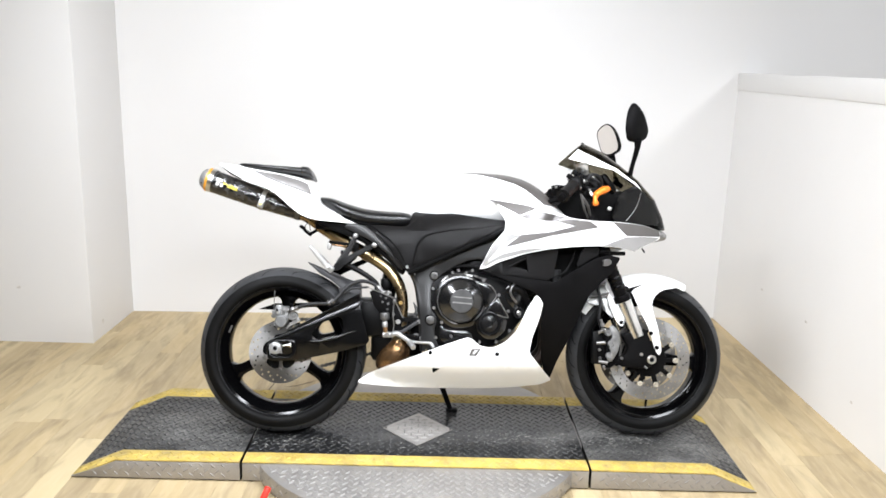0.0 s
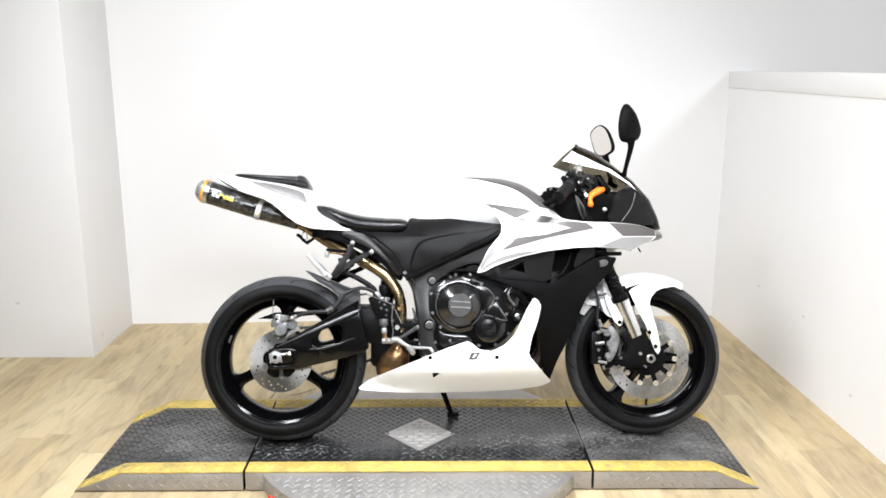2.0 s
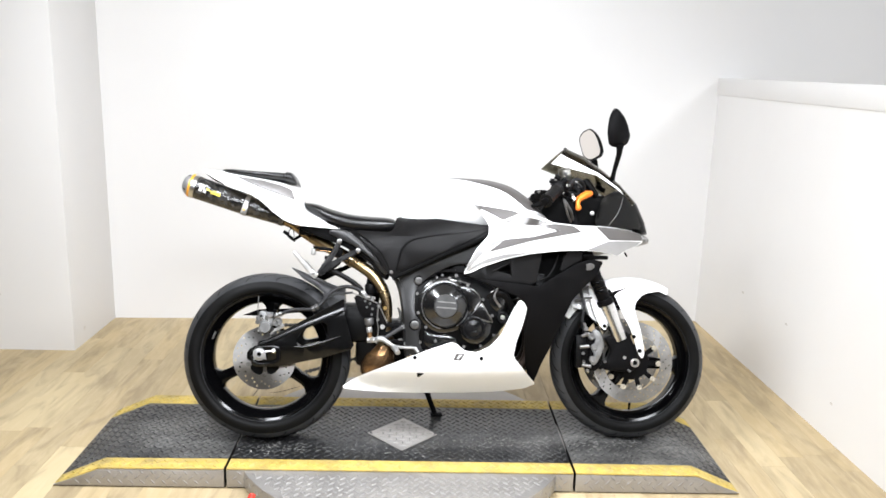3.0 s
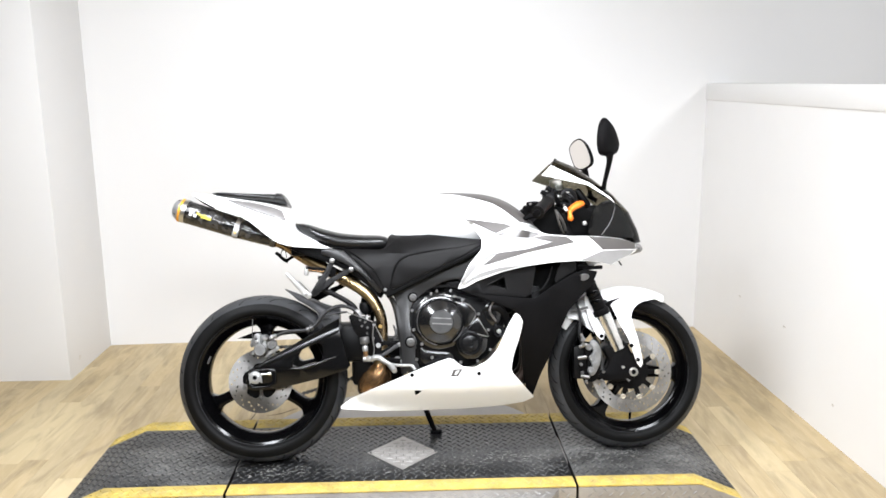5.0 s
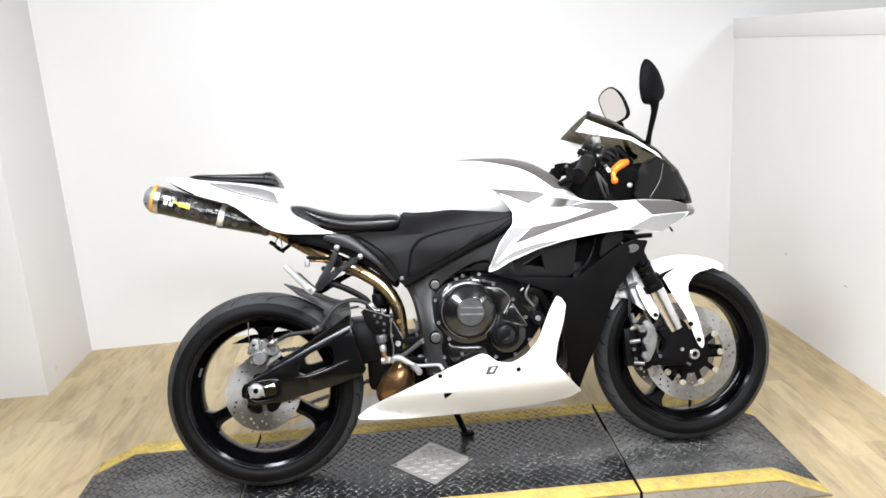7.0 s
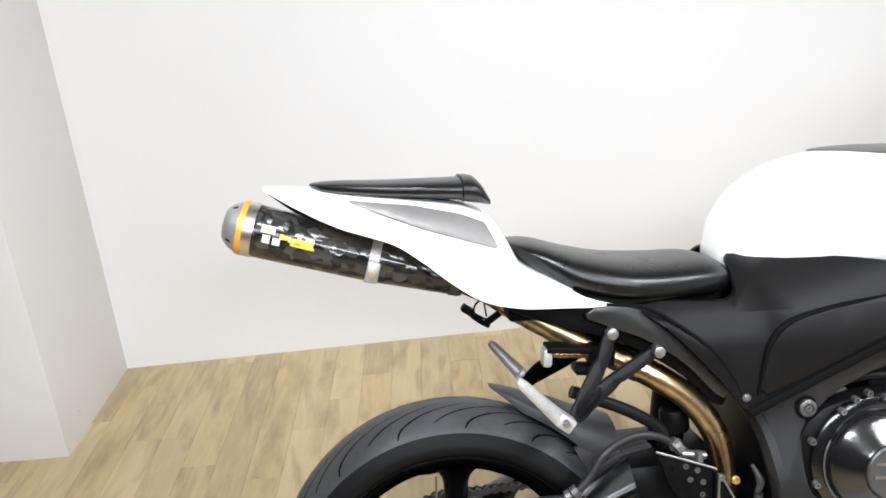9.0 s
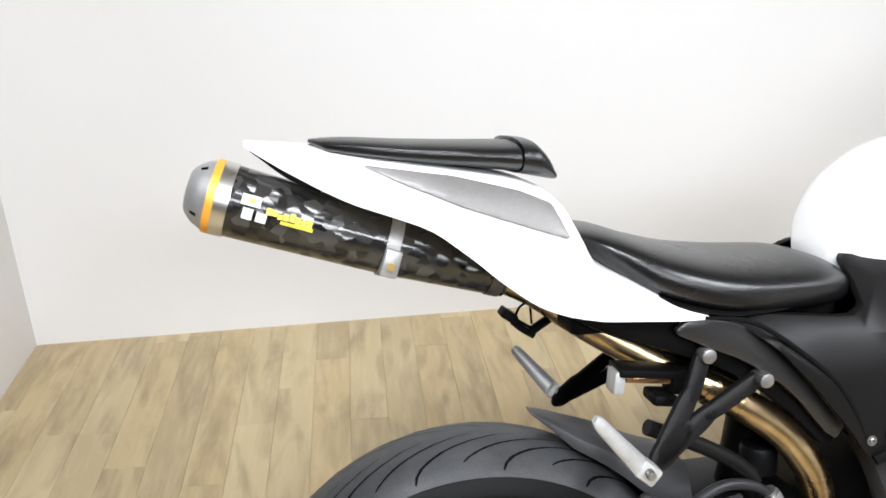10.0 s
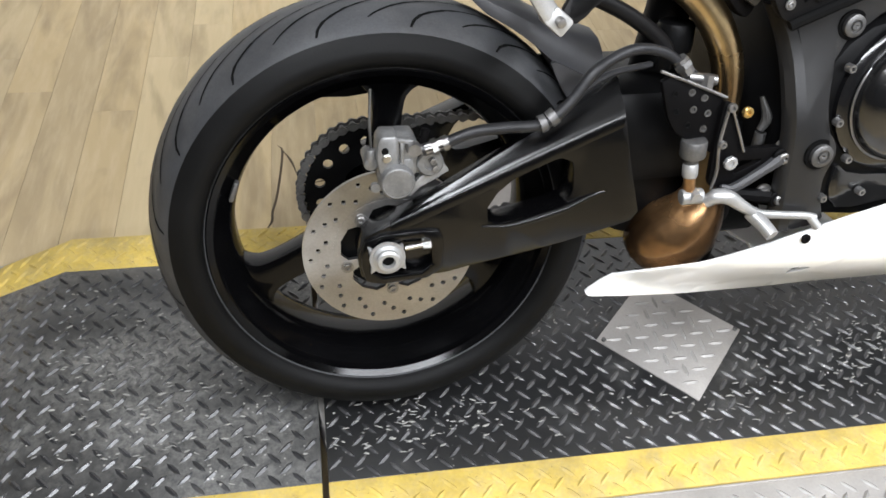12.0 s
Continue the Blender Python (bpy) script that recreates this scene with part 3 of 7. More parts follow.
insert = [(0.131, -0.016), (-0.001, 0.123), (-0.134, -0.013), (-0.001, -0.152)]
plate = part("insert_plate", slab(insert, 0.0004, 0.003, 0.0006), TREAD, centre, "bare square tread plate set cornerwise")
spots = []
for i in range(-6, 7):
    for j in range(-6, 7):
        u, v = i * PITCH, j * PITCH
        if abs(u) + abs(v) < 0.116:
            spots.append((u - 0.001, -0.015 + v, 0.003, 1.571 if (i + j) % 2 else 0.0, 0))
lugs("tread_pattern", spots, TREADL, plate)
for x in (-0.121, 0.121):
    part("screw", moved(rod((0, 0, 0), (0, 0, 0.004), 0.004, 10), pose(x, -0.015, 0.003)), CAST, plate)


def flakes(parent, x0, x1, spots_of, seed):
    """Pale grit and paint flakes lying in drifts on a deck: (x, y, spread x, spread y, count)."""
    random.seed(seed)
    verts, faces = [], []
    for cx, cy, sx, sy, count in spots_of:
        for _ in range(count):
            x, y = random.gauss(cx, sx), random.gauss(cy, sy)
            if not (x0 < x < x1 and SF + 0.01 < y < SB - 0.01):
                continue
            t, L, W = random.uniform(-0.5, 0.5), random.uniform(0.0012, 0.0075), random.uniform(0.0007, 0.0022)
            c, s, k = math.cos(t), math.sin(t), len(verts)
            for u, v in ((-L, -W * 0.4), (0, -W), (L, -W * 0.3), (L * 0.7, W * 0.7), (-L * 0.4, W)):
                verts.append((x + u * c - v * s, y + u * s + v * c, 0.0031))
            verts.append((x, y, 0.0040))
            faces += [(k + i, k + (i + 1) % 5, k + 5) for i in range(5)]
    me = bpy.data.meshes.new("grit")
    me.from_pydata(verts, [], faces)
    me.materials.append(GRIT)
    ob = new("grit", me)
    ob.parent = parent
    tagged(ob, "pale grit and paint flakes", kind="stuff")


flakes(centre, -0.59, 0.59, ((0.44, -0.07, 0.13, 0.030, 170), (0.10, -0.16, 0.20, 0.030, 70), (-0.45, -0.14, 0.13, 0.030, 130)), 5)
flakes(ramp_right, 0.62, 1.03, ((0.80, -0.05, 0.13, 0.035, 170), (0.72, -0.12, 0.06, 0.030, 50)), 6)
flakes(ramp_left, -1.03, -0.62, ((-0.80, -0.10, 0.14, 0.070, 110), (-0.92, 0.02, 0.08, 0.08, 60)), 8)

table_base = thing("turntable", "round bare aluminium tread-plate turntable under the platform", "turntable")
N = 96
ring = [(0.617 * math.cos(2 * math.pi * k / N), 0.617 * math.sin(2 * math.pi * k / N)) for k in range(N)]
part("disc", slab(ring, FLOOR + 0.008, -0.009, 0.003), TREAD, table_base, "round tread plate")
# Black ring added to show a dark shadow gap above the floor.
part("shadow_gap_ring", slab([(x * 0.985, y * 0.985) for x, y in ring], FLOOR + 0.0005, FLOOR + 0.010), DARK, table_base, "dark base added for the shadow gap under the turntable")
rim_lugs = bmesh.new()
for k in range(62):
    for j in range(3):
        if (k + j) % 2:
            continue
        t = math.pi * (1.06 + 0.88 * k / 61)
        lug = lathe([(0.0005, -0.0020), (0.0030, -0.0008), (0.0036, 0.0006)], 0, 0, 6)
        place = Matrix.Translation((0.617 * math.cos(t), 0.617 * math.sin(t), -0.022 - 0.0165 * j)) @ Matrix.Rotation(t + math.pi / 2, 4, "Z") @ Matrix.Rotation(0.785 if k % 2 else -0.785, 4, "Y") @ Matrix.Diagonal((3.4, 1, 1, 1))
        moved(lug, place)
        me = bpy.data.meshes.new("lug")
        lug.to_mesh(me)
        lug.free()
        rim_lugs.from_mesh(me)
        bpy.data.meshes.remove(me)
tagged(part("tread_pattern", rim_lugs, TREADL, table_base), kind="stuff")
lugs("tread_pattern", [(x, y, -0.009, a, f) for x, y, z, a, f in grid(-0.6, 0.6, -0.61, YF - 0.012, keep=lambda x, y: math.hypot(x, y) < 0.6)], TREADL, table_base)

lever = thing("lock_lever", "red-handled lock lever beside the turntable", "lever")
part("handle", rod((-0.452, -0.566, 0.062), (-0.478, -0.592, 0.004), 0.0105, 14, 0.003), RED, lever, "red rubber grip")
part("arm", rod((-0.476, -0.590, 0.008), (-0.500, -0.614, -0.052), 0.006), DARK, lever)
part("bracket", block(-0.525, -0.475, -0.640, -0.595, FLOOR + 0.0005, FLOOR + 0.03, 0.004), DARK, lever)


# ---------------- the motorcycle ----------------
bike = thing("motorcycle", "white and grey sport motorcycle leaning on its side stand", "motorcycle", pose(-0.51, -0.06, 0.003, -14, 0, 2.3))

RX, RZ, RR = 0.006, 0.305, 0.304
FX, FZ, FR = 1.366, 0.292, 0.298


def wheel(nm, cx, cz, tread, lip, half, spokes, label):
    """A cast three-spoke wheel: rim, spokes and hub in one casting, with the tyre on it."""
    rim = [(lip, -half), (lip - 0.004, -half - 0.003), (lip - 0.012, -half + 0.002), (lip - 0.016, -half + 0.014), (lip - 0.030, -half + 0.026), (lip - 0.038, -0.018), (lip - 0.038, 0.018),
           (lip - 0.030, half - 0.026), (lip - 0.016, half - 0.014), (lip - 0.012, half - 0.002), (lip - 0.004, half + 0.003), (lip, half), (lip - 0.003, half - 0.008), (lip - 0.014, half - 0.02), (lip - 0.02, 0), (lip - 0.014, -half + 0.02), (lip - 0.003, -half + 0.008)]
    ob = part(nm, lathe(rim, cx, cz, 72, closed=True), GLOSS, bike, label)
    part("hub", lathe([(0.012, -0.075), (0.034, -0.075), (0.042, -0.05), (0.046, 0), (0.042, 0.05), (0.034, 0.075), (0.012, 0.075)], cx, cz, 32), GLOSS, ob)
    for a in spokes:
        prof = [(0.02, 0.030), (0.06, 0.026), (0.10, 0.021), (0.150, 0.019), (0.176, 0.022), (0.188, 0.030), (lip - 0.038, 0.046), (lip - 0.034, 0.056)]
        pts = [(r, w) for r, w in prof] + [(lip - 0.030, 0)] + [(r, -w) for r, w in reversed(prof)]
        c, s = math.cos(radians(a)), math.sin(radians(a))
        part("spoke", sheet([(cx + r * c - w * s, cz + r * s + w * c) for r, w in pts], lambda x, z: -0.019, 0.038, 0, bev=0.006, rounds=1), GLOSS, ob)
    side = [(r, -y) for r, y in reversed(tread)] + tread[1:]
    inner = [(lip - 0.006, half - 0.004), (lip - 0.006, -half + 0.004)]
    tyre = part("tyre", lathe(side + inner, cx, cz, 96, closed=True), RUBBER, ob, "black rubber sport tyre, lightly worn")
    return ob, tyre


rear_tread = [(0.3055, 0), (0.3045, 0.018), (0.300, 0.038), (0.291, 0.058), (0.2755, 0.076), (0.259, 0.086), (0.248, 0.087), (0.240, 0.082), (0.234, 0.074)]
front_tread = [(0.298, 0), (0.2965, 0.013), (0.291, 0.028), (0.281, 0.042), (0.267, 0.053), (0.254, 0.058), (0.244, 0.0575), (0.237, 0.053), (0.231, 0.048)]
rear_wheel, rear_tyre = wheel("rear_wheel", RX, RZ, rear_tread, 0.235, 0.071, (86, 206, 326), "gloss black three-spoke rear wheel")
front_wheel, front_tyre = wheel("front_wheel", FX, FZ, front_tread, 0.232, 0.046, (-6, 114, 234), "gloss black three-spoke front wheel")


def sidewall(cx, cz, tread, parent):
    """The smooth dark flank ring between tread and rim."""
    tail = tread[-5:]
    for s in (-1, 1):
        prof = [(r + 0.0005, s * (y + 0.0012)) for r, y in tail]
        prof += [(r - 0.001, s * (y - 0.003)) for r, y in reversed(tail)]
        part("sidewall", lathe(prof, cx, cz, 96, closed=True), SIDEWALL, parent)


sidewall(RX, RZ, rear_tread, rear_wheel)
sidewall(FX, FZ, front_tread, front_wheel)


def grooves(cx, cz, tread, parent, count, sweep, y0, y1, width):
    """Curved ribbons on both tyre shoulders, coloured for the shade in rain grooves."""
    bm = bmesh.new()
    rr, yy = [t[0] for t in tread], [t[1] for t in tread]
    for side in (-1, 1):
        for k in range(count):
            for long_one in (0, 1):
                a0 = 2 * math.pi * (k + 0.5 * long_one + (0.25 if side > 0 else 0)) / count
                last, reach = None, 1.0 if long_one else 0.82
                for i in range(9):
                    t = i / 8 * reach
                    y = y0 + (y1 - y0) * t
                    a = a0 + radians(sweep) * (1 - (1 - t) ** 1.7)
                    r = float(np.interp(y, yy, rr)) + 0.0007
                    w = width * (0.35 + math.sin(math.pi * min(1, max(0, i / 8))) * 0.65) / 2 / r
                    row = [bm.verts.new((cx + r * math.cos(a + s * w), side * y, cz + r * math.sin(a + s * w))) for s in (-1, 1)]
                    if last:
                        bm.faces.new((last[0], last[1], row[1], row[0]))
                    last = row
    return tagged(part("tread_pattern", bm, RUBBER_SHADE, parent), kind="stuff")


part("wheel_weight", moved(block(-0.003, 0.003, -0.006, 0.006, -0.014, 0.014, 0.002), Matrix.Translation((RX + 0.205 * math.cos(radians(158)), -0.052, RZ + 0.205 * math.sin(radians(158)))) @ Matrix.Rotation(radians(-158), 4, "Y")), CAST, rear_wheel, "small grey balance weight")
part("valve", rod((FX + 0.012, 0.0, FZ - 0.19), (FX + 0.012, -0.012, FZ - 0.158), 0.0045, 10), SIDEB, front_wheel, "black tyre valve")
grooves(RX, RZ, rear_tread, rear_wheel, 16, 27, 0.010, 0.070, 0.0075)
grooves(FX, FZ, front_tread, front_wheel, 20, 17, 0.008, 0.047, 0.0060)


def rotor(cx, cz, y, r_out, r_in, holes, rows, parent, thick=0.005):
    hs = [circle(cx, cz, r_in, 48)]
    for j, r in enumerate(rows):
        for k in range(holes):
            a = 2 * math.pi * (k + j / 3) / holes
            hs.append(circle(cx + r * math.cos(a), cz + r * math.sin(a), 0.0036, 6))
    return part("brake_disc", sheet(circle(cx, cz, r_out, 72), lambda x, z: y, thick, 0, holes=hs, rounds=0), DISC, parent, "drilled steel brake disc")


# rear brake disc with its dark carrier
rotor(RX, RZ, -0.100, 0.113, 0.074, 15, (0.084, 0.093, 0.103), rear_wheel)
slots = []
for k in range(5):
    t0 = 2 * math.pi * k / 5 + 0.35
    slots.append([(RX + r * math.cos(t0 + d), RZ + r * math.sin(t0 + d)) for r, d in ((0.030, -0.40), (0.042, -0.50), (0.056, -0.47), (0.064, -0.30), (0.066, 0.0), (0.064, 0.30), (0.056, 0.47), (0.042, 0.50), (0.030, 0.40))])
part("carrier", sheet(circle(RX, RZ, 0.0742, 60), lambda x, z: -0.1005, 0.006, 0, holes=slots + [circle(RX, RZ, 0.026, 20)], rounds=0), DISC, rear_wheel, "steel disc carrier with kidney slots")
part("hub_cover", lathe([(0.064, 0), (0.064, -0.004), (0.03, -0.008), (0.0005, -0.008)], RX, RZ, 32, -0.080), DARK, rear_wheel)
for k in range(5):
    a = 2 * math.pi * k / 5 + 0.9
    part("bolt", hexbolt(RX + 0.060 * math.cos(a + 0.079), -0.101, RZ + 0.060 * math.sin(a + 0.079), 0.0055, 0.004), BOLT, rear_wheel)

# sprocket and chain on the far side
teeth = 42
rim = []
for k in range(teeth * 2):
    a = math.pi * k / teeth
    r = 0.104 if k % 2 else 0.097
    rim.append((RX + r * math.cos(a), RZ + r * math.sin(a)))
hs = [circle(RX, RZ, 0.045, 20)] + [circle(RX + 0.078 * math.cos(2 * math.pi * k / 15), RZ + 0.078 * math.sin(2 * math.pi * k / 15), 0.0075, 10) for k in range(15)]
part("sprocket", sheet(rim, lambda x, z: 0.076, 0.006, 0, holes=hs, rounds=0), DARK, rear_wheel, "drilled black rear sprocket")
PITCHC = 0.01588
way = [Vector((0.52, 0.079, 0.418))]
way += [Vector((RX + 0.106 * math.cos(radians(t)), 0.079, RZ + 0.106 * math.sin(radians(t)))) for t in range(82, 282, 4)]
way += [Vector((0.52, 0.079, 0.335))]
stations, run = [], 0.0
for p, q in zip(way, way[1:]):
    d = (q - p).length
    while run < d:
        stations.append(p + (q - p) * (run / d))
        run += PITCHC
    run -= d


def link_plates(gap):
    """The two waisted side plates of one chain link, at the origin along x."""
    h = PITCHC / 2
    eight = [(h + 0.0066 * math.cos(t), 0.0066 * math.sin(t)) for t in (-1.7, -0.9, 0, 0.9, 1.7)] + [(0, 0.0030)] + [(-h + 0.0066 * math.cos(t), 0.0066 * math.sin(t)) for t in (1.45, 2.25, 3.14, 4.03, 4.83)] + [(0, -0.0030)]
    return join(*[rings([[(x, y, z) for x, z in eight], [(x, y + 0.002, z) for x, z in eight]]) for y in (-gap - 0.001, gap - 0.001)])


chain = part("chain", join(*[rod((c.x, c.y - 0.0095, c.z), (c.x, c.y + 0.0095, c.z), 0.0042, 8) for c in stations]), CAST, bike, "oily steel drive chain")
tagged(chain, kind="stuff")
plates = [link_plates(0.0065), link_plates(0.0090)]
shared = [None, None]
for k, (p, q) in enumerate(zip(stations, stations[1:])):
    turn = Matrix.Translation((p + q) / 2) @ Matrix.Rotation(-math.atan2(q.z - p.z, q.x - p.x), 4, "Y")
    if shared[k % 2] is None:
        ob = part("link", plates[k % 2], CAST, chain)
        shared[k % 2] = ob.data
    else:
        ob = new("link", shared[k % 2])
        ob.parent = chain
    ob.matrix_local = turn
part("chain_guard", sheet([(-0.110, 0.446), (-0.046, 0.469), (0.10, 0.474), (0.30, 0.496), (0.30, 0.466), (0.085, 0.456), (-0.024, 0.443)], lambda x, z: 0.096, 0.006, 0, bev=0.001, rounds=0), SIDEB, bike, "black chain guard blade")

# swingarm
arm_out = [(-0.030, 0.350), (0.004, 0.364), (0.100, 0.405), (0.200, 0.448), (0.290, 0.487), (0.304, 0.430), (0.328, 0.345), (0.22, 0.312), (0.109, 0.288), (0.072, 0.279), (-0.020, 0.276), (-0.036, 0.286), (-0.040, 0.321)]
arm_win = [(0.122, 0.375), (0.134, 0.396), (0.155, 0.414), (0.189, 0.431), (0.214, 0.438), (0.230, 0.430), (0.233, 0.395), (0.226, 0.374), (0.182, 0.362), (0.140, 0.352), (0.124, 0.358)]


def arm_y(x, z):
    return -0.141 + 0.25 * max(0.0, 0.335 - z)


swing = part("swingarm", sheet(arm_out, arm_y, 0.040, 0.05, holes=[arm_win], bev=0.004, r=0.1), SWING, bike, "black alloy swingarm with a triangular window")
rolls = []
for k in range(13):
    x = 0.002 + 0.2875 * k / 12
    zc, zt = 0.366 + 0.430 * (x - 0.004), 0.368 + 0.545 * (x - 0.004)
    h = zt - zc
    u = min(1.0, h / 0.02)
    sec = [(-0.118, zc - 0.016), (-0.1408, zc - 0.0165), (-0.1414, zc - 0.014), (-0.1414, zc - 0.008), (-0.1408, zc - 0.003), (-0.139, zc + 0.002 * u), (-0.136, zc + 0.006 * u), (-0.1414 + 0.62 * h + 0.004 * u, zc + 0.62 * h), (-0.140 + 0.95 * h, zc + 0.95 * h), (-0.134 + h, zt), (-0.118 + 0.6 * h, zt - 0.002)]
    rolls.append([(x, y, z) for y, z in sec])
part("top_facet", rings(rolls), SWING, swing, "glossy sloping upper face")
part("swingarm_ridge", tube([(0.116, -0.140, 0.351), (0.151, -0.142, 0.350), (0.190, -0.143, 0.359), (0.224, -0.143, 0.369), (0.262, -0.140, 0.383), (0.290, -0.138, 0.388)], [0.002, 0.005, 0.006, 0.006, 0.004, 0.001], 10), SWING, swing)
part("far_arm", sheet([(x, z) for x, z in arm_out], lambda x, z: 0.092, 0.040, 0.08, holes=[arm_win], bev=0.006), SWING, swing)
part("cross_member", block(0.26, 0.46, -0.09, 0.10, 0.36, 0.50, 0.03), DARK, swing)
part("adjuster_frame", sheet([(-0.030, 0.352), (0.060, 0.356), (0.068, 0.340), (0.066, 0.286), (-0.030, 0.280), (-0.038, 0.318)], lambda x, z: -0.146, 0.014, 0, holes=[[(-0.022, 0.342), (0.050, 0.345), (0.054, 0.296), (-0.024, 0.292)]], bev=0.003), SWING, swing)
part("adjuster_block", sheet([(-0.029, 0.340), (-0.022, 0.336), (0.008, 0.335), (0.016, 0.339), (0.015, 0.328), (0.019, 0.304), (0.010, 0.309), (-0.018, 0.307), (-0.026, 0.301), (-0.024, 0.320)], lambda x, z: -0.152, 0.012, 0, bev=0.002, rounds=0), SILVER, swing, "bright alloy chain adjuster block")
part("axle_nut", join(lathe([(0.0185, 0), (0.0185, -0.004), (0.0150, -0.006), (0.0150, -0.011), (0.0125, -0.013), (0.0085, -0.013), (0.0075, -0.004), (0.0005, -0.004)], -0.005, 0.325, 28, -0.152), lathe([(0.0225, 0), (0.0225, -0.002), (0.012, -0.002)], -0.005, 0.325, 24, -0.152)), SILVER, swing, "silver axle nut")
# Near-black disc whose colour gives the shade inside the axle bore.
part("axle_hollow", lathe([(0.0078, 0), (0.0078, -0.006), (0.0005, -0.006)], -0.005, 0.325, 16, -0.152), RUBBER_SHADE, swing, "dark disc for the shade in the hollow axle")
part("adjuster_bolt", join(rod((0.018, -0.146, 0.333), (0.046, -0.146, 0.336), 0.0035), rod((0.040, -0.146, 0.3355), (0.050, -0.146, 0.3365), 0.008, 6)), CHROME, swing)

# rear caliper and hose
cal = part("rear_caliper", join(
    sheet([(-0.011, 0.470), (-0.006, 0.477), (0.012, 0.476), (0.014, 0.468), (0.013, 0.432), (0.006, 0.424), (-0.010, 0.430), (-0.013, 0.450)], lambda x, z: -0.134, 0.036, 0, bev=0.003, rounds=1, r=0.14),
    sheet([(0.010, 0.471), (0.033, 0.470), (0.038, 0.462), (0.037, 0.428), (0.028, 0.414), (0.010, 0.420)], lambda x, z: -0.128, 0.044, 0, bev=0.003, rounds=1, r=0.12)), CALI, bike, "grey cast rear brake caliper")
part("piston_housing", join(
    lathe([(0.0215, 0.030), (0.0215, -0.010), (0.0195, -0.014), (0.0180, -0.0145), (0.0175, -0.0135), (0.0005, -0.0130)], 0.011, 0.419, 32, -0.128),
    sheet([(-0.011, 0.446), (0.032, 0.446), (0.031, 0.420), (-0.009, 0.418)], lambda x, z: -0.130, 0.030, 0, bev=0.004, rounds=0)), CALI, cal, "round piston housing")
part("caliper_rib", join(
    sheet([(0.015, 0.469), (0.020, 0.469), (0.020, 0.440), (0.015, 0.440)], lambda x, z: -0.134, 0.012, 0, bev=0.0015, rounds=0),
    sheet([(0.012, 0.474), (0.034, 0.470), (0.034, 0.464), (0.012, 0.468)], lambda x, z: -0.135, 0.012, 0, bev=0.0015, rounds=0)), CALI, cal)
part("pad_pin_hole", lathe([(0.0042, 0), (0.0042, -0.0008), (0.0005, -0.0008)], -0.003, 0.459, 12, -0.1342), RUBBER_SHADE, cal)
part("pad_pin", lathe([(0.0052, 0), (0.0052, -0.003), (0.004, -0.004), (0.0005, -0.004)], -0.001, 0.450, 12, -0.134), CHROME, cal, "bright pad pin")
part("slider_lug", join(
    lathe([(0.0165, 0.022), (0.0165, -0.005), (0.0145, -0.007), (0.0085, -0.007), (0.0075, -0.004), (0.0005, -0.004)], 0.052, 0.437, 20, -0.124),
    sheet([(0.032, 0.452), (0.052, 0.452), (0.052, 0.424), (0.030, 0.420)], lambda x, z: -0.120, 0.024, 0, bev=0.003, rounds=0)), CALI, cal)
for x, z in ((0.055, 0.441), (0.058, 0.431)):
    part("bolt", hexbolt(x, -0.131, z, 0.0045, 0.004, False), BOLT, cal)
part("caliper_bracket", sheet([(0.062, 0.444), (0.078, 0.420), (0.060, 0.409), (0.043, 0.401), (0.030, 0.388), (0.024, 0.394), (0.042, 0.414), (0.056, 0.424)], lambda x, z: -0.117, 0.010, 0, bev=0.0015, rounds=0), SILVER, cal, "bright caliper mounting plate")
part("pin", join(rod((-0.018, -0.080, 0.437), (-0.018, -0.122, 0.437), 0.0085, 14, 0.002), rod((-0.018, -0.118, 0.437), (-0.018, -0.118, 0.456), 0.006, 10, 0.001), rod((-0.014, -0.120, 0.408), (-0.014, -0.126, 0.408), 0.006, 10)), CALI, cal)
part("bleed_nipple", join(rod((0.042, -0.128, 0.462), (0.045, -0.130, 0.476), 0.0045, 8), rod((0.044, -0.130, 0.473), (0.046, -0.130, 0.482), 0.0055, 8)), SIDEB, cal, "black bleed nipple cap")
part("wear_wire", tube([(-0.017, -0.116, 0.456), (-0.018, -0.115, 0.490), (-0.016, -0.114, 0.528)], 0.0016, 6), CAST, cal, "thin grey wire")
hose = part("brake_hose", tube([(0.040, -0.138, 0.459), (0.064, -0.140, 0.466), (0.100, -0.143, 0.480), (0.136, -0.146, 0.484), (0.184, -0.148, 0.487), (0.215, -0.146, 0.511), (0.244, -0.142, 0.546), (0.288, -0.135, 0.566), (0.332, -0.130, 0.560), (0.365, -0.130, 0.537), (0.390, -0.132, 0.520)], 0.0068, 10), HOSE, bike, "black rear brake hose")
part("hose_clamp", join(rod((0.178, -0.148, 0.486), (0.186, -0.148, 0.489), 0.0105), rod((0.190, -0.147, 0.491), (0.198, -0.147, 0.497), 0.0105)), CAST, hose, "grey metal hose clamp")
part("hose_fitting", join(rod((0.044, -0.138, 0.4595), (0.072, -0.140, 0.469), 0.0075, 8), rod((0.052, -0.139, 0.462), (0.058, -0.139, 0.464), 0.0100, 6), rod((0.064, -0.140, 0.466), (0.070, -0.140, 0.468), 0.0092, 12), rod((0.030, -0.128, 0.462), (0.030, -0.146, 0.462), 0.0085, 6), rod((0.028, -0.138, 0.460), (0.046, -0.138, 0.460), 0.0062, 10)), BOLT, hose, "bright banjo fitting")
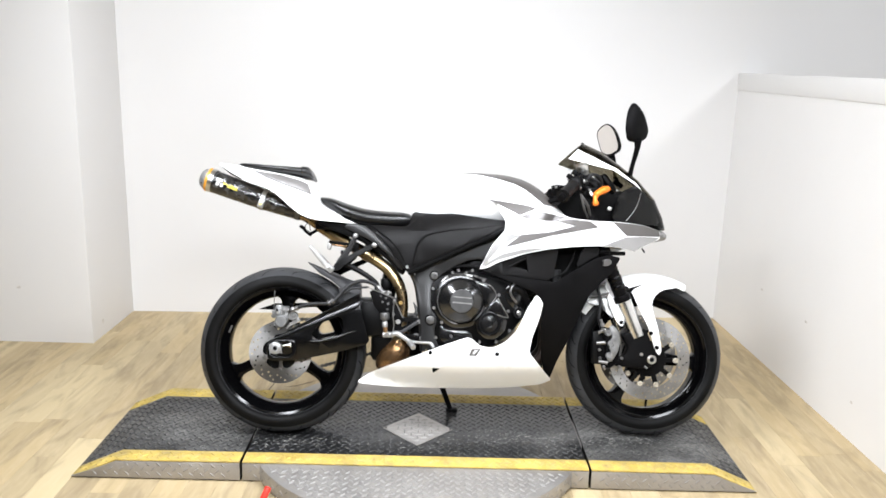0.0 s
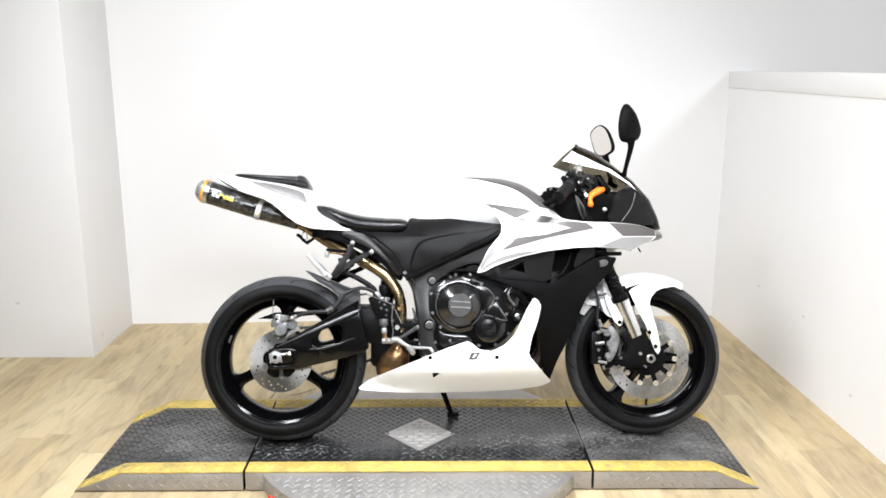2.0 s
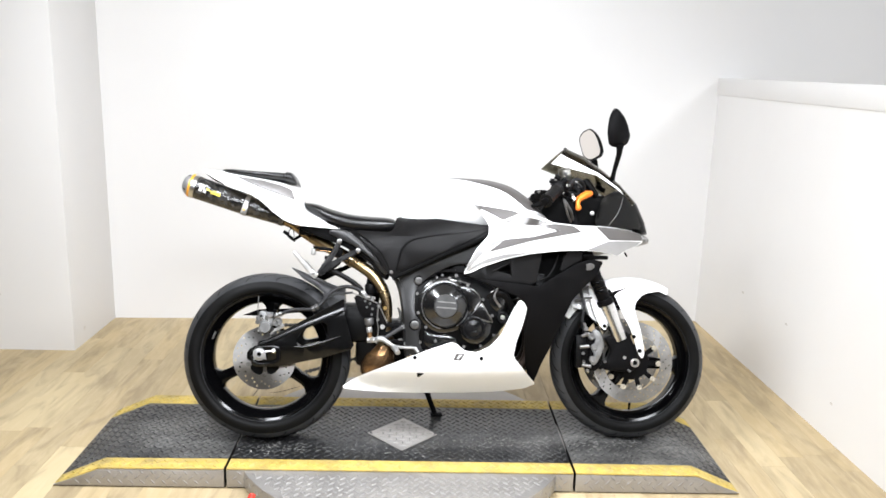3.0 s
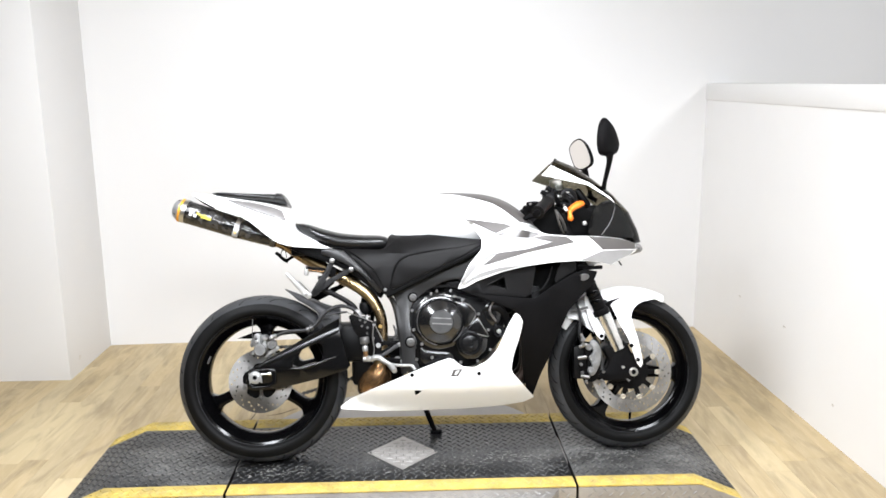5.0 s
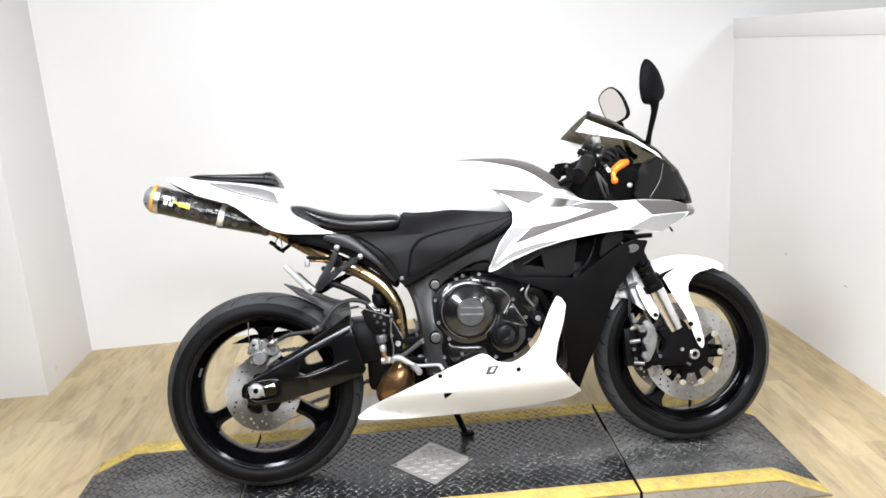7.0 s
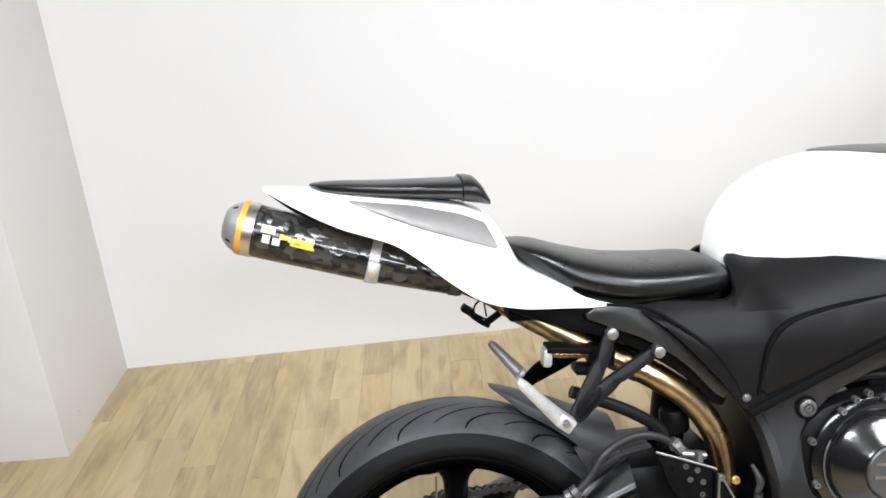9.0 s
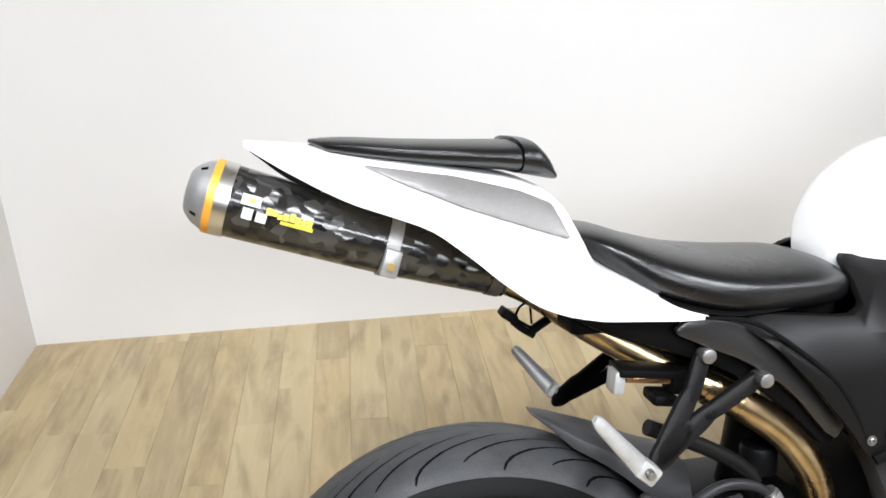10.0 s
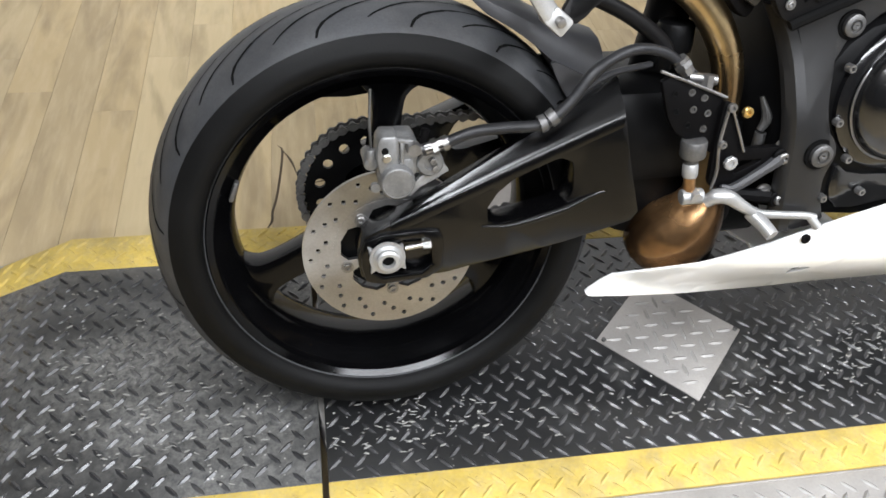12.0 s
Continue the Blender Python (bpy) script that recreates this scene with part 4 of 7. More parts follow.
part("hose_end", join(rod((0.352, -0.131, 0.552), (0.366, -0.132, 0.534), 0.0092, 8), rod((0.356, -0.131, 0.547), (0.360, -0.132, 0.542), 0.0115, 6), rod((0.366, -0.134, 0.530), (0.402, -0.138, 0.525), 0.0065, 10), rod((0.390, -0.138, 0.533), (0.389, -0.140, 0.512), 0.0085, 6)), BOLT, hose, "bright hose end and banjo bolt")
part("brake_line", tube([(0.19, -0.140, 0.480), (0.25, -0.140, 0.535), (0.32, -0.125, 0.545)], 0.004, 8), HOSE, hose)

# hugger over the rear tyre
hug = []
for k in range(21):
    x = 0.088 + 0.200 * k / 20
    top = smooth_at(x, [0.088, 0.12, 0.15, 0.20, 0.24, 0.288], [0.632, 0.620, 0.607, 0.588, 0.570, 0.556])
    low = max(top - table(x, [(0.088, 0.003), (0.12, 0.016), (0.17, 0.042), (0.21, 0.12)]), RZ + math.sqrt((RR + 0.008) ** 2 - (x - RX) ** 2))
    hw = table(x, [(0.088, 0.010), (0.11, 0.026), (0.15, 0.046), (0.20, 0.060), (0.29, 0.066)])
    hug.append([(x, hw * f, low + (top - low) * g) for f, g in ((-1, 0), (-1, 0.35), (-0.94, 0.66), (-0.78, 0.86), (-0.5, 0.96), (0, 1.0), (0.5, 0.96), (0.78, 0.86), (0.94, 0.66), (1, 0.35), (1, 0), (0, 0.02))])
bm = rings(hug)
part("rear_hugger", bm, HUGGER, bike, "dark grey inner rear mudguard")
part("hugger_stay", sheet([(0.205, 0.545), (0.255, 0.520), (0.300, 0.500), (0.290, 0.470), (0.250, 0.470), (0.222, 0.510)], lambda x, z: -0.088, 0.006, 0), HUGGER, bike, "grey mudguard stay")

# ---------------- engine ----------------
engine = part("engine", sheet([(0.589, 0.60), (0.709, 0.612), (0.826, 0.580), (0.880, 0.52), (0.885, 0.451), (0.835, 0.387), (0.765, 0.335), (0.60, 0.325), (0.530, 0.36), (0.52, 0.50), (0.545, 0.567)], lambda x, z: -0.165, 0.33, 0, bev=0.02), DARK, bike, "black engine crankcase")
part("gearbox", block(0.505, 0.60, -0.13, 0.13, 0.33, 0.60, 0.02), DARK, engine)
part("pivot_casting", block(0.33, 0.52, -0.065, 0.10, 0.27, 0.44, 0.02), DARK, engine)
part("cylinder_head", block(0.66, 0.93, -0.14, 0.14, 0.52, 0.70, 0.03), DARK, engine)
CX, CZ = 0.651, 0.504
clutch = part("clutch_cover", lathe([(0.082, 0), (0.081, -0.022), (0.077, -0.030), (0.070, -0.035), (0.047, -0.053), (0.0435, -0.055), (0.0425, -0.050), (0.0005, -0.050)], CX, CZ, 72, -0.165), HOUSING, engine, "round polished black clutch cover")
part("cover_flange", lathe([(0.099, 0), (0.099, -0.008), (0.094, -0.011), (0.078, -0.012)], CX, CZ, 64, -0.165), COVER, engine)
# Steel-coloured arcs modelled as highlights along the machined cover edge.
for t0, t1 in ((150, 262), (300, 352)):
    arc = [(CX + 0.0835 * math.cos(radians(t)), -0.1805, CZ + 0.0835 * math.sin(radians(t))) for t in range(t0, t1 + 1, 8)]
    part("cover_glint", tube(arc, [0.0006] + [0.0016] * (len(arc) - 2) + [0.0006], 6, 2), BOLT, engine, "bright line for the highlight on the machined cover edge")
cap = part("clutch_cap", lathe([(0.0415, 0), (0.0415, -0.009), (0.039, -0.011), (0.0005, -0.0118)], CX, CZ, 48, -0.213), CAPGREY, engine, "grey cap on the clutch cover")
part("cover_badge", sheet([(CX - 0.030, CZ + 0.018), (CX + 0.034, CZ + 0.013), (CX + 0.034, CZ + 0.009), (CX - 0.030, CZ + 0.014)], lambda x, z: -0.2258, 0.0016, 0, rounds=0), BOLT, cap, "raised lettering worn to a plain bar")
part("cover_badge", sheet([(CX - 0.032, CZ - 0.001), (CX + 0.036, CZ - 0.006), (CX + 0.036, CZ - 0.011), (CX - 0.032, CZ - 0.006)], lambda x, z: -0.2258, 0.0016, 0, rounds=0), BOLT, cap)
part("pickup_cover", join(
    sheet([(0.716, 0.453), (0.745, 0.466), (0.785, 0.458), (0.818, 0.442), (0.812, 0.400), (0.775, 0.368), (0.735, 0.370), (0.708, 0.395), (0.704, 0.425)], lambda x, z: -0.192, 0.03, 0, bev=0.005),
    lathe([(0.042, 0), (0.042, -0.012), (0.039, -0.016), (0.033, -0.016), (0.0315, -0.010), (0.029, -0.010), (0.028, -0.015), (0.013, -0.017), (0.012, -0.012), (0.0005, -0.013)], 0.752, 0.425, 44, -0.190)), HOUSING, engine, "small round black timing cover")
web_a = [(0.702, 0.572), (0.740, 0.566), (0.762, 0.552), (0.778, 0.524), (0.755, 0.490), (0.737, 0.480), (0.736, 0.500), (0.723, 0.536)]
web_b = [(0.782, 0.516), (0.802, 0.480), (0.821, 0.446), (0.781, 0.456), (0.743, 0.464), (0.734, 0.456), (0.757, 0.488)]
for poly, y in ((web_a, -0.186), (web_b, -0.190)):
    wb = part("cover_web", sheet(poly, lambda x, z: y, 0.025, 0, bev=0.003, rounds=0), HOUSING, engine)
    # Thin bright tube that draws the highlight on the web's edge.
    part("web_glint", tube([(x, y - 0.0005, z) for x, z in poly[:5]], 0.0016, 6, 2), BOLT, wb)
part("head_cover", sheet([(0.812, 0.560), (0.858, 0.576), (0.872, 0.540), (0.868, 0.495), (0.842, 0.476), (0.808, 0.512)], lambda x, z: -0.172, 0.02, 0, bev=0.005), HOUSING, engine)
part("head_rib", tube([(0.842, -0.176, 0.570), (0.828, -0.178, 0.535), (0.850, -0.178, 0.500)], 0.004, 8), BOLT, engine)
part("top_flange", tube([(0.590, -0.168, 0.575), (0.615, -0.170, 0.590), (0.650, -0.170, 0.596), (0.697, -0.170, 0.592), (0.741, -0.172, 0.580)], 0.0035, 8), CAST, engine)
filler = part("oil_filler", lathe([(0.022, 0), (0.022, -0.022), (0.019, -0.026), (0.013, -0.026), (0.012, -0.018), (0.0005, -0.018)], 0.858, 0.463, 24, -0.165), COVER, engine, "black oil filler cap")
part("filler_plug", lathe([(0.008, 0), (0.008, -0.006), (0.0005, -0.007)], 0.858, 0.463, 10, -0.183), CHROME, filler)
spots = [(0.551, 0.546), (0.555, 0.477), (0.583, 0.426), (0.618, 0.377), (0.720, 0.358), (0.780, 0.360), (0.827, 0.399), (0.821, 0.469), (0.787, 0.527), (0.731, 0.577), (0.666, 0.602), (0.703, 0.592), (0.599, 0.588), (0.563, 0.372), (0.690, 0.612), (0.640, 0.612), (0.620, 0.604)]
part("lower_web", sheet([(0.575, 0.420), (0.600, 0.400), (0.690, 0.395), (0.700, 0.360), (0.600, 0.345), (0.575, 0.370)], lambda x, z: -0.172, 0.02, 0, bev=0.005), HOUSING, engine)
for x, z in spots:
    part("bolt", hexbolt(x, -0.174, z, 0.0056, 0.010, False), BOLT, engine)
part("coolant_hose", tube([(0.80, -0.15, 0.53), (0.845, -0.17, 0.55), (0.880, -0.16, 0.525), (0.905, -0.13, 0.46), (0.91, -0.10, 0.40)], 0.014, 12), SATIN, engine, "black coolant hose")
part("wiring", join(tube([(0.60, -0.14, 0.618), (0.66, -0.15, 0.628), (0.72, -0.15, 0.622), (0.80, -0.15, 0.61)], 0.006, 8), tube([(0.56, -0.13, 0.57), (0.575, -0.15, 0.60), (0.62, -0.15, 0.612)], 0.005, 8)), SATIN, engine)
part("header_pipe", join(tube([(0.93, -0.075, 0.52), (0.965, -0.10, 0.42), (0.955, -0.10, 0.30), (0.88, -0.08, 0.24)], 0.018, 12), tube([(0.94, -0.03, 0.52), (0.985, -0.05, 0.42), (0.975, -0.05, 0.30), (0.88, -0.03, 0.24)], 0.018, 12), tube([(0.94, 0.05, 0.52), (0.985, 0.06, 0.42), (0.975, 0.06, 0.30), (0.88, 0.05, 0.24)], 0.018, 12)), HEADER, bike, "browned exhaust header pipes")
part("radiator", block(0.985, 1.015, -0.15, 0.15, 0.33, 0.62, 0.004), DARK, bike, "black radiator core")
part("airbox", block(0.52, 1.06, -0.115, 0.115, 0.60, 0.80, 0.03), DARK, bike, "black airbox")

# ---------------- chassis ----------------
frame_rear = [(0.456, 0.612), (0.484, 0.560), (0.498, 0.470), (0.504, 0.40), (0.508, 0.322)]
frame_out = [(0.476, 0.622), (0.503, 0.560), (0.516, 0.470), (0.520, 0.40), (0.522, 0.322), (0.575, 0.335), (0.560, 0.375), (0.557, 0.402), (0.566, 0.430), (0.562, 0.448), (0.547, 0.466), (0.542, 0.500), (0.545, 0.562), (0.600, 0.612), (0.668, 0.646), (0.720, 0.655), (0.732, 0.640), (0.775, 0.705), (0.815, 0.775), (0.80, 0.80), (0.62, 0.73)]


def spar_y(x, z):
    """The near face of the frame spar."""
    return - table(x, [(0.44, 0.130), (0.50, 0.148), (0.56, 0.155), (0.70, 0.168), (0.82, 0.190)]) - 0.024 * min(1.0, max(0.0, (0.57 - z) / 0.10)) * min(1.0, max(0.0, (x - 0.47) / 0.04))


spar = part("main_frame", sheet(frame_out, spar_y, 0.026, 0.06, bev=0.003), ALLOY, bike, "dark grey cast alloy frame")
part("frame_edge", rings([[(x, spar_y(x + 0.019, z) + 0.014, z), (x + 0.008, spar_y(x + 0.019, z) + 0.003, z), (x + 0.020, spar_y(x + 0.019, z) - 0.0005, z), (x + 0.020, spar_y(x + 0.019, z) + 0.020, z), (x, spar_y(x + 0.019, z) + 0.024, z)] for x, z in chaikin(frame_rear, 2, closed=False)]), ALLOY, spar, "sloping rear edge of the frame")
part("frame_far", flip(sheet(frame_out, spar_y, 0.040, 0.12, bev=0.006)), ALLOY, spar)
for x, z, r in ((0.556, 0.591, 0.0135), (0.543, 0.434, 0.0150)):
    part("pivot_bolt", join(lathe([(r, 0), (r, -0.006), (r * 0.8, -0.008), (r * 0.58, -0.008), (r * 0.54, -0.005), (0.0005, -0.005)], x, z, 24, spar_y(x, z) - 0.0005), lathe([(r * 0.40, 0), (r * 0.40, -0.0085), (r * 0.2, -0.009), (0.0005, -0.006)], x, z, 6, spar_y(x, z))), CAST, spar, "grey steel frame bolt")
    # Near-black ring painted as the shadow round each bolt.
    part("bolt_shadow", lathe([(r * 1.35, 0.002), (r * 1.35, -0.0012), (r * 1.02, -0.0012)], x, z, 28, spar_y(x, z)), RUBBER_SHADE, spar, "dark ring for the shadow in the recess round the bolt")
for x, z in ((0.495, 0.372), (0.508, 0.435)):
    part("bolt", hexbolt(x, -0.150, z, 0.008, 0.008), BOLT, spar)

cover_out = [(0.474, 0.816), (0.485, 0.824), (0.542, 0.824), (0.628, 0.816), (0.713, 0.802), (0.800, 0.790), (0.818, 0.780), (0.810, 0.764), (0.743, 0.730), (0.652, 0.690), (0.544, 0.639), (0.464, 0.600), (0.452, 0.606), (0.436, 0.632), (0.390, 0.691), (0.346, 0.738), (0.295, 0.772), (0.349, 0.771), (0.443, 0.765), (0.463, 0.774), (0.470, 0.796)]


def cover_y(x, z):
    return -table(x, [(0.29, 0.132), (0.40, 0.146), (0.50, 0.160), (0.65, 0.178), (0.80, 0.208)]) - 0.012 + table(x, [(0.44, 0.115), (0.50, 0.105), (0.62, 0.06), (0.80, 0.015)]) * (max(0.0, z - 0.735) / 0.09) ** 1.5


sc = part("side_cover", sheet(cover_out, cover_y, 0.014, 0.05, bev=0.005, r=0.15), SATIN, bike, "satin black side cover with a raised rib")
rib = [(0.474, 0.618), (0.490, 0.690), (0.505, 0.720), (0.530, 0.735), (0.600, 0.750), (0.675, 0.763), (0.720, 0.765), (0.795, 0.780), (0.808, 0.776), (0.743, 0.738), (0.652, 0.698), (0.544, 0.647)]
part("rib_panel", sheet(rib, lambda x, z: cover_y(x, z) - 0.0045, 0.008, 0.05, bev=0.003), SATIN, sc)
part("edge_seal", tube([(0.462, cover_y(0.462, 0.60) - 0.003, 0.597)] + [(x, cover_y(x, z) - 0.003, z - 0.002) for x, z in ((0.544, 0.638), (0.652, 0.689), (0.743, 0.729), (0.814, 0.768), (0.800, 0.786))], 0.0065, 8), RUBBER_SHADE, sc, "black rubber edging")
part("crease", tube([(x, cover_y(x, z) - 0.0015, z) for x, z in ((0.476, 0.624), (0.486, 0.670), (0.498, 0.706), (0.530, 0.735), (0.600, 0.751), (0.680, 0.763))], [0.002, 0.0045, 0.005, 0.0045, 0.004, 0.001], 8), SIDEB, sc)
part("screw", hexbolt(0.458, cover_y(0.458, 0.62) - 0.002, 0.621, 0.0042, 0.003), BOLT, sc)
part("side_cover_far", flip(sheet(cover_out, cover_y, 0.014, 0.1, bev=0.004, r=0.15)), SATIN, sc)

sub = [(0.105, 0.786), (0.262, 0.776), (0.300, 0.765), (0.350, 0.735), (0.395, 0.688), (0.440, 0.628), (0.454, 0.605), (0.440, 0.585), (0.380, 0.650), (0.300, 0.705), (0.220, 0.735), (0.150, 0.760)]
sf = part("subframe", sheet(sub, lambda x, z: -0.112, 0.030, 0, bev=0.006), SIDEB, bike, "black rear subframe")
part("subframe_rail", sheet([(0.252, 0.777), (0.300, 0.768), (0.341, 0.750), (0.406, 0.702), (0.452, 0.628), (0.436, 0.604), (0.380, 0.674), (0.318, 0.718), (0.272, 0.738), (0.225, 0.760)], lambda x, z: -0.131, 0.012, 0, bev=0.003), ALLOY, sf, "dark grey rail")
part("rail_seal", tube([(0.262, -0.140, 0.778), (0.310, -0.146, 0.772), (0.350, -0.150, 0.750), (0.410, -0.158, 0.700), (0.440, -0.162, 0.655), (0.458, -0.164, 0.612)], [0.002, 0.003, 0.003, 0.003, 0.003, 0.002], 8), RUBBER_SHADE, sf, "black rubber edging")
part("subframe_far", sheet(sub, lambda x, z: 0.085, 0.030, 0, bev=0.006), SIDEB, sf)
part("undertray", block(0.12, 0.46, -0.09, 0.09, 0.752, 0.778, 0.008), SIDEB, sf)
part("battery_box", block(0.30, 0.50, -0.055, 0.08, 0.655, 0.77, 0.03), DARK, sf)

# passenger foot rests, near and far
for s, lab in ((-1, "black passenger peg bracket with a folded silver peg"), (1, "black passenger peg bracket with a folded silver peg")):
    def P(x, y, z):
        return (x, s * y, z - (0.034 if s > 0 else 0.0))
    def strap(x0, z0, x1, z1, w):
        d = Vector((x1 - x0, z1 - z0)).normalized()
        n = Vector((-d.y, d.x)) * w
        pts = [(x0 - d.x * w, z0 - d.y * w), (x0 + n.x, z0 + n.y), (x1 + n.x, z1 + n.y), (x1 + d.x * w, z1 + d.y * w), (x1 - n.x, z1 - n.y), (x0 - n.x, z0 - n.y)]
        b = sheet(pts, lambda x, z: -0.124 - 0.24 * max(0.0, 0.730 - z), 0.010, 0, bev=0.0025, rounds=1, r=0.2)
        return moved(b if s < 0 else flip(b), Matrix.Translation((0, 0, -0.034 if s > 0 else 0.0)))
    apex = 0.208 if s < 0 else 0.176
    arms = [strap(0.270, 0.730, 0.250, 0.682, 0.0100), strap(0.252, 0.688, apex, 0.622, 0.0110), strap(0.338, 0.697, 0.268, 0.660, 0.0095), strap(0.272, 0.663, apex - 0.002, 0.616, 0.0110)]
    web = strap(apex + 0.030, 0.648, apex - 0.004, 0.614, 0.0140)
    coat = SATIN if s < 0 else SIDEB
    hang = part("peg_bracket", web, coat, bike, lab)
    for b in arms:
        part("bracket_arm", b, coat, hang)
    for x, z in ((0.270, 0.730), (0.338, 0.697)):
        part("bolt", rod(P(x, 0.118, z), P(x, 0.137 + 0.24 * (0.730 - z), z), 0.0092, 16, 0.0025), BOLT, hang)
    root = (0.176, 0.617) if s < 0 else (0.166, 0.628)
    blade = [P(root[0] + (0.114 - root[0]) * f, 0.163 + 0.024 * f, root[1] + (0.690 - root[1]) * f) for f in (0.0, 0.12, 0.3, 0.6, 0.9, 1.0)]
    peg = part("peg", tube(blade, [0.0125, 0.0125, 0.0115, 0.0100, 0.0085, 0.005], 12, 3, flatten=0.6), PEG, hang, "folded ribbed silver foot peg")
    part("peg_root", moved(block(-0.0155, 0.0135, -0.013, 0.013, -0.0115, 0.0115, 0.004), pose(root[0] + 0.007, s * 0.160, root[1] - 0.006 - (0.034 if s > 0 else 0.0), 0, 40, 0)), PEG, peg, "square silver peg root")
    for f in (0.34, 0.45, 0.56, 0.67, 0.78):
        c = Vector(blade[0]).lerp(Vector(blade[-1]), f)
        d = (Vector(blade[-1]) - Vector(blade[0])).normalized()
        part("rib", tube([c - d * 0.0022, c + d * 0.0022], 0.0112 - 0.004 * f + 0.0012, 12, 1, flatten=0.6), PEG, peg)
    part("pivot_pin", rod(P(root[0] + 0.006, 0.140, root[1]), P(root[0] + 0.006, 0.182, root[1] - 0.004), 0.0055, 10, 0.001), BOLT, hang)

# exhaust
CANA, CANB = Vector((-0.270, 0, 0.9275)), Vector((0.062, 0, 0.812))


def can_r(t):
    return table(t, [(0.0, 0.0435), (0.58, 0.0385), (1.0, 0.027)])


can = part("silencer", tube([CANA.lerp(CANB, t) for t in (0, 0.2, 0.4, 0.58, 0.8, 1.0)], [can_r(t) for t in (0, 0.2, 0.4, 0.58, 0.8, 1.0)], 28, 2), FACET, bike, "black facet-patterned carbon silencer under the tail")
ax = (CANB - CANA).normalized()
part("end_cap", tube([CANA - ax * 0.046, CANA - ax * 0.044, CANA - ax * 0.034, CANA - ax * 0.020], [0.020, 0.026, 0.036, 0.043], 28, 3), ENDCAP, can, "grey domed end cap")
nn = Vector((-ax.z, 0, ax.x))
for k in range(4):
    a = 0.6 + 1.57 * k
    d = Vector((0, math.cos(a), 0)) + nn * math.sin(a)
    part("cap_slot", tube([CANA - ax * 0.027 + d * 0.0385, CANA - ax * 0.034 + d * 0.0345], 0.0025, 6, 1), RUBBER_SHADE, can)
part("orange_ring", tube([CANA - ax * 0.020, CANA - ax * 0.011], [0.0446, 0.0450], 32, 1), AMBER, can, "orange anodised ring")
part("end_band", tube([CANA - ax * 0.011, CANA + ax * 0.005], [0.0448, 0.0446], 32, 1), CHROME, can, "bright riveted band")
band = part("can_clamp", join(tube([CANA.lerp(CANB, 0.545), CANA.lerp(CANB, 0.592)], [0.0412, 0.0402], 32, 1), moved(block(-0.0105, 0.0105, -0.046, -0.032, -0.0300, 0.004, 0.003), pose(-0.080, 0, 0.858, 0, 19, 0))), SILVER, can, "bright clamp band")
part("clamp_screw", moved(rod((0, -0.050, -0.016), (0, -0.044, -0.016), 0.005, 10), pose(-0.080, 0, 0.858, 0, 19, 0)), BRASS, can, "small brass clamp screw")
part("front_band", tube([CANA.lerp(CANB, 0.94), CANA.lerp(CANB, 0.985)], [0.0300, 0.0290], 28, 1), CAST, can, "metal band")


def on_can(x, z):
    p = Vector((x, 0, z)) - CANA
    t = p.dot(ax)
    d = (p - ax * t).length
    r = can_r(t / (CANB - CANA).length)
    return -math.sqrt(max(1e-6, r * r - min(d, r * 0.98) ** 2)) - 0.0012


def can_strip(t0, t1, d0, d1):
    n = Vector((-ax.z, 0, ax.x))
    c = [CANA + ax * t + n * d for t, d in ((t0, d0), (t1, d0), (t1, d1), (t0, d1))]
    return sheet([(p.x, p.z) for p in c], on_can, 0.0008, 0.012, rounds=0)


part("maker_mark", can_strip(0.018, 0.040, 0.006, 0.018), WPRINT, can, "white printed square")
part("maker_mark", can_strip(0.026, 0.034, 0.010, 0.015), YTEXT, can)
part("maker_mark", can_strip(0.022, 0.034, -0.010, 0.003), WPRINT, can)
part("maker_mark", can_strip(0.038, 0.050, -0.010, 0.001), WPRINT, can)
for k in range(8):
    part("maker_mark", can_strip(0.048 + 0.0068 * k, 0.0542 + 0.0068 * k, 0.0012 - 0.0005 * k + 0.001 * math.sin(2.1 * k), 0.0075 + 0.0022 * math.sin(1.7 * k + 1.0)), YTEXT, can, "yellow printed bar")
part("maker_mark", can_strip(0.066, 0.104, -0.0055, -0.0015), YTEXT, can)

pipe = part("tail_pipe", tube([(0.055, 0, 0.812), (0.100, -0.008, 0.790), (0.148, -0.018, 0.755), (0.203, -0.036, 0.722), (0.276, -0.060, 0.682), (0.337, -0.080, 0.648), (0.392, -0.090, 0.607), (0.428, -0.096, 0.556), (0.443, -0.098, 0.500), (0.442, -0.098, 0.430), (0.435, -0.100, 0.350)], [0.020, 0.021, 0.021, 0.022, 0.022, 0.022, 0.021, 0.0205, 0.020, 0.020, 0.026], 24), GOLD, bike, "gold heat-tinted exhaust mid pipe")
part("pipe_joint", tube([(0.300, -0.068, 0.668), (0.325, -0.076, 0.655)], 0.0236, 24, 1), GOLD, pipe)
bell = tube([(0.442, -0.100, 0.385), (0.438, -0.100, 0.352), (0.430, -0.099, 0.322), (0.420, -0.090, 0.294), (0.408, -0.076, 0.268), (0.398, -0.062, 0.248), (0.392, -0.054, 0.234)], [0.022, 0.027, 0.040, 0.052, 0.054, 0.045, 0.020], 24, 4)
for v in bell.verts:
    v.co.x = 0.418 + (v.co.x - 0.418) * 1.12
part("collector", bell, RUST, bike, "brown heat-stained exhaust collector")
part("collector_pipe", tube([(0.43, -0.05, 0.275), (0.50, -0.02, 0.27), (0.58, 0.0, 0.26)], 0.03, 14), DARK, bike)

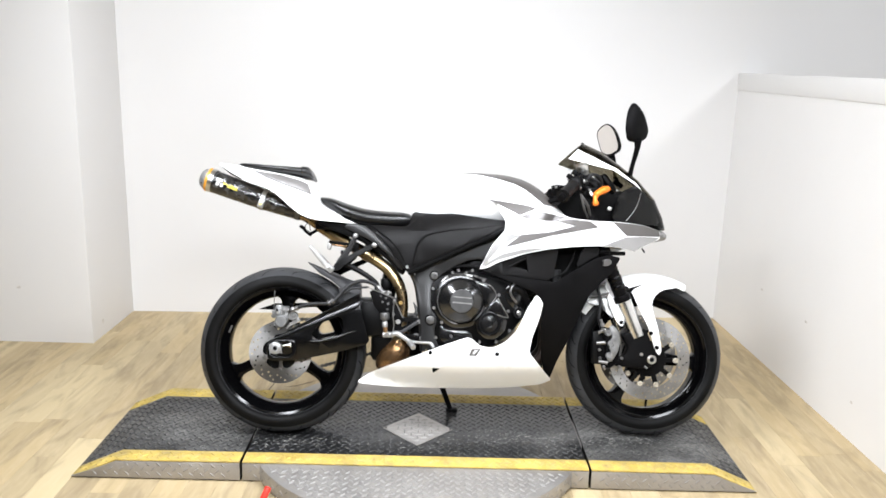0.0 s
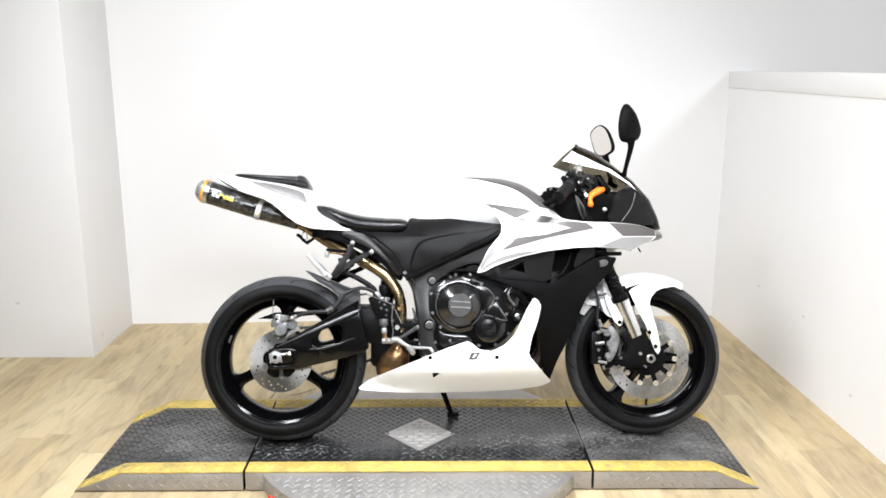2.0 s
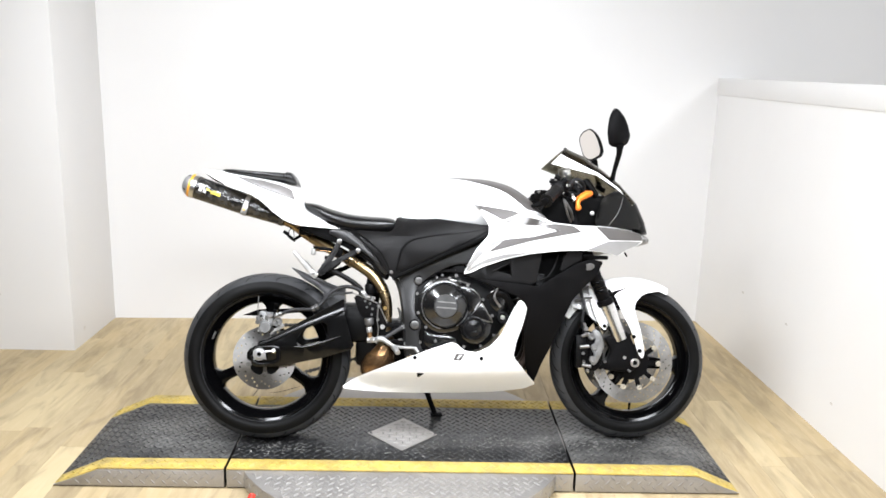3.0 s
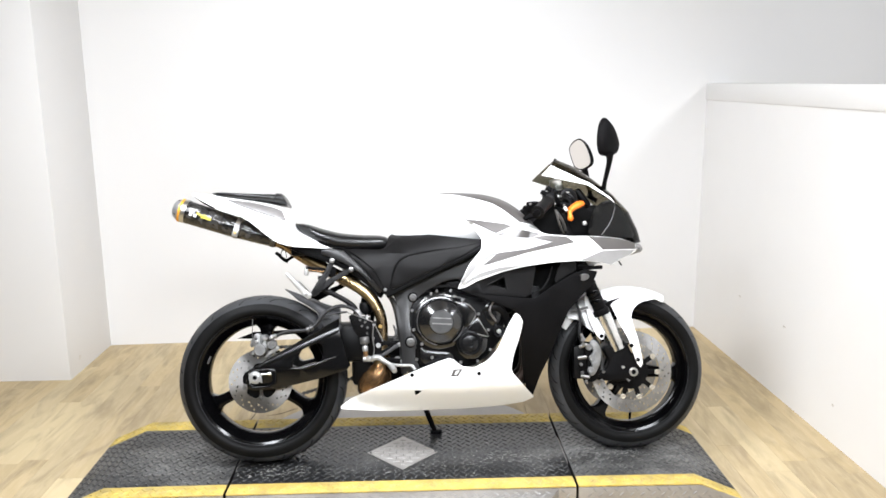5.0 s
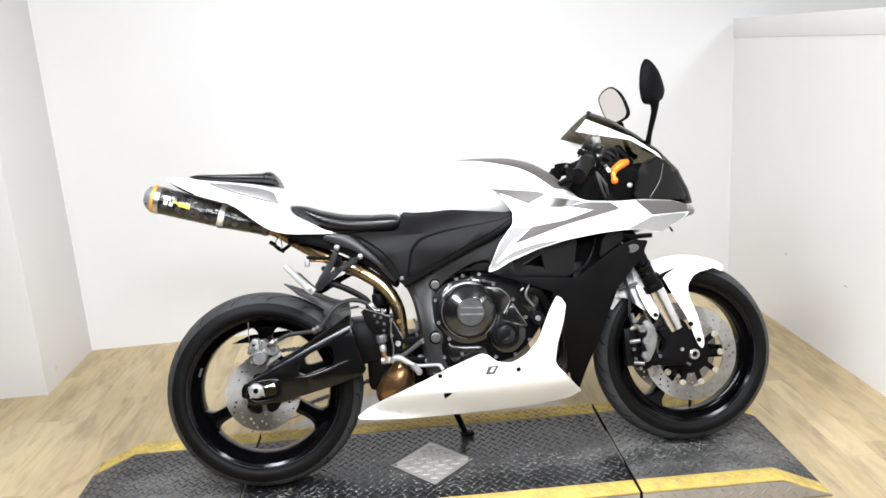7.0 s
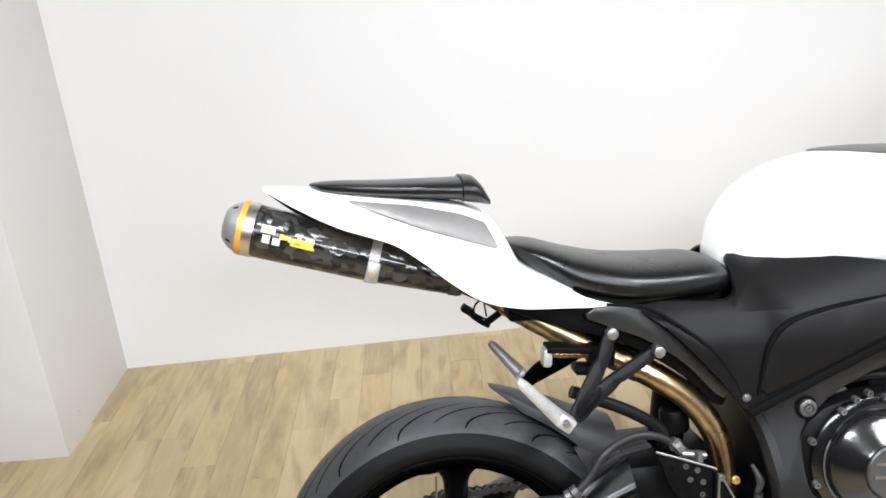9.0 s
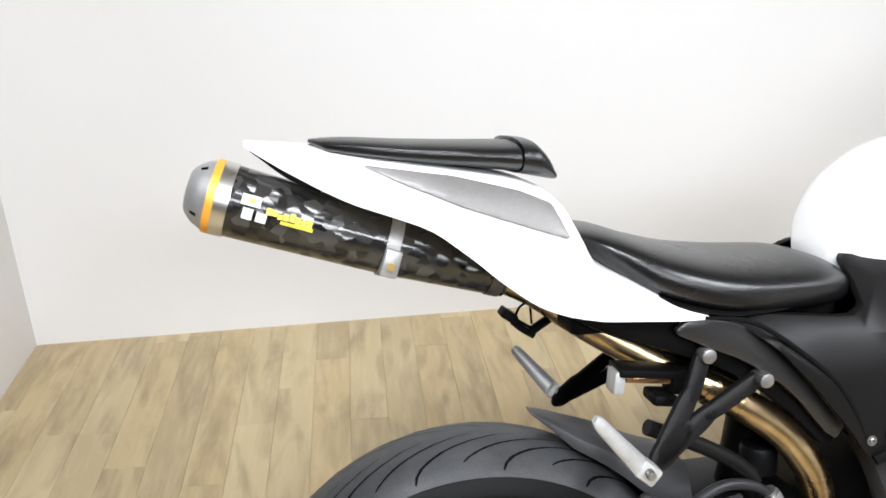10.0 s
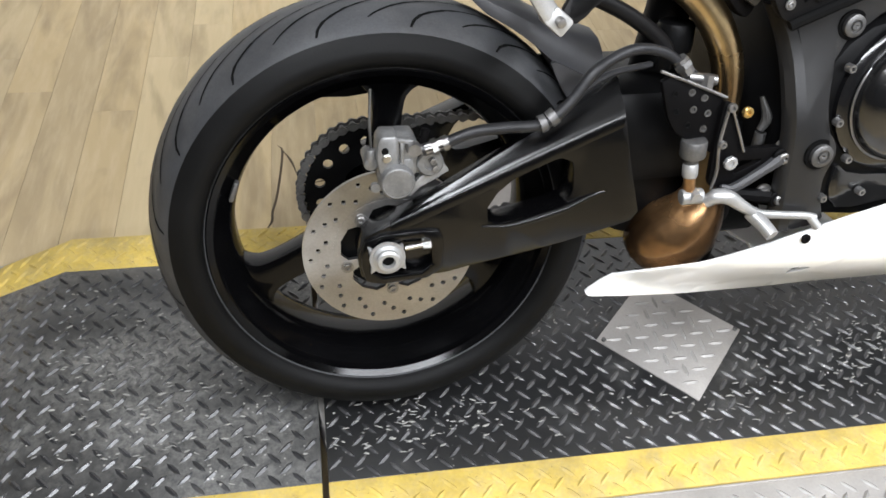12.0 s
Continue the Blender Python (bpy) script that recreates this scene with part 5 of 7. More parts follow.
# silver box of the number-plate mount and the loose wiring
pm = part("plate_mount", join(moved(block(-0.011, 0.011, -0.012, 0.012, -0.006, 0.006, 0.002), pose(0.064, 0, 0.761, 0, 35, 0)), tube([(0.070, 0.0, 0.752), (0.084, 0.0, 0.740), (0.098, 0.0, 0.731)], 0.005, 8), tube([(0.094, 0.0, 0.737), (0.112, 0.0, 0.748), (0.128, 0.0, 0.758)], 0.006, 8), tube([(0.105, 0, 0.775), (0.13, 0, 0.764), (0.16, 0, 0.752)], 0.010, 8)), SIDEB, bike, "small black plate mount with loose wires")
part("wire", join(tube([(0.072, -0.004, 0.757), (0.078, -0.008, 0.772), (0.090, -0.008, 0.775), (0.094, -0.004, 0.748)], 0.0016, 6), tube([(0.060, 0.004, 0.768), (0.078, 0.0, 0.752), (0.100, 0.002, 0.738)], 0.0018, 6)), RUBBER_SHADE, pm)
tilt = pose(0.212, -0.083, 0.690, 0, 7, 0)
bx = part("under_bracket", moved(block(-0.040, 0.034, -0.024, 0.018, 0.008, 0.018, 0.002), tilt), SIDEB, bike, "black bracket above the tyre")
part("bracket_tongue", moved(block(-0.030, 0.028, -0.018, 0.014, 0.000, 0.008, 0.002), tilt), RUST, bx, "brown strip under the bracket")
part("bracket_base", moved(block(0.006, 0.036, -0.026, 0.014, -0.026, -0.012, 0.004), tilt), SIDEB, bx)
part("bracket_lip", moved(block(-0.045, -0.030, -0.020, 0.010, -0.016, 0.014, 0.005), tilt), PEG, bx, "clear plastic lip")
part("bracket_arm", moved(block(0.028, 0.068, -0.022, 0.012, -0.012, 0.020, 0.004), tilt), SIDEB, bx)
part("shock", join(rod((0.40, 0.0, 0.60), (0.36, 0.0, 0.36), 0.030, 16), rod((0.385, -0.05, 0.535), (0.385, -0.05, 0.575), 0.024, 16, 0.006)), DARK, bike, "black rear shock")
part("side_stay", tube([(0.205, -0.110, 0.640), (0.290, -0.105, 0.600), (0.345, -0.100, 0.560), (0.350, -0.100, 0.530)], 0.010, 10), SATIN, bike, "black tubular stay")

# rider foot rest, pedal and rear brake cylinder
rs = part("rearset_plate", sheet([(0.320, 0.545), (0.412, 0.510), (0.425, 0.470), (0.414, 0.430), (0.384, 0.445), (0.345, 0.470)], lambda x, z: -0.150, 0.010, 0, bev=0.003), SIDEB, bike, "black heel guard with bolts")
# Steel-coloured tube in place of the highlight along the guard's top edge.
part("guard_glint", tube([(0.320, -0.153, 0.545), (0.366, -0.153, 0.527), (0.412, -0.153, 0.508)], 0.002, 8), BOLT, rs)
for k, (x, z) in enumerate(((0.345, 0.515), (0.366, 0.516), (0.384, 0.508), (0.350, 0.492), (0.372, 0.494), (0.392, 0.488), (0.368, 0.474), (0.390, 0.468))):
    part("guard_hole", lathe([(0.0046, 0), (0.0046, -0.001), (0.003, -0.001), (0.0025, 0.0)], x, z, 12, -0.1503), CAST if k % 3 else RUBBER_SHADE, rs)
for x, z, r, m in ((0.415, 0.499, 0.006, BOLT), (0.437, 0.492, 0.007, BRASS), (0.412, 0.451, 0.0055, BOLT), (0.429, 0.425, 0.009, SILVER), (0.503, 0.426, 0.008, BOLT), (0.512, 0.366, 0.0075, BOLT)):
    part("bolt", hexbolt(x, -0.162, z, r, 0.006, False), m, rs)
hg = part("hanger", join(
    sheet([(0.408, 0.505), (0.418, 0.503), (0.446, 0.440), (0.500, 0.440), (0.511, 0.430), (0.505, 0.420), (0.480, 0.412), (0.430, 0.386), (0.408, 0.392), (0.406, 0.450)], lambda x, z: -0.158, 0.010, 0, holes=[[(0.444, 0.424), (0.480, 0.424), (0.440, 0.405)]], bev=0.002, r=0.12),
    tube([(0.425, -0.154, 0.379), (0.465, -0.154, 0.373), (0.510, -0.154, 0.366)], [0.009, 0.008, 0.010], 8)), SIDEB, rs, "black triangular foot rest hanger")
part("hanger_edge", tube([(0.413, -0.161, 0.496), (0.410, -0.161, 0.451), (0.414, -0.161, 0.416), (0.411, -0.161, 0.388)], 0.0022, 6), BOLT, hg)
part("hanger_strut", tube([(0.424, -0.162, 0.392), (0.442, -0.163, 0.389), (0.480, -0.163, 0.412), (0.500, -0.160, 0.424)], [0.003, 0.0065, 0.007, 0.009], 8), HUGGER, hg, "glossy black lower strut")
for x, z, r in ((0.502, 0.426, 0.0130), (0.511, 0.366, 0.0120)):
    part("boss", lathe([(r, 0.012), (r, -0.004), (r * 0.85, -0.006), (r * 0.66, -0.006)], x, z, 20, -0.158), SIDEB, hg)
part("level_sensor", join(tube([(0.484, -0.118, 0.492), (0.495, -0.122, 0.465), (0.489, -0.122, 0.448)], [0.003, 0.007, 0.005], 8, 3), tube([(0.491, -0.122, 0.445), (0.490, -0.122, 0.416)], 0.0075, 10, 1)), CAST, rs, "pale grey switch")
part("hanger_edge", tube([(0.420, -0.161, 0.493), (0.433, -0.161, 0.466), (0.446, -0.161, 0.438)], 0.0018, 6), BOLT, hg)
mc = part("brake_cylinder", join(rod((0.380, -0.152, 0.456), (0.382, -0.152, 0.431), 0.0165, 18, 0.004), rod((0.382, -0.152, 0.431), (0.381, -0.152, 0.420), 0.009, 12)), CAST, rs, "grey rear brake master cylinder")
part("cylinder_boot", rod((0.381, -0.152, 0.424), (0.383, -0.153, 0.404), 0.0100, 14, 0.003), SILVER, mc)
part("push_rod", rod((0.383, -0.153, 0.404), (0.385, -0.154, 0.384), 0.008, 12), RUST, mc, "rusty push rod")
part("clevis", join(rod((0.374, -0.155, 0.377), (0.404, -0.157, 0.378), 0.0105, 14, 0.003), rod((0.390, -0.150, 0.384), (0.390, -0.168, 0.380), 0.007, 10)), SILVER, mc)
part("brake_pedal", join(tube([(0.404, -0.166, 0.372), (0.414, -0.170, 0.382), (0.430, -0.174, 0.382), (0.452, -0.176, 0.368), (0.474, -0.178, 0.357), (0.505, -0.182, 0.354), (0.538, -0.188, 0.353), (0.552, -0.190, 0.350)], [0.007, 0.010, 0.010, 0.008, 0.006, 0.0052, 0.005, 0.005], 10), rod((0.545, -0.188, 0.352), (0.556, -0.196, 0.338), 0.006, 10)), SILVER, rs, "bright alloy brake pedal")
part("rider_peg", tube([(0.468, -0.172, 0.356), (0.478, -0.190, 0.346), (0.484, -0.206, 0.338)], [0.010, 0.010, 0.009], 10, 2), SILVER, rs, "silver rider foot peg")

# side stand
stand = part("side_stand", tube([(0.585, 0.085, 0.215), (0.605, 0.110, 0.150), (0.640, 0.175, 0.056)], [0.014, 0.011, 0.010], 10), SIDEB, bike, "black side stand folded out")
part("stand_foot", block(0.625, 0.670, 0.165, 0.205, 0.042, 0.056, 0.004), SIDEB, stand)

# ---------------- bodywork ----------------
TANK = [(0.476, 0.832, 0.800, 0.040), (0.494, 0.880, 0.785, 0.070), (0.540, 0.930, 0.770, 0.104), (0.610, 0.961, 0.765, 0.140), (0.700, 0.9745, 0.760, 0.168), (0.800, 0.970, 0.752, 0.186), (0.880, 0.953, 0.748, 0.184), (0.950, 0.914, 0.745, 0.172), (1.000, 0.866, 0.745, 0.155), (1.035, 0.835, 0.750, 0.130)]
tank = part("fuel_tank", hull(TANK, 40, 2.5, 4), WHITE, bike, "rounded white fuel tank with graphite stripes")


def crown(x0, x1, low, up=0.0015, n=26, cols=9):
    """A band over the crown of the tank, down to z = low(x) on both flanks."""
    rows = []
    for i in range(n + 1):
        x = x0 + (x1 - x0) * i / n
        top, bot, hw = (smooth_at(x, [t[0] for t in TANK], [t[k] for t in TANK]) for k in (1, 2, 3))
        zc, hz = (top + bot) / 2, (top - bot) / 2
        s0 = min(1.0, max(0.0, (min(low(x), top - 0.0005) - zc) / hz))
        a0 = math.asin(s0 ** 1.25)
        row = []
        for j in range(2 * cols + 1):
            a = a0 + (math.pi - 2 * a0) * j / (2 * cols)
            c, q = math.cos(a), math.sin(a)
            row.append((x, -(hw + up) * math.copysign(abs(c) ** 0.8, c), zc + (hz + up) * q ** 0.8))
        rows.append(row)
    bm = rings(rows, closed=False)
    bmesh.ops.solidify(bm, geom=bm.faces[:], thickness=0.001)
    return bm


part("stripe", crown(0.664, 1.012, lambda x: table(x, [(0.664, 0.972), (0.72, 0.962), (0.794, 0.940), (0.845, 0.924), (0.882, 0.902), (0.925, 0.868), (0.945, 0.852), (0.99, 0.846), (1.02, 0.83)])), GREY, tank, "graphite crown stripe")

SEAT = [(0.132, 0.874, 0.860, 0.045), (0.165, 0.872, 0.830, 0.090), (0.236, 0.850, 0.780, 0.124), (0.310, 0.832, 0.762, 0.132), (0.385, 0.825, 0.756, 0.122), (0.435, 0.823, 0.757, 0.112), (0.462, 0.818, 0.761, 0.102), (0.476, 0.808, 0.768, 0.090), (0.482, 0.796, 0.778, 0.072)]
seat = part("rider_seat", hull(SEAT, 36, 2.7, 4), LEATHER, bike, "black vinyl rider seat")
part("seat_base", hull([(0.15, 0.842, 0.826, 0.07), (0.236, 0.796, 0.782, 0.124), (0.31, 0.780, 0.768, 0.130), (0.44, 0.782, 0.770, 0.096), (0.475, 0.796, 0.784, 0.064)], 24, 3, 3), SIDEB, seat)

TAIL = [(-0.246, 0.994, 0.988, 0.005), (-0.196, 0.990, 0.957, 0.030), (-0.128, 0.980, 0.922, 0.063), (-0.080, 0.971, 0.905, 0.082), (-0.044, 0.964, 0.891, 0.095), (-0.004, 0.957, 0.862, 0.107), (0.037, 0.949, 0.827, 0.118), (0.075, 0.938, 0.801, 0.128), (0.108, 0.918, 0.789, 0.134), (0.128, 0.885, 0.785, 0.136), (0.145, 0.848, 0.782, 0.137), (0.200, 0.815, 0.778, 0.137), (0.240, 0.793, 0.775, 0.136), (0.272, 0.779, 0.774, 0.132)]
TAILW = [(0.0, 1.0), (0.12, 1.0), (0.45, 0.97), (0.70, 0.90), (0.86, 0.80), (0.95, 0.66), (1.0, 0.42)]


def tail_y(x, z):
    """The near flank of the tail: widest along its lower edge, rounding over at the top."""
    xs = [t[0] for t in TAIL]
    x = min(max(x, xs[0]), xs[-1])
    top, low, hw = (smooth_at(x, xs, [t[k] for t in TAIL]) for k in (1, 2, 3))
    return -hw * table(min(1.0, max(0.0, (z - low) / (top - low))), TAILW)


loops = []
for k in range(69):
    x = -0.246 + 0.518 * k / 68
    top, low = (smooth_at(x, [t[0] for t in TAIL], [t[q] for t in TAIL]) for q in (1, 2))
    near = [(tail_y(x, low + (top - low) * f), low + (top - low) * f) for f in (0.0, 0.04, 0.12, 0.28, 0.45, 0.58, 0.70, 0.79, 0.86, 0.91, 0.95, 0.98, 1.0)]
    crest = near[-1][0]
    loop = [(x, y, z) for y, z in near] + [(x, crest * f, top + 0.0012 * (1 - f)) for f in (0.5, 0.0, -0.5)] + [(x, -y, z) for y, z in reversed(near)]
    hollow = min(0.012, 0.3 * (top - low))
    loop += [(x, -near[0][0] * f, low + hollow) for f in (0.9, 0.0, -0.9)]
    loops.append(loop)
tail = part("tail_fairing", rings(loops), WHITE, bike, "white tail fairing")
panel_out = [(-0.114, 0.965), (-0.012, 0.949), (0.060, 0.930), (0.094, 0.915), (0.110, 0.876), (0.050, 0.896), (-0.004, 0.915), (-0.070, 0.943)]
part("tail_panel", sheet(panel_out, lambda x, z: tail_y(x, z) - 0.0042, 0.006, 0.012, bev=0.0006, r=0.06), TPANEL, tail, "graphite side panel")
part("tail_edge", tube([(-0.238, -0.006, 0.984), (-0.196, -0.024, 0.955), (-0.160, -0.036, 0.936)], [0.002, 0.005, 0.004], 8), SIDEB, tail)
PAD = [(-0.172, 0.994, 0.990, 0.012), (-0.150, 0.995, 0.978, 0.046), (-0.060, 0.989, 0.962, 0.074), (0.040, 0.984, 0.950, 0.086), (0.066, 0.983, 0.946, 0.087)]
pad = part("passenger_pad", hull(PAD, 28, 2.6, 4), LEATHER, bike, "thin black passenger pad on the tail")
part("pad_nose", hull([(0.068, 0.987, 0.944, 0.090), (0.084, 0.985, 0.941, 0.090), (0.097, 0.973, 0.938, 0.087), (0.108, 0.950, 0.936, 0.078)], 28, 2.6, 4), LEATHER, pad)


def fair_y(x, z):
    w = table(x, [(0.68, 0.238), (0.80, 0.236), (0.90, 0.230), (1.00, 0.216), (1.10, 0.196), (1.20, 0.166), (1.28, 0.136), (1.34, 0.106), (1.40, 0.066), (1.44, 0.024)])
    return -w * table(z, [(0.18, 0.34), (0.25, 0.52), (0.35, 0.80), (0.45, 0.95), (0.55, 1.0), (0.70, 1.0), (0.78, 0.95), (0.83, 0.86), (0.88, 0.74)])


fair_out = [(0.800, 0.790), (0.797, 0.755), (0.751, 0.702), (0.708, 0.618), (0.735, 0.622), (0.780, 0.645), (0.870, 0.675), (0.958, 0.693), (1.064, 0.704), (1.153, 0.707), (1.224, 0.702), (1.285, 0.688), (1.330, 0.712), (1.372, 0.726), (1.405, 0.742), (1.400, 0.770), (1.340, 0.786), (1.285, 0.792), (1.214, 0.797), (1.134, 0.797), (1.038, 0.805), (0.990, 0.825), (0.930, 0.850), (0.860, 0.872), (0.790, 0.872), (0.770, 0.840)]


def white_y(x, z):
    return fair_y(x, z) - 0.008


uf = part("upper_fairing", sheet(fair_out, white_y, 0.006, 0.04, bev=0.002, r=0.12), WHITE, bike, "white upper side fairing with graphite graphics")
part("upper_fairing_far", flip(sheet(fair_out, white_y, 0.006, 0.08, r=0.12)), WHITE, uf)


def graphic_and_reflection(pts, m, label=""):
    part("graphic_and_reflection", sheet(pts, lambda x, z: white_y(x, z) - 0.0012, 0.0012, 0.04, rounds=0), m, uf, label)


graphic_and_reflection([(0.853, 0.738), (0.790, 0.706), (0.716, 0.625), (0.724, 0.648), (0.752, 0.696), (0.796, 0.746)], PALE, "pale grey flash")
graphic_and_reflection([(0.722, 0.624), (0.770, 0.650), (0.850, 0.673), (0.951, 0.696), (0.860, 0.690), (0.790, 0.672), (0.745, 0.648)], PALE, "pale grey flash")
graphic_and_reflection([(0.973, 0.794), (1.039, 0.801), (1.112, 0.795), (1.143, 0.774), (0.956, 0.738), (0.794, 0.695), (0.855, 0.741), (0.958, 0.752), (1.056, 0.777)], GREY, "graphite arrow flash")
# This patch is a brown-grey reflection painted on the fairing, not print.
graphic_and_reflection([(0.735, 0.868), (0.886, 0.846), (0.912, 0.836), (0.852, 0.810), (0.811, 0.832)], GREY)
graphic_and_reflection([(0.853, 0.806), (0.917, 0.828), (1.022, 0.806), (0.978, 0.793), (0.884, 0.796)], GREY)
graphic_and_reflection([(1.158, 0.7085), (1.252, 0.742), (1.330, 0.745), (1.398, 0.744), (1.370, 0.727), (1.330, 0.713), (1.285, 0.690), (1.224, 0.703)], PALE, "pale grey nose flash")
graphic_and_reflection([(1.198, 0.796), (1.285, 0.791), (1.340, 0.785), (1.398, 0.770), (1.402, 0.748), (1.330, 0.747), (1.255, 0.746)], GREY, "graphite nose flash")

# nose
NOSE = [(1.20, 0.790, 0.708, 0.130), (1.28, 0.788, 0.700, 0.120), (1.34, 0.784, 0.712, 0.098), (1.40, 0.778, 0.728, 0.066), (1.435, 0.768, 0.736, 0.034), (1.448, 0.758, 0.744, 0.010)]
nose = part("nose_fairing", hull(NOSE, 28, 2.4, 4), PALE, bike, "grey nose of the fairing")
part("headlight", hull([(1.36, 0.770, 0.735, 0.088), (1.41, 0.766, 0.736, 0.062), (1.441, 0.760, 0.738, 0.028)], 24, 2.2, 4), LENS, nose, "clear headlight lens")
part("nose_pin", rod((1.335, -0.07, 0.704), (1.345, -0.07, 0.688), 0.003, 8), SIDEB, nose)

# black middle fairing
mid_out = [(0.722, 0.612), (0.768, 0.600), (0.966, 0.578), (0.985, 0.578), (1.057, 0.622), (1.132, 0.663), (1.185, 0.675), (1.232, 0.668), (1.204, 0.617), (1.160, 0.578), (1.111, 0.530), (1.079, 0.464), (1.045, 0.381), (1.011, 0.298), (0.988, 0.215), (0.967, 0.232), (0.945, 0.307), (0.933, 0.411), (0.941, 0.497), (0.918, 0.533), (0.843, 0.566)]
mf = part("middle_fairing", sheet(mid_out, fair_y, 0.006, 0.05, bev=0.002, r=0.12), SIDEB, bike, "matt black middle fairing")
part("middle_fairing_far", flip(sheet(mid_out, fair_y, 0.006, 0.1, r=0.12)), SIDEB, mf)
inner = [(0.722, 0.612), (0.780, 0.650), (0.886, 0.682), (0.996, 0.700), (0.972, 0.580), (0.777, 0.600)]
ip = part("inner_panel", sheet(inner, lambda x, z: fair_y(x, z) + 0.014, 0.006, 0.05, holes=[[(0.822, 0.631), (0.877, 0.656), (0.885, 0.615)]], bev=0.0015, r=0.1), SATIN, mf, "satin black inner panel with a triangular slot")
part("slot_lip", tube([(x, fair_y(x, z) + 0.013, z) for x, z in ((0.820, 0.630), (0.877, 0.658), (0.886, 0.612))], 0.003, 6, 1), SATIN, ip)
# Added black block that stands in for the shade inside the duct.
part("duct_shade", block(0.90, 1.16, -0.125, 0.125, 0.56, 0.71, 0.01), RUBBER_SHADE, mf)
part("duct_fin", tube([(0.985, -0.180, 0.595), (1.020, -0.178, 0.610), (1.045, -0.172, 0.645), (1.062, -0.165, 0.690)], [0.002, 0.003, 0.003, 0.002], 8), SATIN, mf)
part("duct_panel", sheet([(1.060, 0.625), (1.085, 0.700), (1.150, 0.706), (1.150, 0.675), (1.110, 0.655)], lambda x, z: fair_y(x, z) + 0.018, 0.006, 0.05), SATIN, mf)
place = Matrix.Translation((1.174, fair_y(1.174, 0.648) - 0.001, 0.648)) @ Matrix.Rotation(-0.25, 4, "Y") @ Matrix.Diagonal((1.15, 1, 0.75, 1))
badge = part("badge", moved(lathe([(0.014, 0), (0.014, -0.002), (0.0005, -0.0025)], 0, 0, 24), place), GREY, mf, "plain dark oval badge")
part("badge_rim", moved(lathe([(0.0165, 0), (0.0165, -0.003), (0.0148, -0.0035), (0.0140, -0.002)], 0, 0, 24), place), CAST, badge)
part("upper_stay", join(block(1.13, 1.26, -0.12, -0.08, 0.675, 0.690, 0.004), block(1.16, 1.20, -0.13, -0.10, 0.68, 0.70, 0.005)), DARK, mf)

# belly pan
bel_out = [(0.286, 0.204), (0.330, 0.235), (0.406, 0.272), (0.582, 0.344), (0.672, 0.376), (0.690, 0.372), (0.720, 0.347), (0.762, 0.341), (0.807, 0.362), (0.846, 0.403), (0.884, 0.485), (0.912, 0.530), (0.942, 0.510), (0.928, 0.446), (0.904, 0.380), (0.893, 0.325), (0.955, 0.254), (0.992, 0.216), (0.951, 0.200), (0.845, 0.187), (0.724, 0.181), (0.569, 0.180), (0.434, 0.183), (0.352, 0.189), (0.292, 0.195)]


def belly_y(x, z):
    w = table(x, [(0.28, 0.100), (0.33, 0.138), (0.42, 0.172), (0.55, 0.192), (0.70, 0.210), (0.85, 0.222), (0.94, 0.205), (1.00, 0.165)])
    return -max(w * table(z, [(0.176, 0.45), (0.20, 0.59), (0.25, 0.86), (0.27, 0.94), (0.29, 0.985), (0.31, 1.0), (0.38, 1.0), (0.53, 1.08)]), min(w, 0.098))


bp = part("belly_pan", sheet(bel_out, belly_y, 0.005, 0.022, holes=[[(0.552, 0.264), (0.582, 0.262), (0.556, 0.242)]], bev=0.002, r=0.12), WHITE, bike, "white belly pan with black vents and screws")
part("belly_far", flip(sheet([(0.56, 0.300), (0.600, 0.330)] + bel_out[4:21] + [(0.569, 0.180)], belly_y, 0.005, 0.08, r=0.12)), WHITE, bp)
bot = rings([[(x, s * belly_y(x, 0.186) * -1, 0.188 + 0.01 * (abs(s) < 0.5)) for s in (-0.92, -0.5, 0, 0.5, 0.92)] for x in (0.60, 0.70, 0.80)], closed=False)
bmesh.ops.solidify(bot, geom=bot.faces[:], thickness=0.003)
part("belly_floor", bot, WHITE, bp)
part("vent", sheet([(0.548, 0.267), (0.586, 0.264), (0.556, 0.238)], lambda x, z: belly_y(x, z) + 0.006, 0.003, 0, rounds=0), RUBBER_SHADE, bp, "black triangular vent")
part("logo_mark", sheet([(0.690, 0.336), (0.722, 0.337), (0.706, 0.312), (0.680, 0.312)], lambda x, z: belly_y(x, z) - 0.001, 0.001, 0, rounds=0), GREY, bp, "dark slanted mark")
part("logo_mark", sheet([(0.700, 0.332), (0.712, 0.332), (0.700, 0.318), (0.692, 0.318)], lambda x, z: belly_y(x, z) - 0.0016, 0.001, 0, rounds=0), WPRINT, bp)
for x, z in ((0.545, 0.320), (0.779, 0.320)):
    part("screw", hexbolt(x, belly_y(x, z) - 0.001, z, 0.007, 0.003, False), SIDEB, bp)

# windscreen: a bubble from its rear lip down to the nose
MIDL = [(1.118, 1.100), (1.183, 1.069), (1.246, 1.022), (1.318, 0.965), (1.389, 0.893), (1.425, 0.820), (1.438, 0.775)]
EDGE = [(1.040, 0.122, 1.026), (1.120, 0.138, 1.004), (1.206, 0.136, 0.985), (1.290, 0.124, 0.935), (1.345, 0.105, 0.875), (1.372, 0.088, 0.825), (1.392, 0.072, 0.785)]


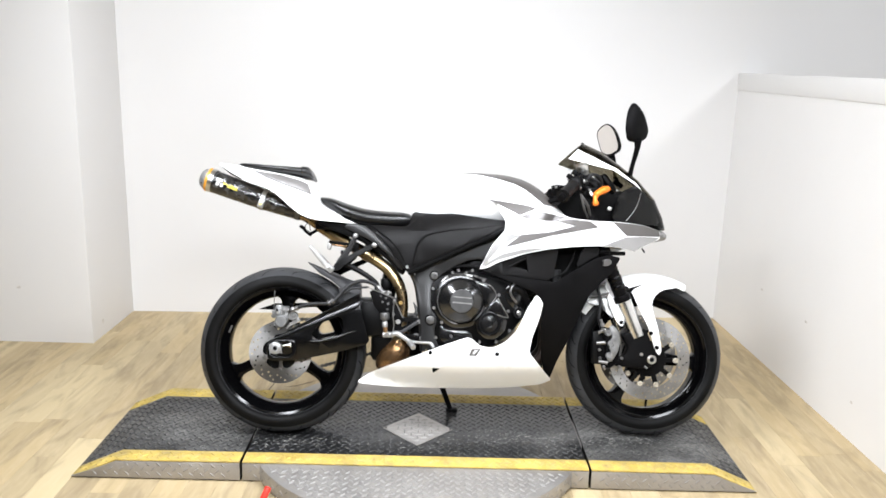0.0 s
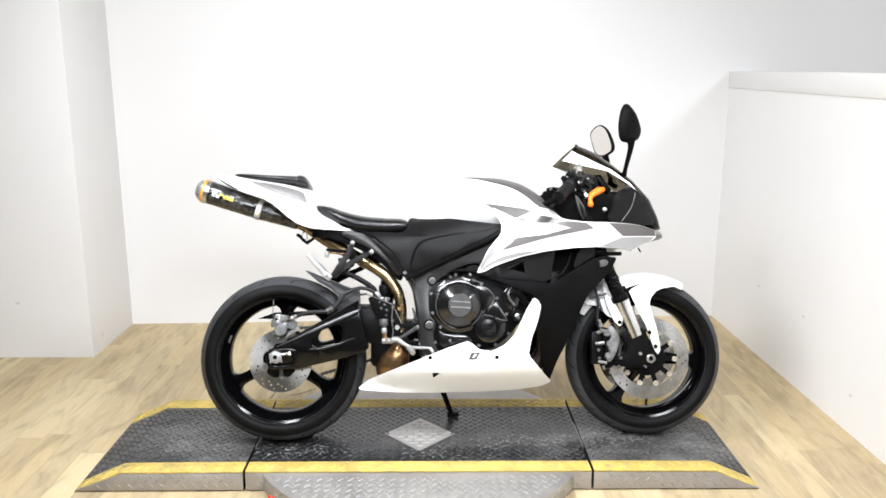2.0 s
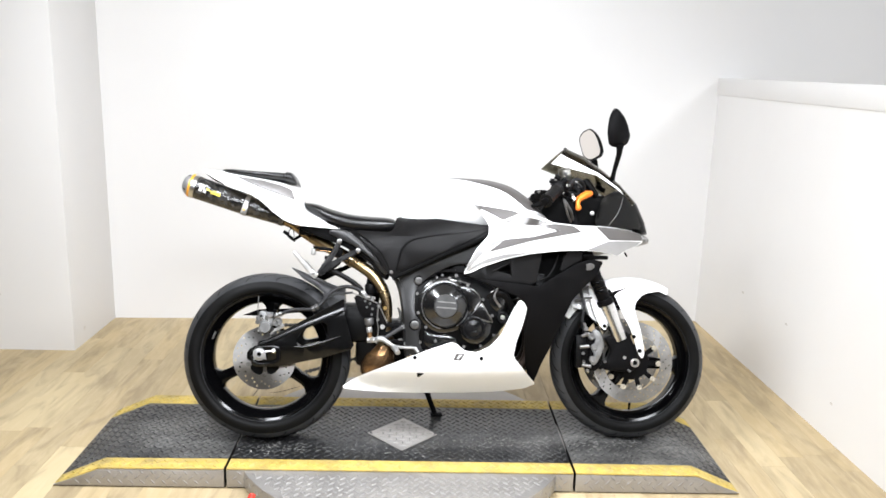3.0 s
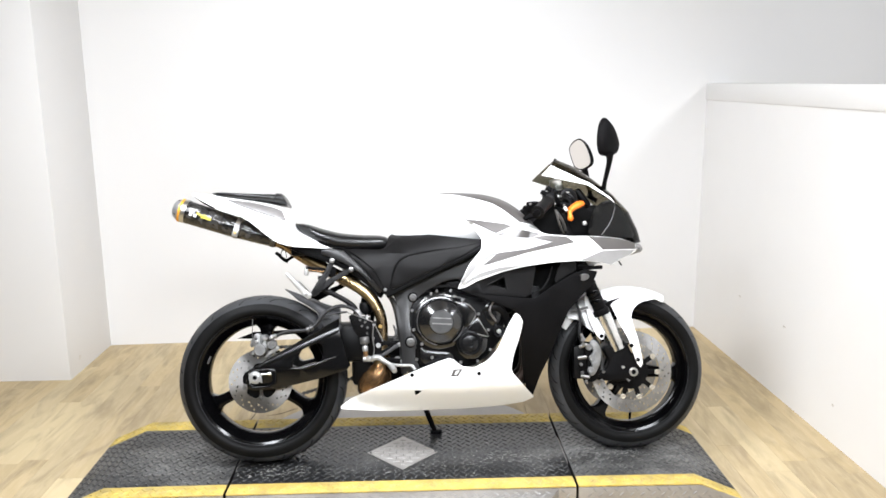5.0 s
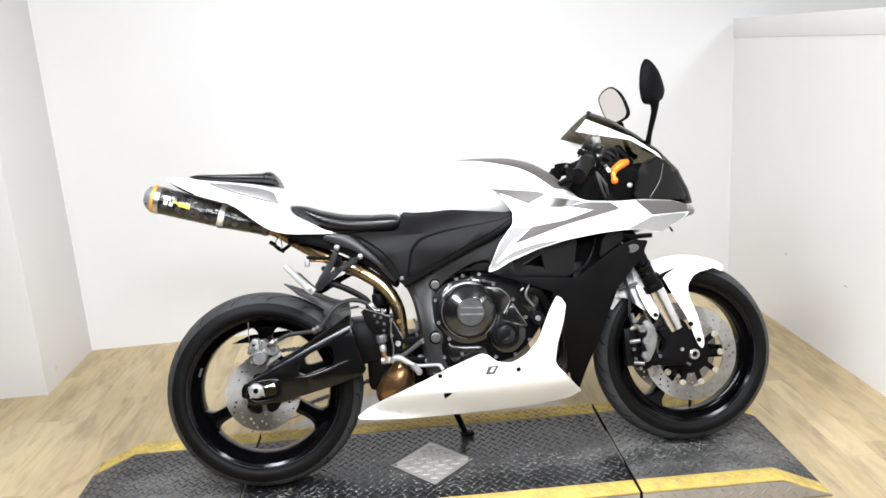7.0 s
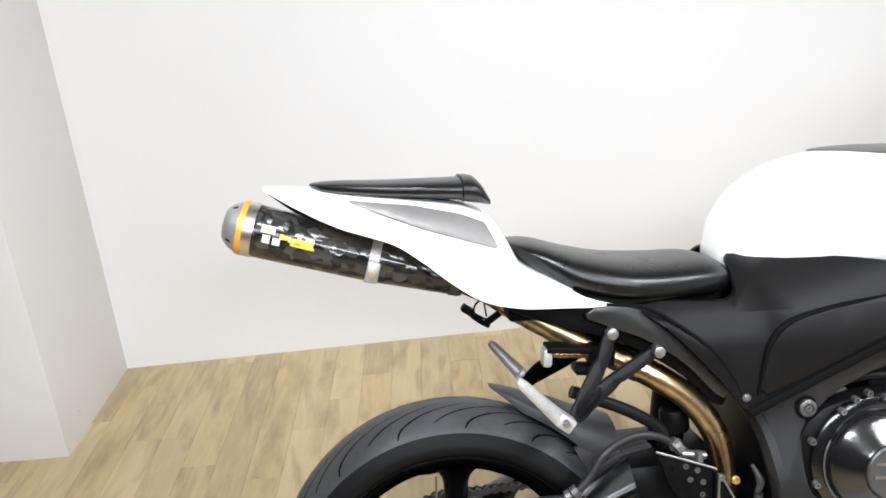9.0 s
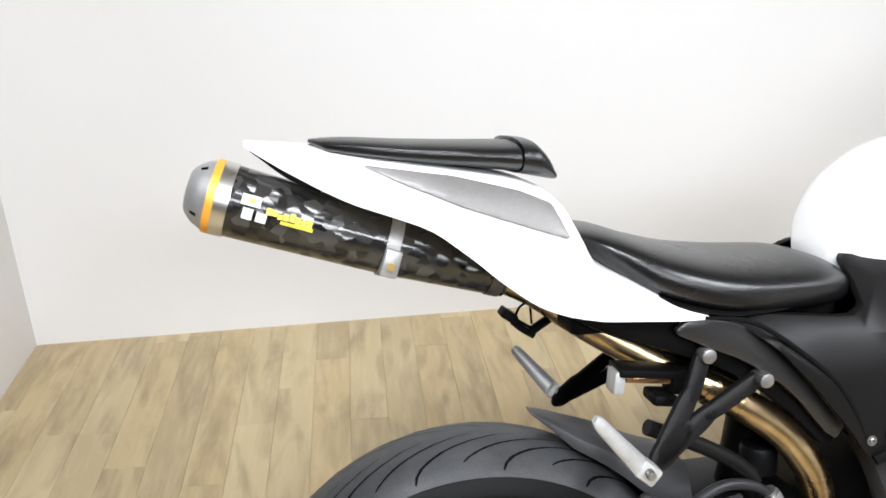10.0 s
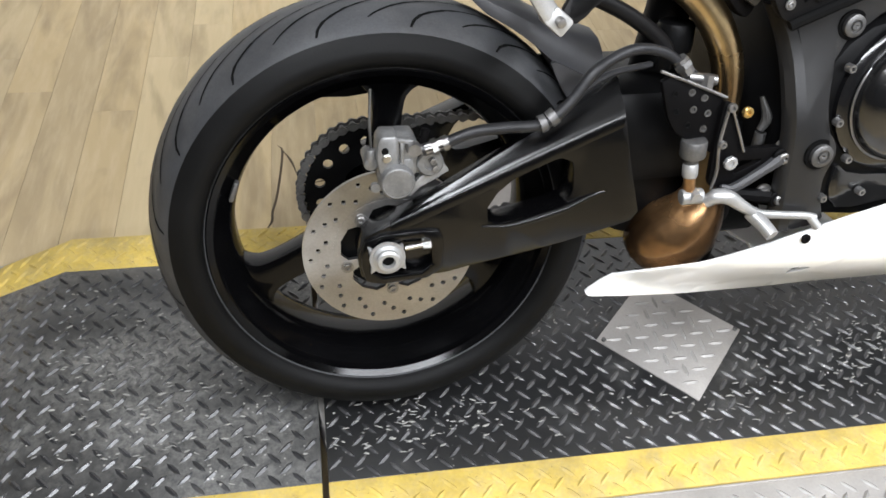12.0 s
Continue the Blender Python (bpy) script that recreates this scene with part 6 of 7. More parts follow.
def bubble(i0, i1, s0, s1, inset=0.0, cols=14, fine=4):
    rows = []
    n = (i1 - i0) * fine
    for k in range(n + 1):
        u = i0 + (i1 - i0) * k / n
        j = min(len(MIDL) - 2, int(u))
        f = u - j
        mx, mz = (MIDL[j][q] * (1 - f) + MIDL[j + 1][q] * f for q in (0, 1))
        ex, ey, ez = (EDGE[j][q] * (1 - f) + EDGE[j + 1][q] * f for q in (0, 1, 2))
        row = []
        for c in range(cols + 1):
            t0, t1 = (q(u) if callable(q) else q for q in (s0, s1))
            s = t0 + (t1 - t0) * c / cols
            a = abs(s)
            bulge = 1 - (1 - a**2.2)
            y = math.copysign(ey * math.sin(min(1, a) * math.pi / 2) ** 0.9, s) if a else 0.0
            k2 = 1 - math.cos(a * math.pi / 2)
            row.append((mx + (ex - mx) * k2 - inset, y * (1 - inset), mz + (ez - mz) * k2 - inset))
        rows.append(row)
    bm = rings(rows, closed=False)
    bmesh.ops.solidify(bm, geom=bm.faces[:], thickness=0.003)
    return bm


ws = part("windscreen", bubble(0, 4, -0.93, 0.93), SMOKE, bike, "smoked bubble windscreen with white side bands")
part("screen_band", bubble(0, 4, -1.0, lambda u: -table(u, [(0, 0.66), (1, 0.76), (2, 0.85), (3, 0.90), (4, 0.92)]), -0.001, 6), WHITE, ws, "white painted side band")
part("screen_band", bubble(0, 4, lambda u: table(u, [(0, 0.66), (1, 0.76), (2, 0.85), (3, 0.90), (4, 0.92)]), 1.0, -0.001, 6), WHITE, ws, "white painted side band")

part("screen_front", bubble(4, 6, -1.0, 1.0), CHEEK, ws, "gloss black lower nose")
part("screen_lip", tube([(1.118, 0.0, 1.101), (1.110, -0.055, 1.090), (1.082, -0.098, 1.060)], 0.004, 8), SIDEB, ws)
side_in = [(1.195, 0.802), (1.205, 0.850), (1.228, 0.905), (1.290, 0.935), (1.330, 0.905), (1.372, 0.850), (1.400, 0.790), (1.330, 0.790), (1.256, 0.796)]
cheek = part("nose_cheek", sheet(side_in, lambda x, z: -table(x, [(1.19, 0.160), (1.28, 0.134), (1.34, 0.110), (1.37, 0.096), (1.41, 0.068)]) - 0.001, 0.004, 0.03, bev=0.001), CHEEK, bike, "gloss black nose cheek")
part("cheek_far", flip(sheet(side_in, lambda x, z: -table(x, [(1.19, 0.160), (1.28, 0.134), (1.34, 0.110), (1.37, 0.096), (1.41, 0.068)]) - 0.001, 0.004, 0.05)), COVER, cheek)
part("cheek_line", tube([(x, -table(x, [(1.19, 0.160), (1.28, 0.134), (1.34, 0.110)]) - 0.003, z) for x, z in ((1.252, 0.800), (1.292, 0.850), (1.312, 0.905))], 0.0012, 6), GREY, cheek)

# mirrors
leaf = [(-0.012, 0.070), (0.030, 0.045), (0.060, 0.008), (0.086, -0.042), (0.076, -0.060), (0.030, -0.070), (-0.006, -0.067), (-0.046, -0.045), (-0.088, 0.030), (-0.080, 0.050), (-0.054, 0.064)]
leaf = chaikin(leaf, 2, 0.2)


near_leaf = chaikin([(-0.020, 0.076), (0.022, 0.052), (0.050, 0.022), (0.078, -0.025), (0.068, -0.052), (0.020, -0.070), (-0.040, -0.068), (-0.056, -0.019), (-0.048, 0.042)], 2, 0.2)


def mirror(s, leaf, hx, hy, hz, turn, base, label):
    """turn: how far the glass is turned in towards the rider, in degrees."""
    cs, sn = math.cos(radians(turn)), math.sin(radians(turn))
    nrm = Vector((-cs, -sn * s, 0.08)).normalized()
    u = Vector((sn, -cs * s, 0)).normalized()
    v = nrm.cross(u).normalized()
    if v.z < 0:
        v = -v
    c = Vector((hx, s * hy, hz))

    def ring_at(scale, depth):
        return [c + u * p[0] * scale + v * p[1] * scale - nrm * depth for p in leaf]
    head = rings([ring_at(0.93, 0.003), ring_at(0.99, 0.0), ring_at(1.0, 0.006), ring_at(0.94, 0.014), ring_at(0.78, 0.024), ring_at(0.45, 0.030)])
    ob = part("mirror", head, SIDEB, bike, label)
    part("mirror_glass", rings([ring_at(0.91, -0.0006), ring_at(0.91, 0.004)]), MIRROR, ob, "silvered mirror glass tinted for a tan reflection")
    b = Vector(base)
    low = c - v * 0.060 - nrm * 0.022
    part("stem", tube([low, low.lerp(b, 0.25) + Vector((0.004, 0, 0)), low.lerp(b, 0.7), b], [0.015, 0.010, 0.008, 0.011], 10), SIDEB, ob, "black mirror stem")
    part("stem_foot", tube([b + Vector((-0.014, 0, 0.006)), b + Vector((0.020, 0, -0.014))], 0.010, 10, 1), SIDEB, ob)
    return ob


mirror(-1, near_leaf, 1.276, 0.150, 1.158, 50, (1.279, -0.085, 0.962), "black rear-view mirror, its shell towards the room")
mirror(1, leaf, 1.268, 0.195, 1.150, 20, (1.279, 0.085, 0.962), "black rear-view mirror with its pale glass showing")

# cockpit
part("steering_head", join(block(1.06, 1.17, -0.115, 0.115, 0.845, 0.875, 0.012), block(1.08, 1.20, -0.09, 0.09, 0.74, 0.85, 0.02), rod((1.118, -0.1, 0.80), (1.105, -0.1, 0.892), 0.027, 20, 0.004), rod((1.118, 0.1, 0.80), (1.105, 0.1, 0.892), 0.027, 20, 0.004)), DARK, bike, "black top yoke and fork caps")
part("instrument_panel", join(moved(block(-0.012, 0.012, -0.085, 0.085, -0.040, 0.040, 0.010), pose(1.205, 0, 0.945, 0, -35, 0)), block(1.20, 1.28, -0.05, 0.05, 0.86, 0.92, 0.01)), DARK, bike, "black instrument panel")
# Added black fillers: they close the see-through cockpit and supply its shade.
part("cockpit_shade", join(block(1.045, 1.20, -0.085, 0.085, 0.87, 0.945, 0.02), block(1.10, 1.18, -0.12, 0.12, 0.90, 0.935, 0.015)), RUBBER_SHADE, bike, "black blocks standing in for shade and clutter under the screen")
part("cockpit_filler", sheet([(0.98, 0.82), (1.02, 0.872), (1.06, 0.905), (1.14, 0.915), (1.22, 0.895), (1.30, 0.84), (1.30, 0.79), (1.10, 0.79)], lambda x, z: -0.118, 0.236, 0), RUBBER_SHADE, bike, "black filler that darkens the open cockpit")
for s in (-1, 1):
    g0, g1 = Vector((0.986, s * 0.308, 0.874)), Vector((1.054, s * 0.195, 0.930))
    bar = part("handlebar", join(tube([g1, g1.lerp(Vector((1.112, s * 0.11, 0.912)), 1.0)], 0.011, 12, 1), rod((1.112, s * 0.1, 0.885), (1.108, s * 0.1, 0.925), 0.033, 20, 0.004)), DARK, bike, "black clip-on handlebar")
    d = (g1 - g0).normalized()
    grip = [g0 + d * 0.005 * k for k in range(26)]
    part("grip", tube(grip, [0.0200 + (0.0012 if k % 2 else 0) + (0.004 if k in (0, 25) else 0) for k in range(26)], 16, 1), SATIN, bar, "black rubber grip")
    part("bar_end", rod(g0 - d * 0.022, g0 + d * 0.002, 0.013, 16, 0.003), SIDEB, bar, "black bar end weight")
    part("switch_box", moved(block(-0.022, 0.022, -0.018, 0.018, -0.024, 0.020, 0.006), Matrix.Translation(g0.lerp(g1, 1.12)) @ Matrix.Rotation(math.atan2(d.y, d.x), 4, "Z")), SIDEB, bar)
    if s < 0:
        lever_ob = part("brake_lever", join(tube([(1.176, -0.182, 0.914), (1.158, -0.192, 0.909), (1.138, -0.203, 0.899), (1.118, -0.214, 0.886)], [0.010, 0.0135, 0.0120, 0.0100], 12), tube([(1.126, -0.212, 0.890), (1.120, -0.216, 0.876), (1.121, -0.219, 0.862)], [0.009, 0.0075, 0.008], 10)), ORANGE, bar, "orange anodised brake lever")
        part("lever_tip", lathe([(0.0005, -0.009), (0.006, -0.008), (0.0105, -0.003), (0.0105, 0.003), (0.006, 0.008), (0.0005, 0.009)], 1.121, 0.859, 14, -0.219), ORANGE, lever_ob)
        part("lever_pivot", block(1.100, 1.140, -0.19, -0.16, 0.895, 0.915, 0.004), SIDEB, bar)
        part("bolt", lathe([(0.0075, 0), (0.0075, -0.008), (0.0005, -0.009)], 1.188, 0.844, 12, -0.15), CHROME, bar)
        part("paper_tag", moved(block(-0.008, 0.008, -0.001, 0.001, -0.005, 0.005), pose(1.106, -0.214, 0.893, 0, 60, 0)), WPRINT, bar, "small white tag")
        part("cable_clip", block(1.062, 1.074, -0.200, -0.190, 0.908, 0.918, 0.002), BOLT, bar, "small bright cable clip")
        part("clutch_cable", join(tube([(1.03, -0.12, 0.90), (1.06, -0.11, 0.95), (1.11, -0.10, 0.965), (1.16, -0.10, 0.945), (1.19, -0.10, 0.89)], 0.0045, 8), tube([(1.02, -0.10, 0.89), (1.05, -0.09, 0.93), (1.10, -0.08, 0.945), (1.15, -0.08, 0.93)], 0.004, 8)), HOSE, bar, "black cables behind the grip")
        part("fluid_reservoir", join(rod((1.090, -0.150, 0.965), (1.085, -0.150, 1.000), 0.022, 18, 0.004)), RESV, bar, "translucent brake fluid reservoir")
        part("reservoir_cap", rod((1.085, -0.150, 1.000), (1.083, -0.150, 1.008), 0.023, 18, 0.002), RESV, bar)
        part("brake_hose", join(tube([(1.10, -0.15, 0.93), (1.12, -0.16, 0.965), (1.16, -0.13, 0.955), (1.17, -0.10, 0.90), (1.16, -0.09, 0.82)], 0.006, 8), tube([(1.05, -0.17, 0.935), (1.08, -0.15, 0.955), (1.12, -0.12, 0.945), (1.15, -0.08, 0.88)], 0.005, 8)), HOSE, bar)
        for q in ((1.030, -0.205, 0.952), (1.052, -0.190, 0.968), (1.078, -0.178, 0.958)):
            part("switch", moved(block(-0.011, 0.011, -0.009, 0.009, -0.008, 0.008, 0.003), Matrix.Translation(q) @ Matrix.Rotation(0.5, 4, "Y")), SIDEB, bar)
        part("lever_guard", join(tube([(0.972, -0.190, 0.905), (0.988, -0.185, 0.918), (1.010, -0.180, 0.914), (1.024, -0.180, 0.898)], 0.0055, 8), tube([(0.962, -0.150, 0.862), (0.990, -0.160, 0.874), (1.020, -0.165, 0.880)], [0.008, 0.011, 0.012], 8)), SIDEB, bar, "black lever bracket")
        for q in ((0.980, -0.193, 0.914), (1.062, -0.195, 0.950), (1.092, -0.180, 0.940), (1.098, -0.205, 0.905), (1.080, -0.165, 0.975)):
            part("fitting", rod((q[0], q[1], q[2]), (q[0] + 0.006, q[1] - 0.006, q[2] + 0.002), 0.0042, 8, 0.001), BOLT, bar)
        part("cable_loom", join(*[tube([(1.035 + 0.012 * k, -0.150 - 0.008 * k, 0.945 + 0.004 * k), (1.065 + 0.010 * k, -0.140, 0.985 - 0.009 * k), (1.110 + 0.008 * k, -0.125, 0.975 - 0.012 * k), (1.150, -0.115, 0.930 - 0.014 * k)], 0.0034, 7) for k in range(5)]), HOSE, bar, "bundle of black cables")
        part("throttle_cable", join(tube([(1.075, -0.20, 0.885), (1.10, -0.19, 0.85), (1.12, -0.14, 0.82)], 0.005, 8), tube([(1.07, -0.21, 0.89), (1.085, -0.20, 0.84), (1.11, -0.15, 0.81)], 0.004, 8)), CAST, bar)
    else:
        part("clutch_lever", tube([(1.150, 0.19, 0.905), (1.12, 0.24, 0.895), (1.08, 0.31, 0.885)], [0.011, 0.009, 0.008], 10), SIDEB, bar)
# ---------------- front end ----------------
for s in (-1, 1):
    fork = part("fork_leg", rod((1.115, s * 0.1, 0.858), (1.258, s * 0.1, 0.508), 0.0245, 20, 0.003), SIDEB, bike, "black fork leg with a bright slider")
    part("slider", rod((1.256, s * 0.1, 0.513), (1.312, s * 0.1, 0.378), 0.0295, 32), POLISH, fork, "bright fork slider")
    part("seal_ring", rod((1.222, s * 0.1, 0.596), (1.228, s * 0.1, 0.582), 0.0268, 20, 0.002), GLOSS, fork)
    part("seal_ring", rod((1.235, s * 0.1, 0.565), (1.240, s * 0.1, 0.552), 0.0268, 20, 0.002), GLOSS, fork)
    part("seal_ring", rod((1.250, s * 0.1, 0.528), (1.259, s * 0.1, 0.506), 0.0310, 20, 0.003), SIDEB, fork)
    for k in range(4):
        p = Vector((1.190, s * 0.1, 0.674)).lerp(Vector((1.250, s * 0.1, 0.528)), k / 3)
        part("sleeve_ring", rod(p, p + Vector((0.0025, 0, -0.006)), 0.0258, 20, 0.001), GLOSS, fork)
    part("axle_pinch_gap", rod((1.335, s * 0.120, 0.270), (1.345, s * 0.124, 0.262), 0.004, 8), BOLT, fork)
    foot = sheet([(1.247, 0.389), (1.293, 0.395), (1.336, 0.418), (1.384, 0.304), (1.364, 0.266), (1.330, 0.262), (1.291, 0.262), (1.218, 0.270), (1.222, 0.290), (1.262, 0.310), (1.274, 0.340)], lambda x, z: -0.122, 0.040, 0, bev=0.008)
    part("fork_foot", foot if s < 0 else flip(foot), SIDEB, fork, "black cast fork foot")
    ends = join(lathe([(0.0165, 0), (0.0165, -0.005), (0.0135, -0.008), (0.0095, -0.008), (0.0085, 0.002), (0.0005, 0.002)], 1.361, 0.295, 24, -0.122), hexbolt(1.322, -0.122, 0.314, 0.0062, 0.006, False))
    part("axle_end", ends if s < 0 else flip(ends), CHROME, fork, "silver axle end")
    # Dark plug coloured as the shade in the front axle's bore.
    b = lathe([(0.0088, 0), (0.0088, -0.003), (0.0005, -0.003)], 1.361, 0.295, 16, -0.121)
    part("axle_hollow", b if s < 0 else flip(b), RUBBER_SHADE, fork, "dark disc for the shade in the hollow axle")
    body = join(sheet([(1.172, 0.408), (1.196, 0.412), (1.224, 0.392), (1.247, 0.352), (1.236, 0.284), (1.212, 0.262), (1.176, 0.262), (1.178, 0.290), (1.192, 0.330)], lambda x, z: -0.128, 0.036, 0, bev=0.009),
                block(1.160, 1.186, -0.122, -0.095, 0.300, 0.350, 0.005))
    cal = part("front_caliper", body if s < 0 else flip(body), SIDEB, bike, "black radial front brake caliper with a silver face")
    face = join(sheet([(1.196, 0.412), (1.212, 0.420), (1.232, 0.402), (1.242, 0.366), (1.234, 0.328), (1.212, 0.290), (1.198, 0.286), (1.192, 0.300), (1.206, 0.322), (1.196, 0.352), (1.212, 0.378)], lambda x, z: -0.137, 0.012, 0, bev=0.003, r=0.15), lathe([(0.010, 0.004), (0.010, -0.004), (0.0005, -0.005)], 1.222, 0.372, 12, -0.137), lathe([(0.010, 0.004), (0.010, -0.004), (0.0005, -0.005)], 1.218, 0.330, 12, -0.137))
    part("caliper_face", face if s < 0 else flip(face), CALI, cal, "silver caliper face")
    for x, z in ((1.176, 0.404), (1.240, 0.268), (1.182, 0.268), (1.247, 0.300), (1.165, 0.330), (1.168, 0.300)):
        b = hexbolt(x, -0.126, z, 0.0058, 0.007, False)
        part("bolt", b if s < 0 else flip(b), BOLT, cal)
    for x, z in ((1.196, 0.392), (1.206, 0.352), (1.200, 0.308)):
        b = lathe([(0.0125, 0.004), (0.0125, -0.006), (0.0100, -0.009), (0.0060, -0.009), (0.0050, -0.006), (0.0005, -0.006)], x, z, 18, -0.130)
        part("piston_cap", b if s < 0 else flip(b), CALI, cal, "round grey piston cap")
    for p, q in (((1.164, 0.392), (1.190, 0.402)), ((1.158, 0.352), (1.188, 0.356)), ((1.166, 0.286), (1.196, 0.282))):
        b = tube([(p[0], -0.116, p[1]), (q[0], -0.128, q[1])], 0.0068, 10, 1)
        part("bridge_pin", b if s < 0 else flip(b), BOLT, cal)
    b = join(lathe([(0.0085, 0.004), (0.0085, -0.006), (0.0005, -0.007)], 1.176, 0.420, 8, -0.122), tube([(1.176, -0.122, 0.420), (1.170, -0.120, 0.440)], 0.006, 8, 1))
    part("hose_union", b if s < 0 else flip(b), BOLT, cal, "small steel hose union")
    pads = block(1.142, 1.185, -0.115, -0.085, 0.275, 0.395, 0.006)
    part("pad_block", pads if s < 0 else flip(pads), DARK, cal)
    line = tube([(1.175, -0.118, 0.395), (1.165, -0.115, 0.44), (1.172, -0.105, 0.50), (1.165, -0.09, 0.56)], 0.005, 8)
    part("brake_hose", line if s < 0 else flip(line), HOSE, cal, "dark brake line")
    rotor(FX, FZ, s * 0.078 - 0.0025, 0.152, 0.108, 24, (0.118, 0.130, 0.142), front_wheel)
    star = []
    for k in range(10):
        a = radians(-3 + 36 * k)
        star += [(FX + r * math.cos(a + d), FZ + r * math.sin(a + d)) for r, d in ((0.060, -0.31), (0.064, -0.13), (0.103, -0.08), (0.103, 0.08), (0.064, 0.13))]
    part("carrier", sheet(star, lambda x, z: s * 0.078 - 0.0035, 0.007, 0, holes=[circle(FX, FZ, 0.03, 20)], rounds=0), SIDEB, front_wheel, "black star-shaped disc carrier")
    part("hub_flange", lathe([(0.066, -0.004), (0.068, 0.0), (0.066, 0.004), (0.03, 0.004), (0.03, -0.004)], FX, FZ, 32, s * 0.066, closed=True), DARK, front_wheel)
    for k in range(10):
        a = radians(-3 + 36 * k)
        bob = lathe([(0.0100, 0.004), (0.0100, -0.004), (0.0085, -0.0055), (0.0045, -0.0055), (0.004, -0.001), (0.0005, -0.001)], FX + 0.098 * math.cos(a), FZ + 0.098 * math.sin(a), 14, -0.078 - 0.0035)
        part("bobbin", bob if s < 0 else flip(bob), CUP, front_wheel)

# front mudguard
fen = []
for a in range(62, 147, 4):
    edge = 0.0 if 70 < a < 130 else (min(abs(a - 70), abs(a - 130)) / 18)
    fen.append([(FX + r * math.cos(radians(a)), y * (1 - 0.25 * edge), FZ + r * math.sin(radians(a))) for r, y in ((0.286, -0.072), (0.300, -0.066), (0.311, -0.050), (0.3165, -0.026), (0.318, 0), (0.3165, 0.026), (0.311, 0.050), (0.300, 0.066), (0.286, 0.072))])
bm = rings(fen, closed=False)
bmesh.ops.solidify(bm, geom=bm.faces[:], thickness=0.003)
fender = part("front_mudguard", bm, WHITE, bike, "white front mudguard")


def leg_y(x, z):
    return -table(z, [(0.30, 0.127), (0.42, 0.124), (0.50, 0.098), (0.56, 0.076), (0.60, 0.060)])


front_leg = [(1.272, 0.575), (1.335, 0.592), (1.430, 0.585), (1.478, 0.560), (1.405, 0.548), (1.372, 0.515), (1.366, 0.484), (1.386, 0.400), (1.398, 0.330), (1.388, 0.308), (1.372, 0.330), (1.352, 0.400), (1.310, 0.500), (1.296, 0.540)]
rear_leg = [(1.196, 0.576), (1.222, 0.590), (1.272, 0.578), (1.238, 0.520), (1.260, 0.435), (1.247, 0.412), (1.226, 0.436), (1.204, 0.500)]
rear_stay = [(1.120, 0.496), (1.150, 0.545), (1.198, 0.572), (1.206, 0.500), (1.226, 0.440), (1.204, 0.455), (1.176, 0.488)]
for s in (-1, 1):
    for pts in (front_leg, rear_leg):
        b = sheet(pts, leg_y, 0.004, 0.03, bev=0.0012)
        part("mudguard_leg", b if s < 0 else flip(b), WHITE, fender, "white mudguard side")
    b = sheet(rear_stay, lambda x, z: leg_y(x, z) + 0.010, 0.006, 0.03, bev=0.002)
    part("mudguard_stay", b if s < 0 else flip(b), SILVER, fender, "silver mudguard stay")
    for p, q in (((1.140, 0.520), (1.205, 0.535)), ((1.165, 0.548), (1.190, 0.470))):
        b = tube([(p[0], -0.090, p[1]), ((p[0] + q[0]) / 2, -0.094, (p[1] + q[1]) / 2), (q[0], -0.096, q[1])], 0.005, 8)
        part("stay_rib", b if s < 0 else flip(b), CAST, fender)
    for x, z in ((1.356, 0.392), (1.378, 0.340), (1.246, 0.430)):
        b = hexbolt(x, leg_y(x, z) - 0.001, z, 0.008, 0.004, False)
        part("screw", b if s < 0 else flip(b), SIDEB, fender)
part("slit", sheet([(1.272, 0.536), (1.290, 0.556), (1.352, 0.574), (1.306, 0.552), (1.284, 0.532)], lambda x, z: leg_y(x, z) - 0.001, 0.001, 0.03, rounds=0), RUBBER_SHADE, fender, "black slit")


# ---------------- floor boards ----------------
random.seed(7)


def board(width, length):
    bm = block(0.0003, width - 0.0003, 0.0003, length - 0.0003, -0.004, 0.0, 0.0004)
    for f in bm.faces:
        f.smooth = False
    me = bpy.data.meshes.new("plank")
    bm.to_mesh(me)
    bm.free()
    me.materials.append(OAK)
    return me


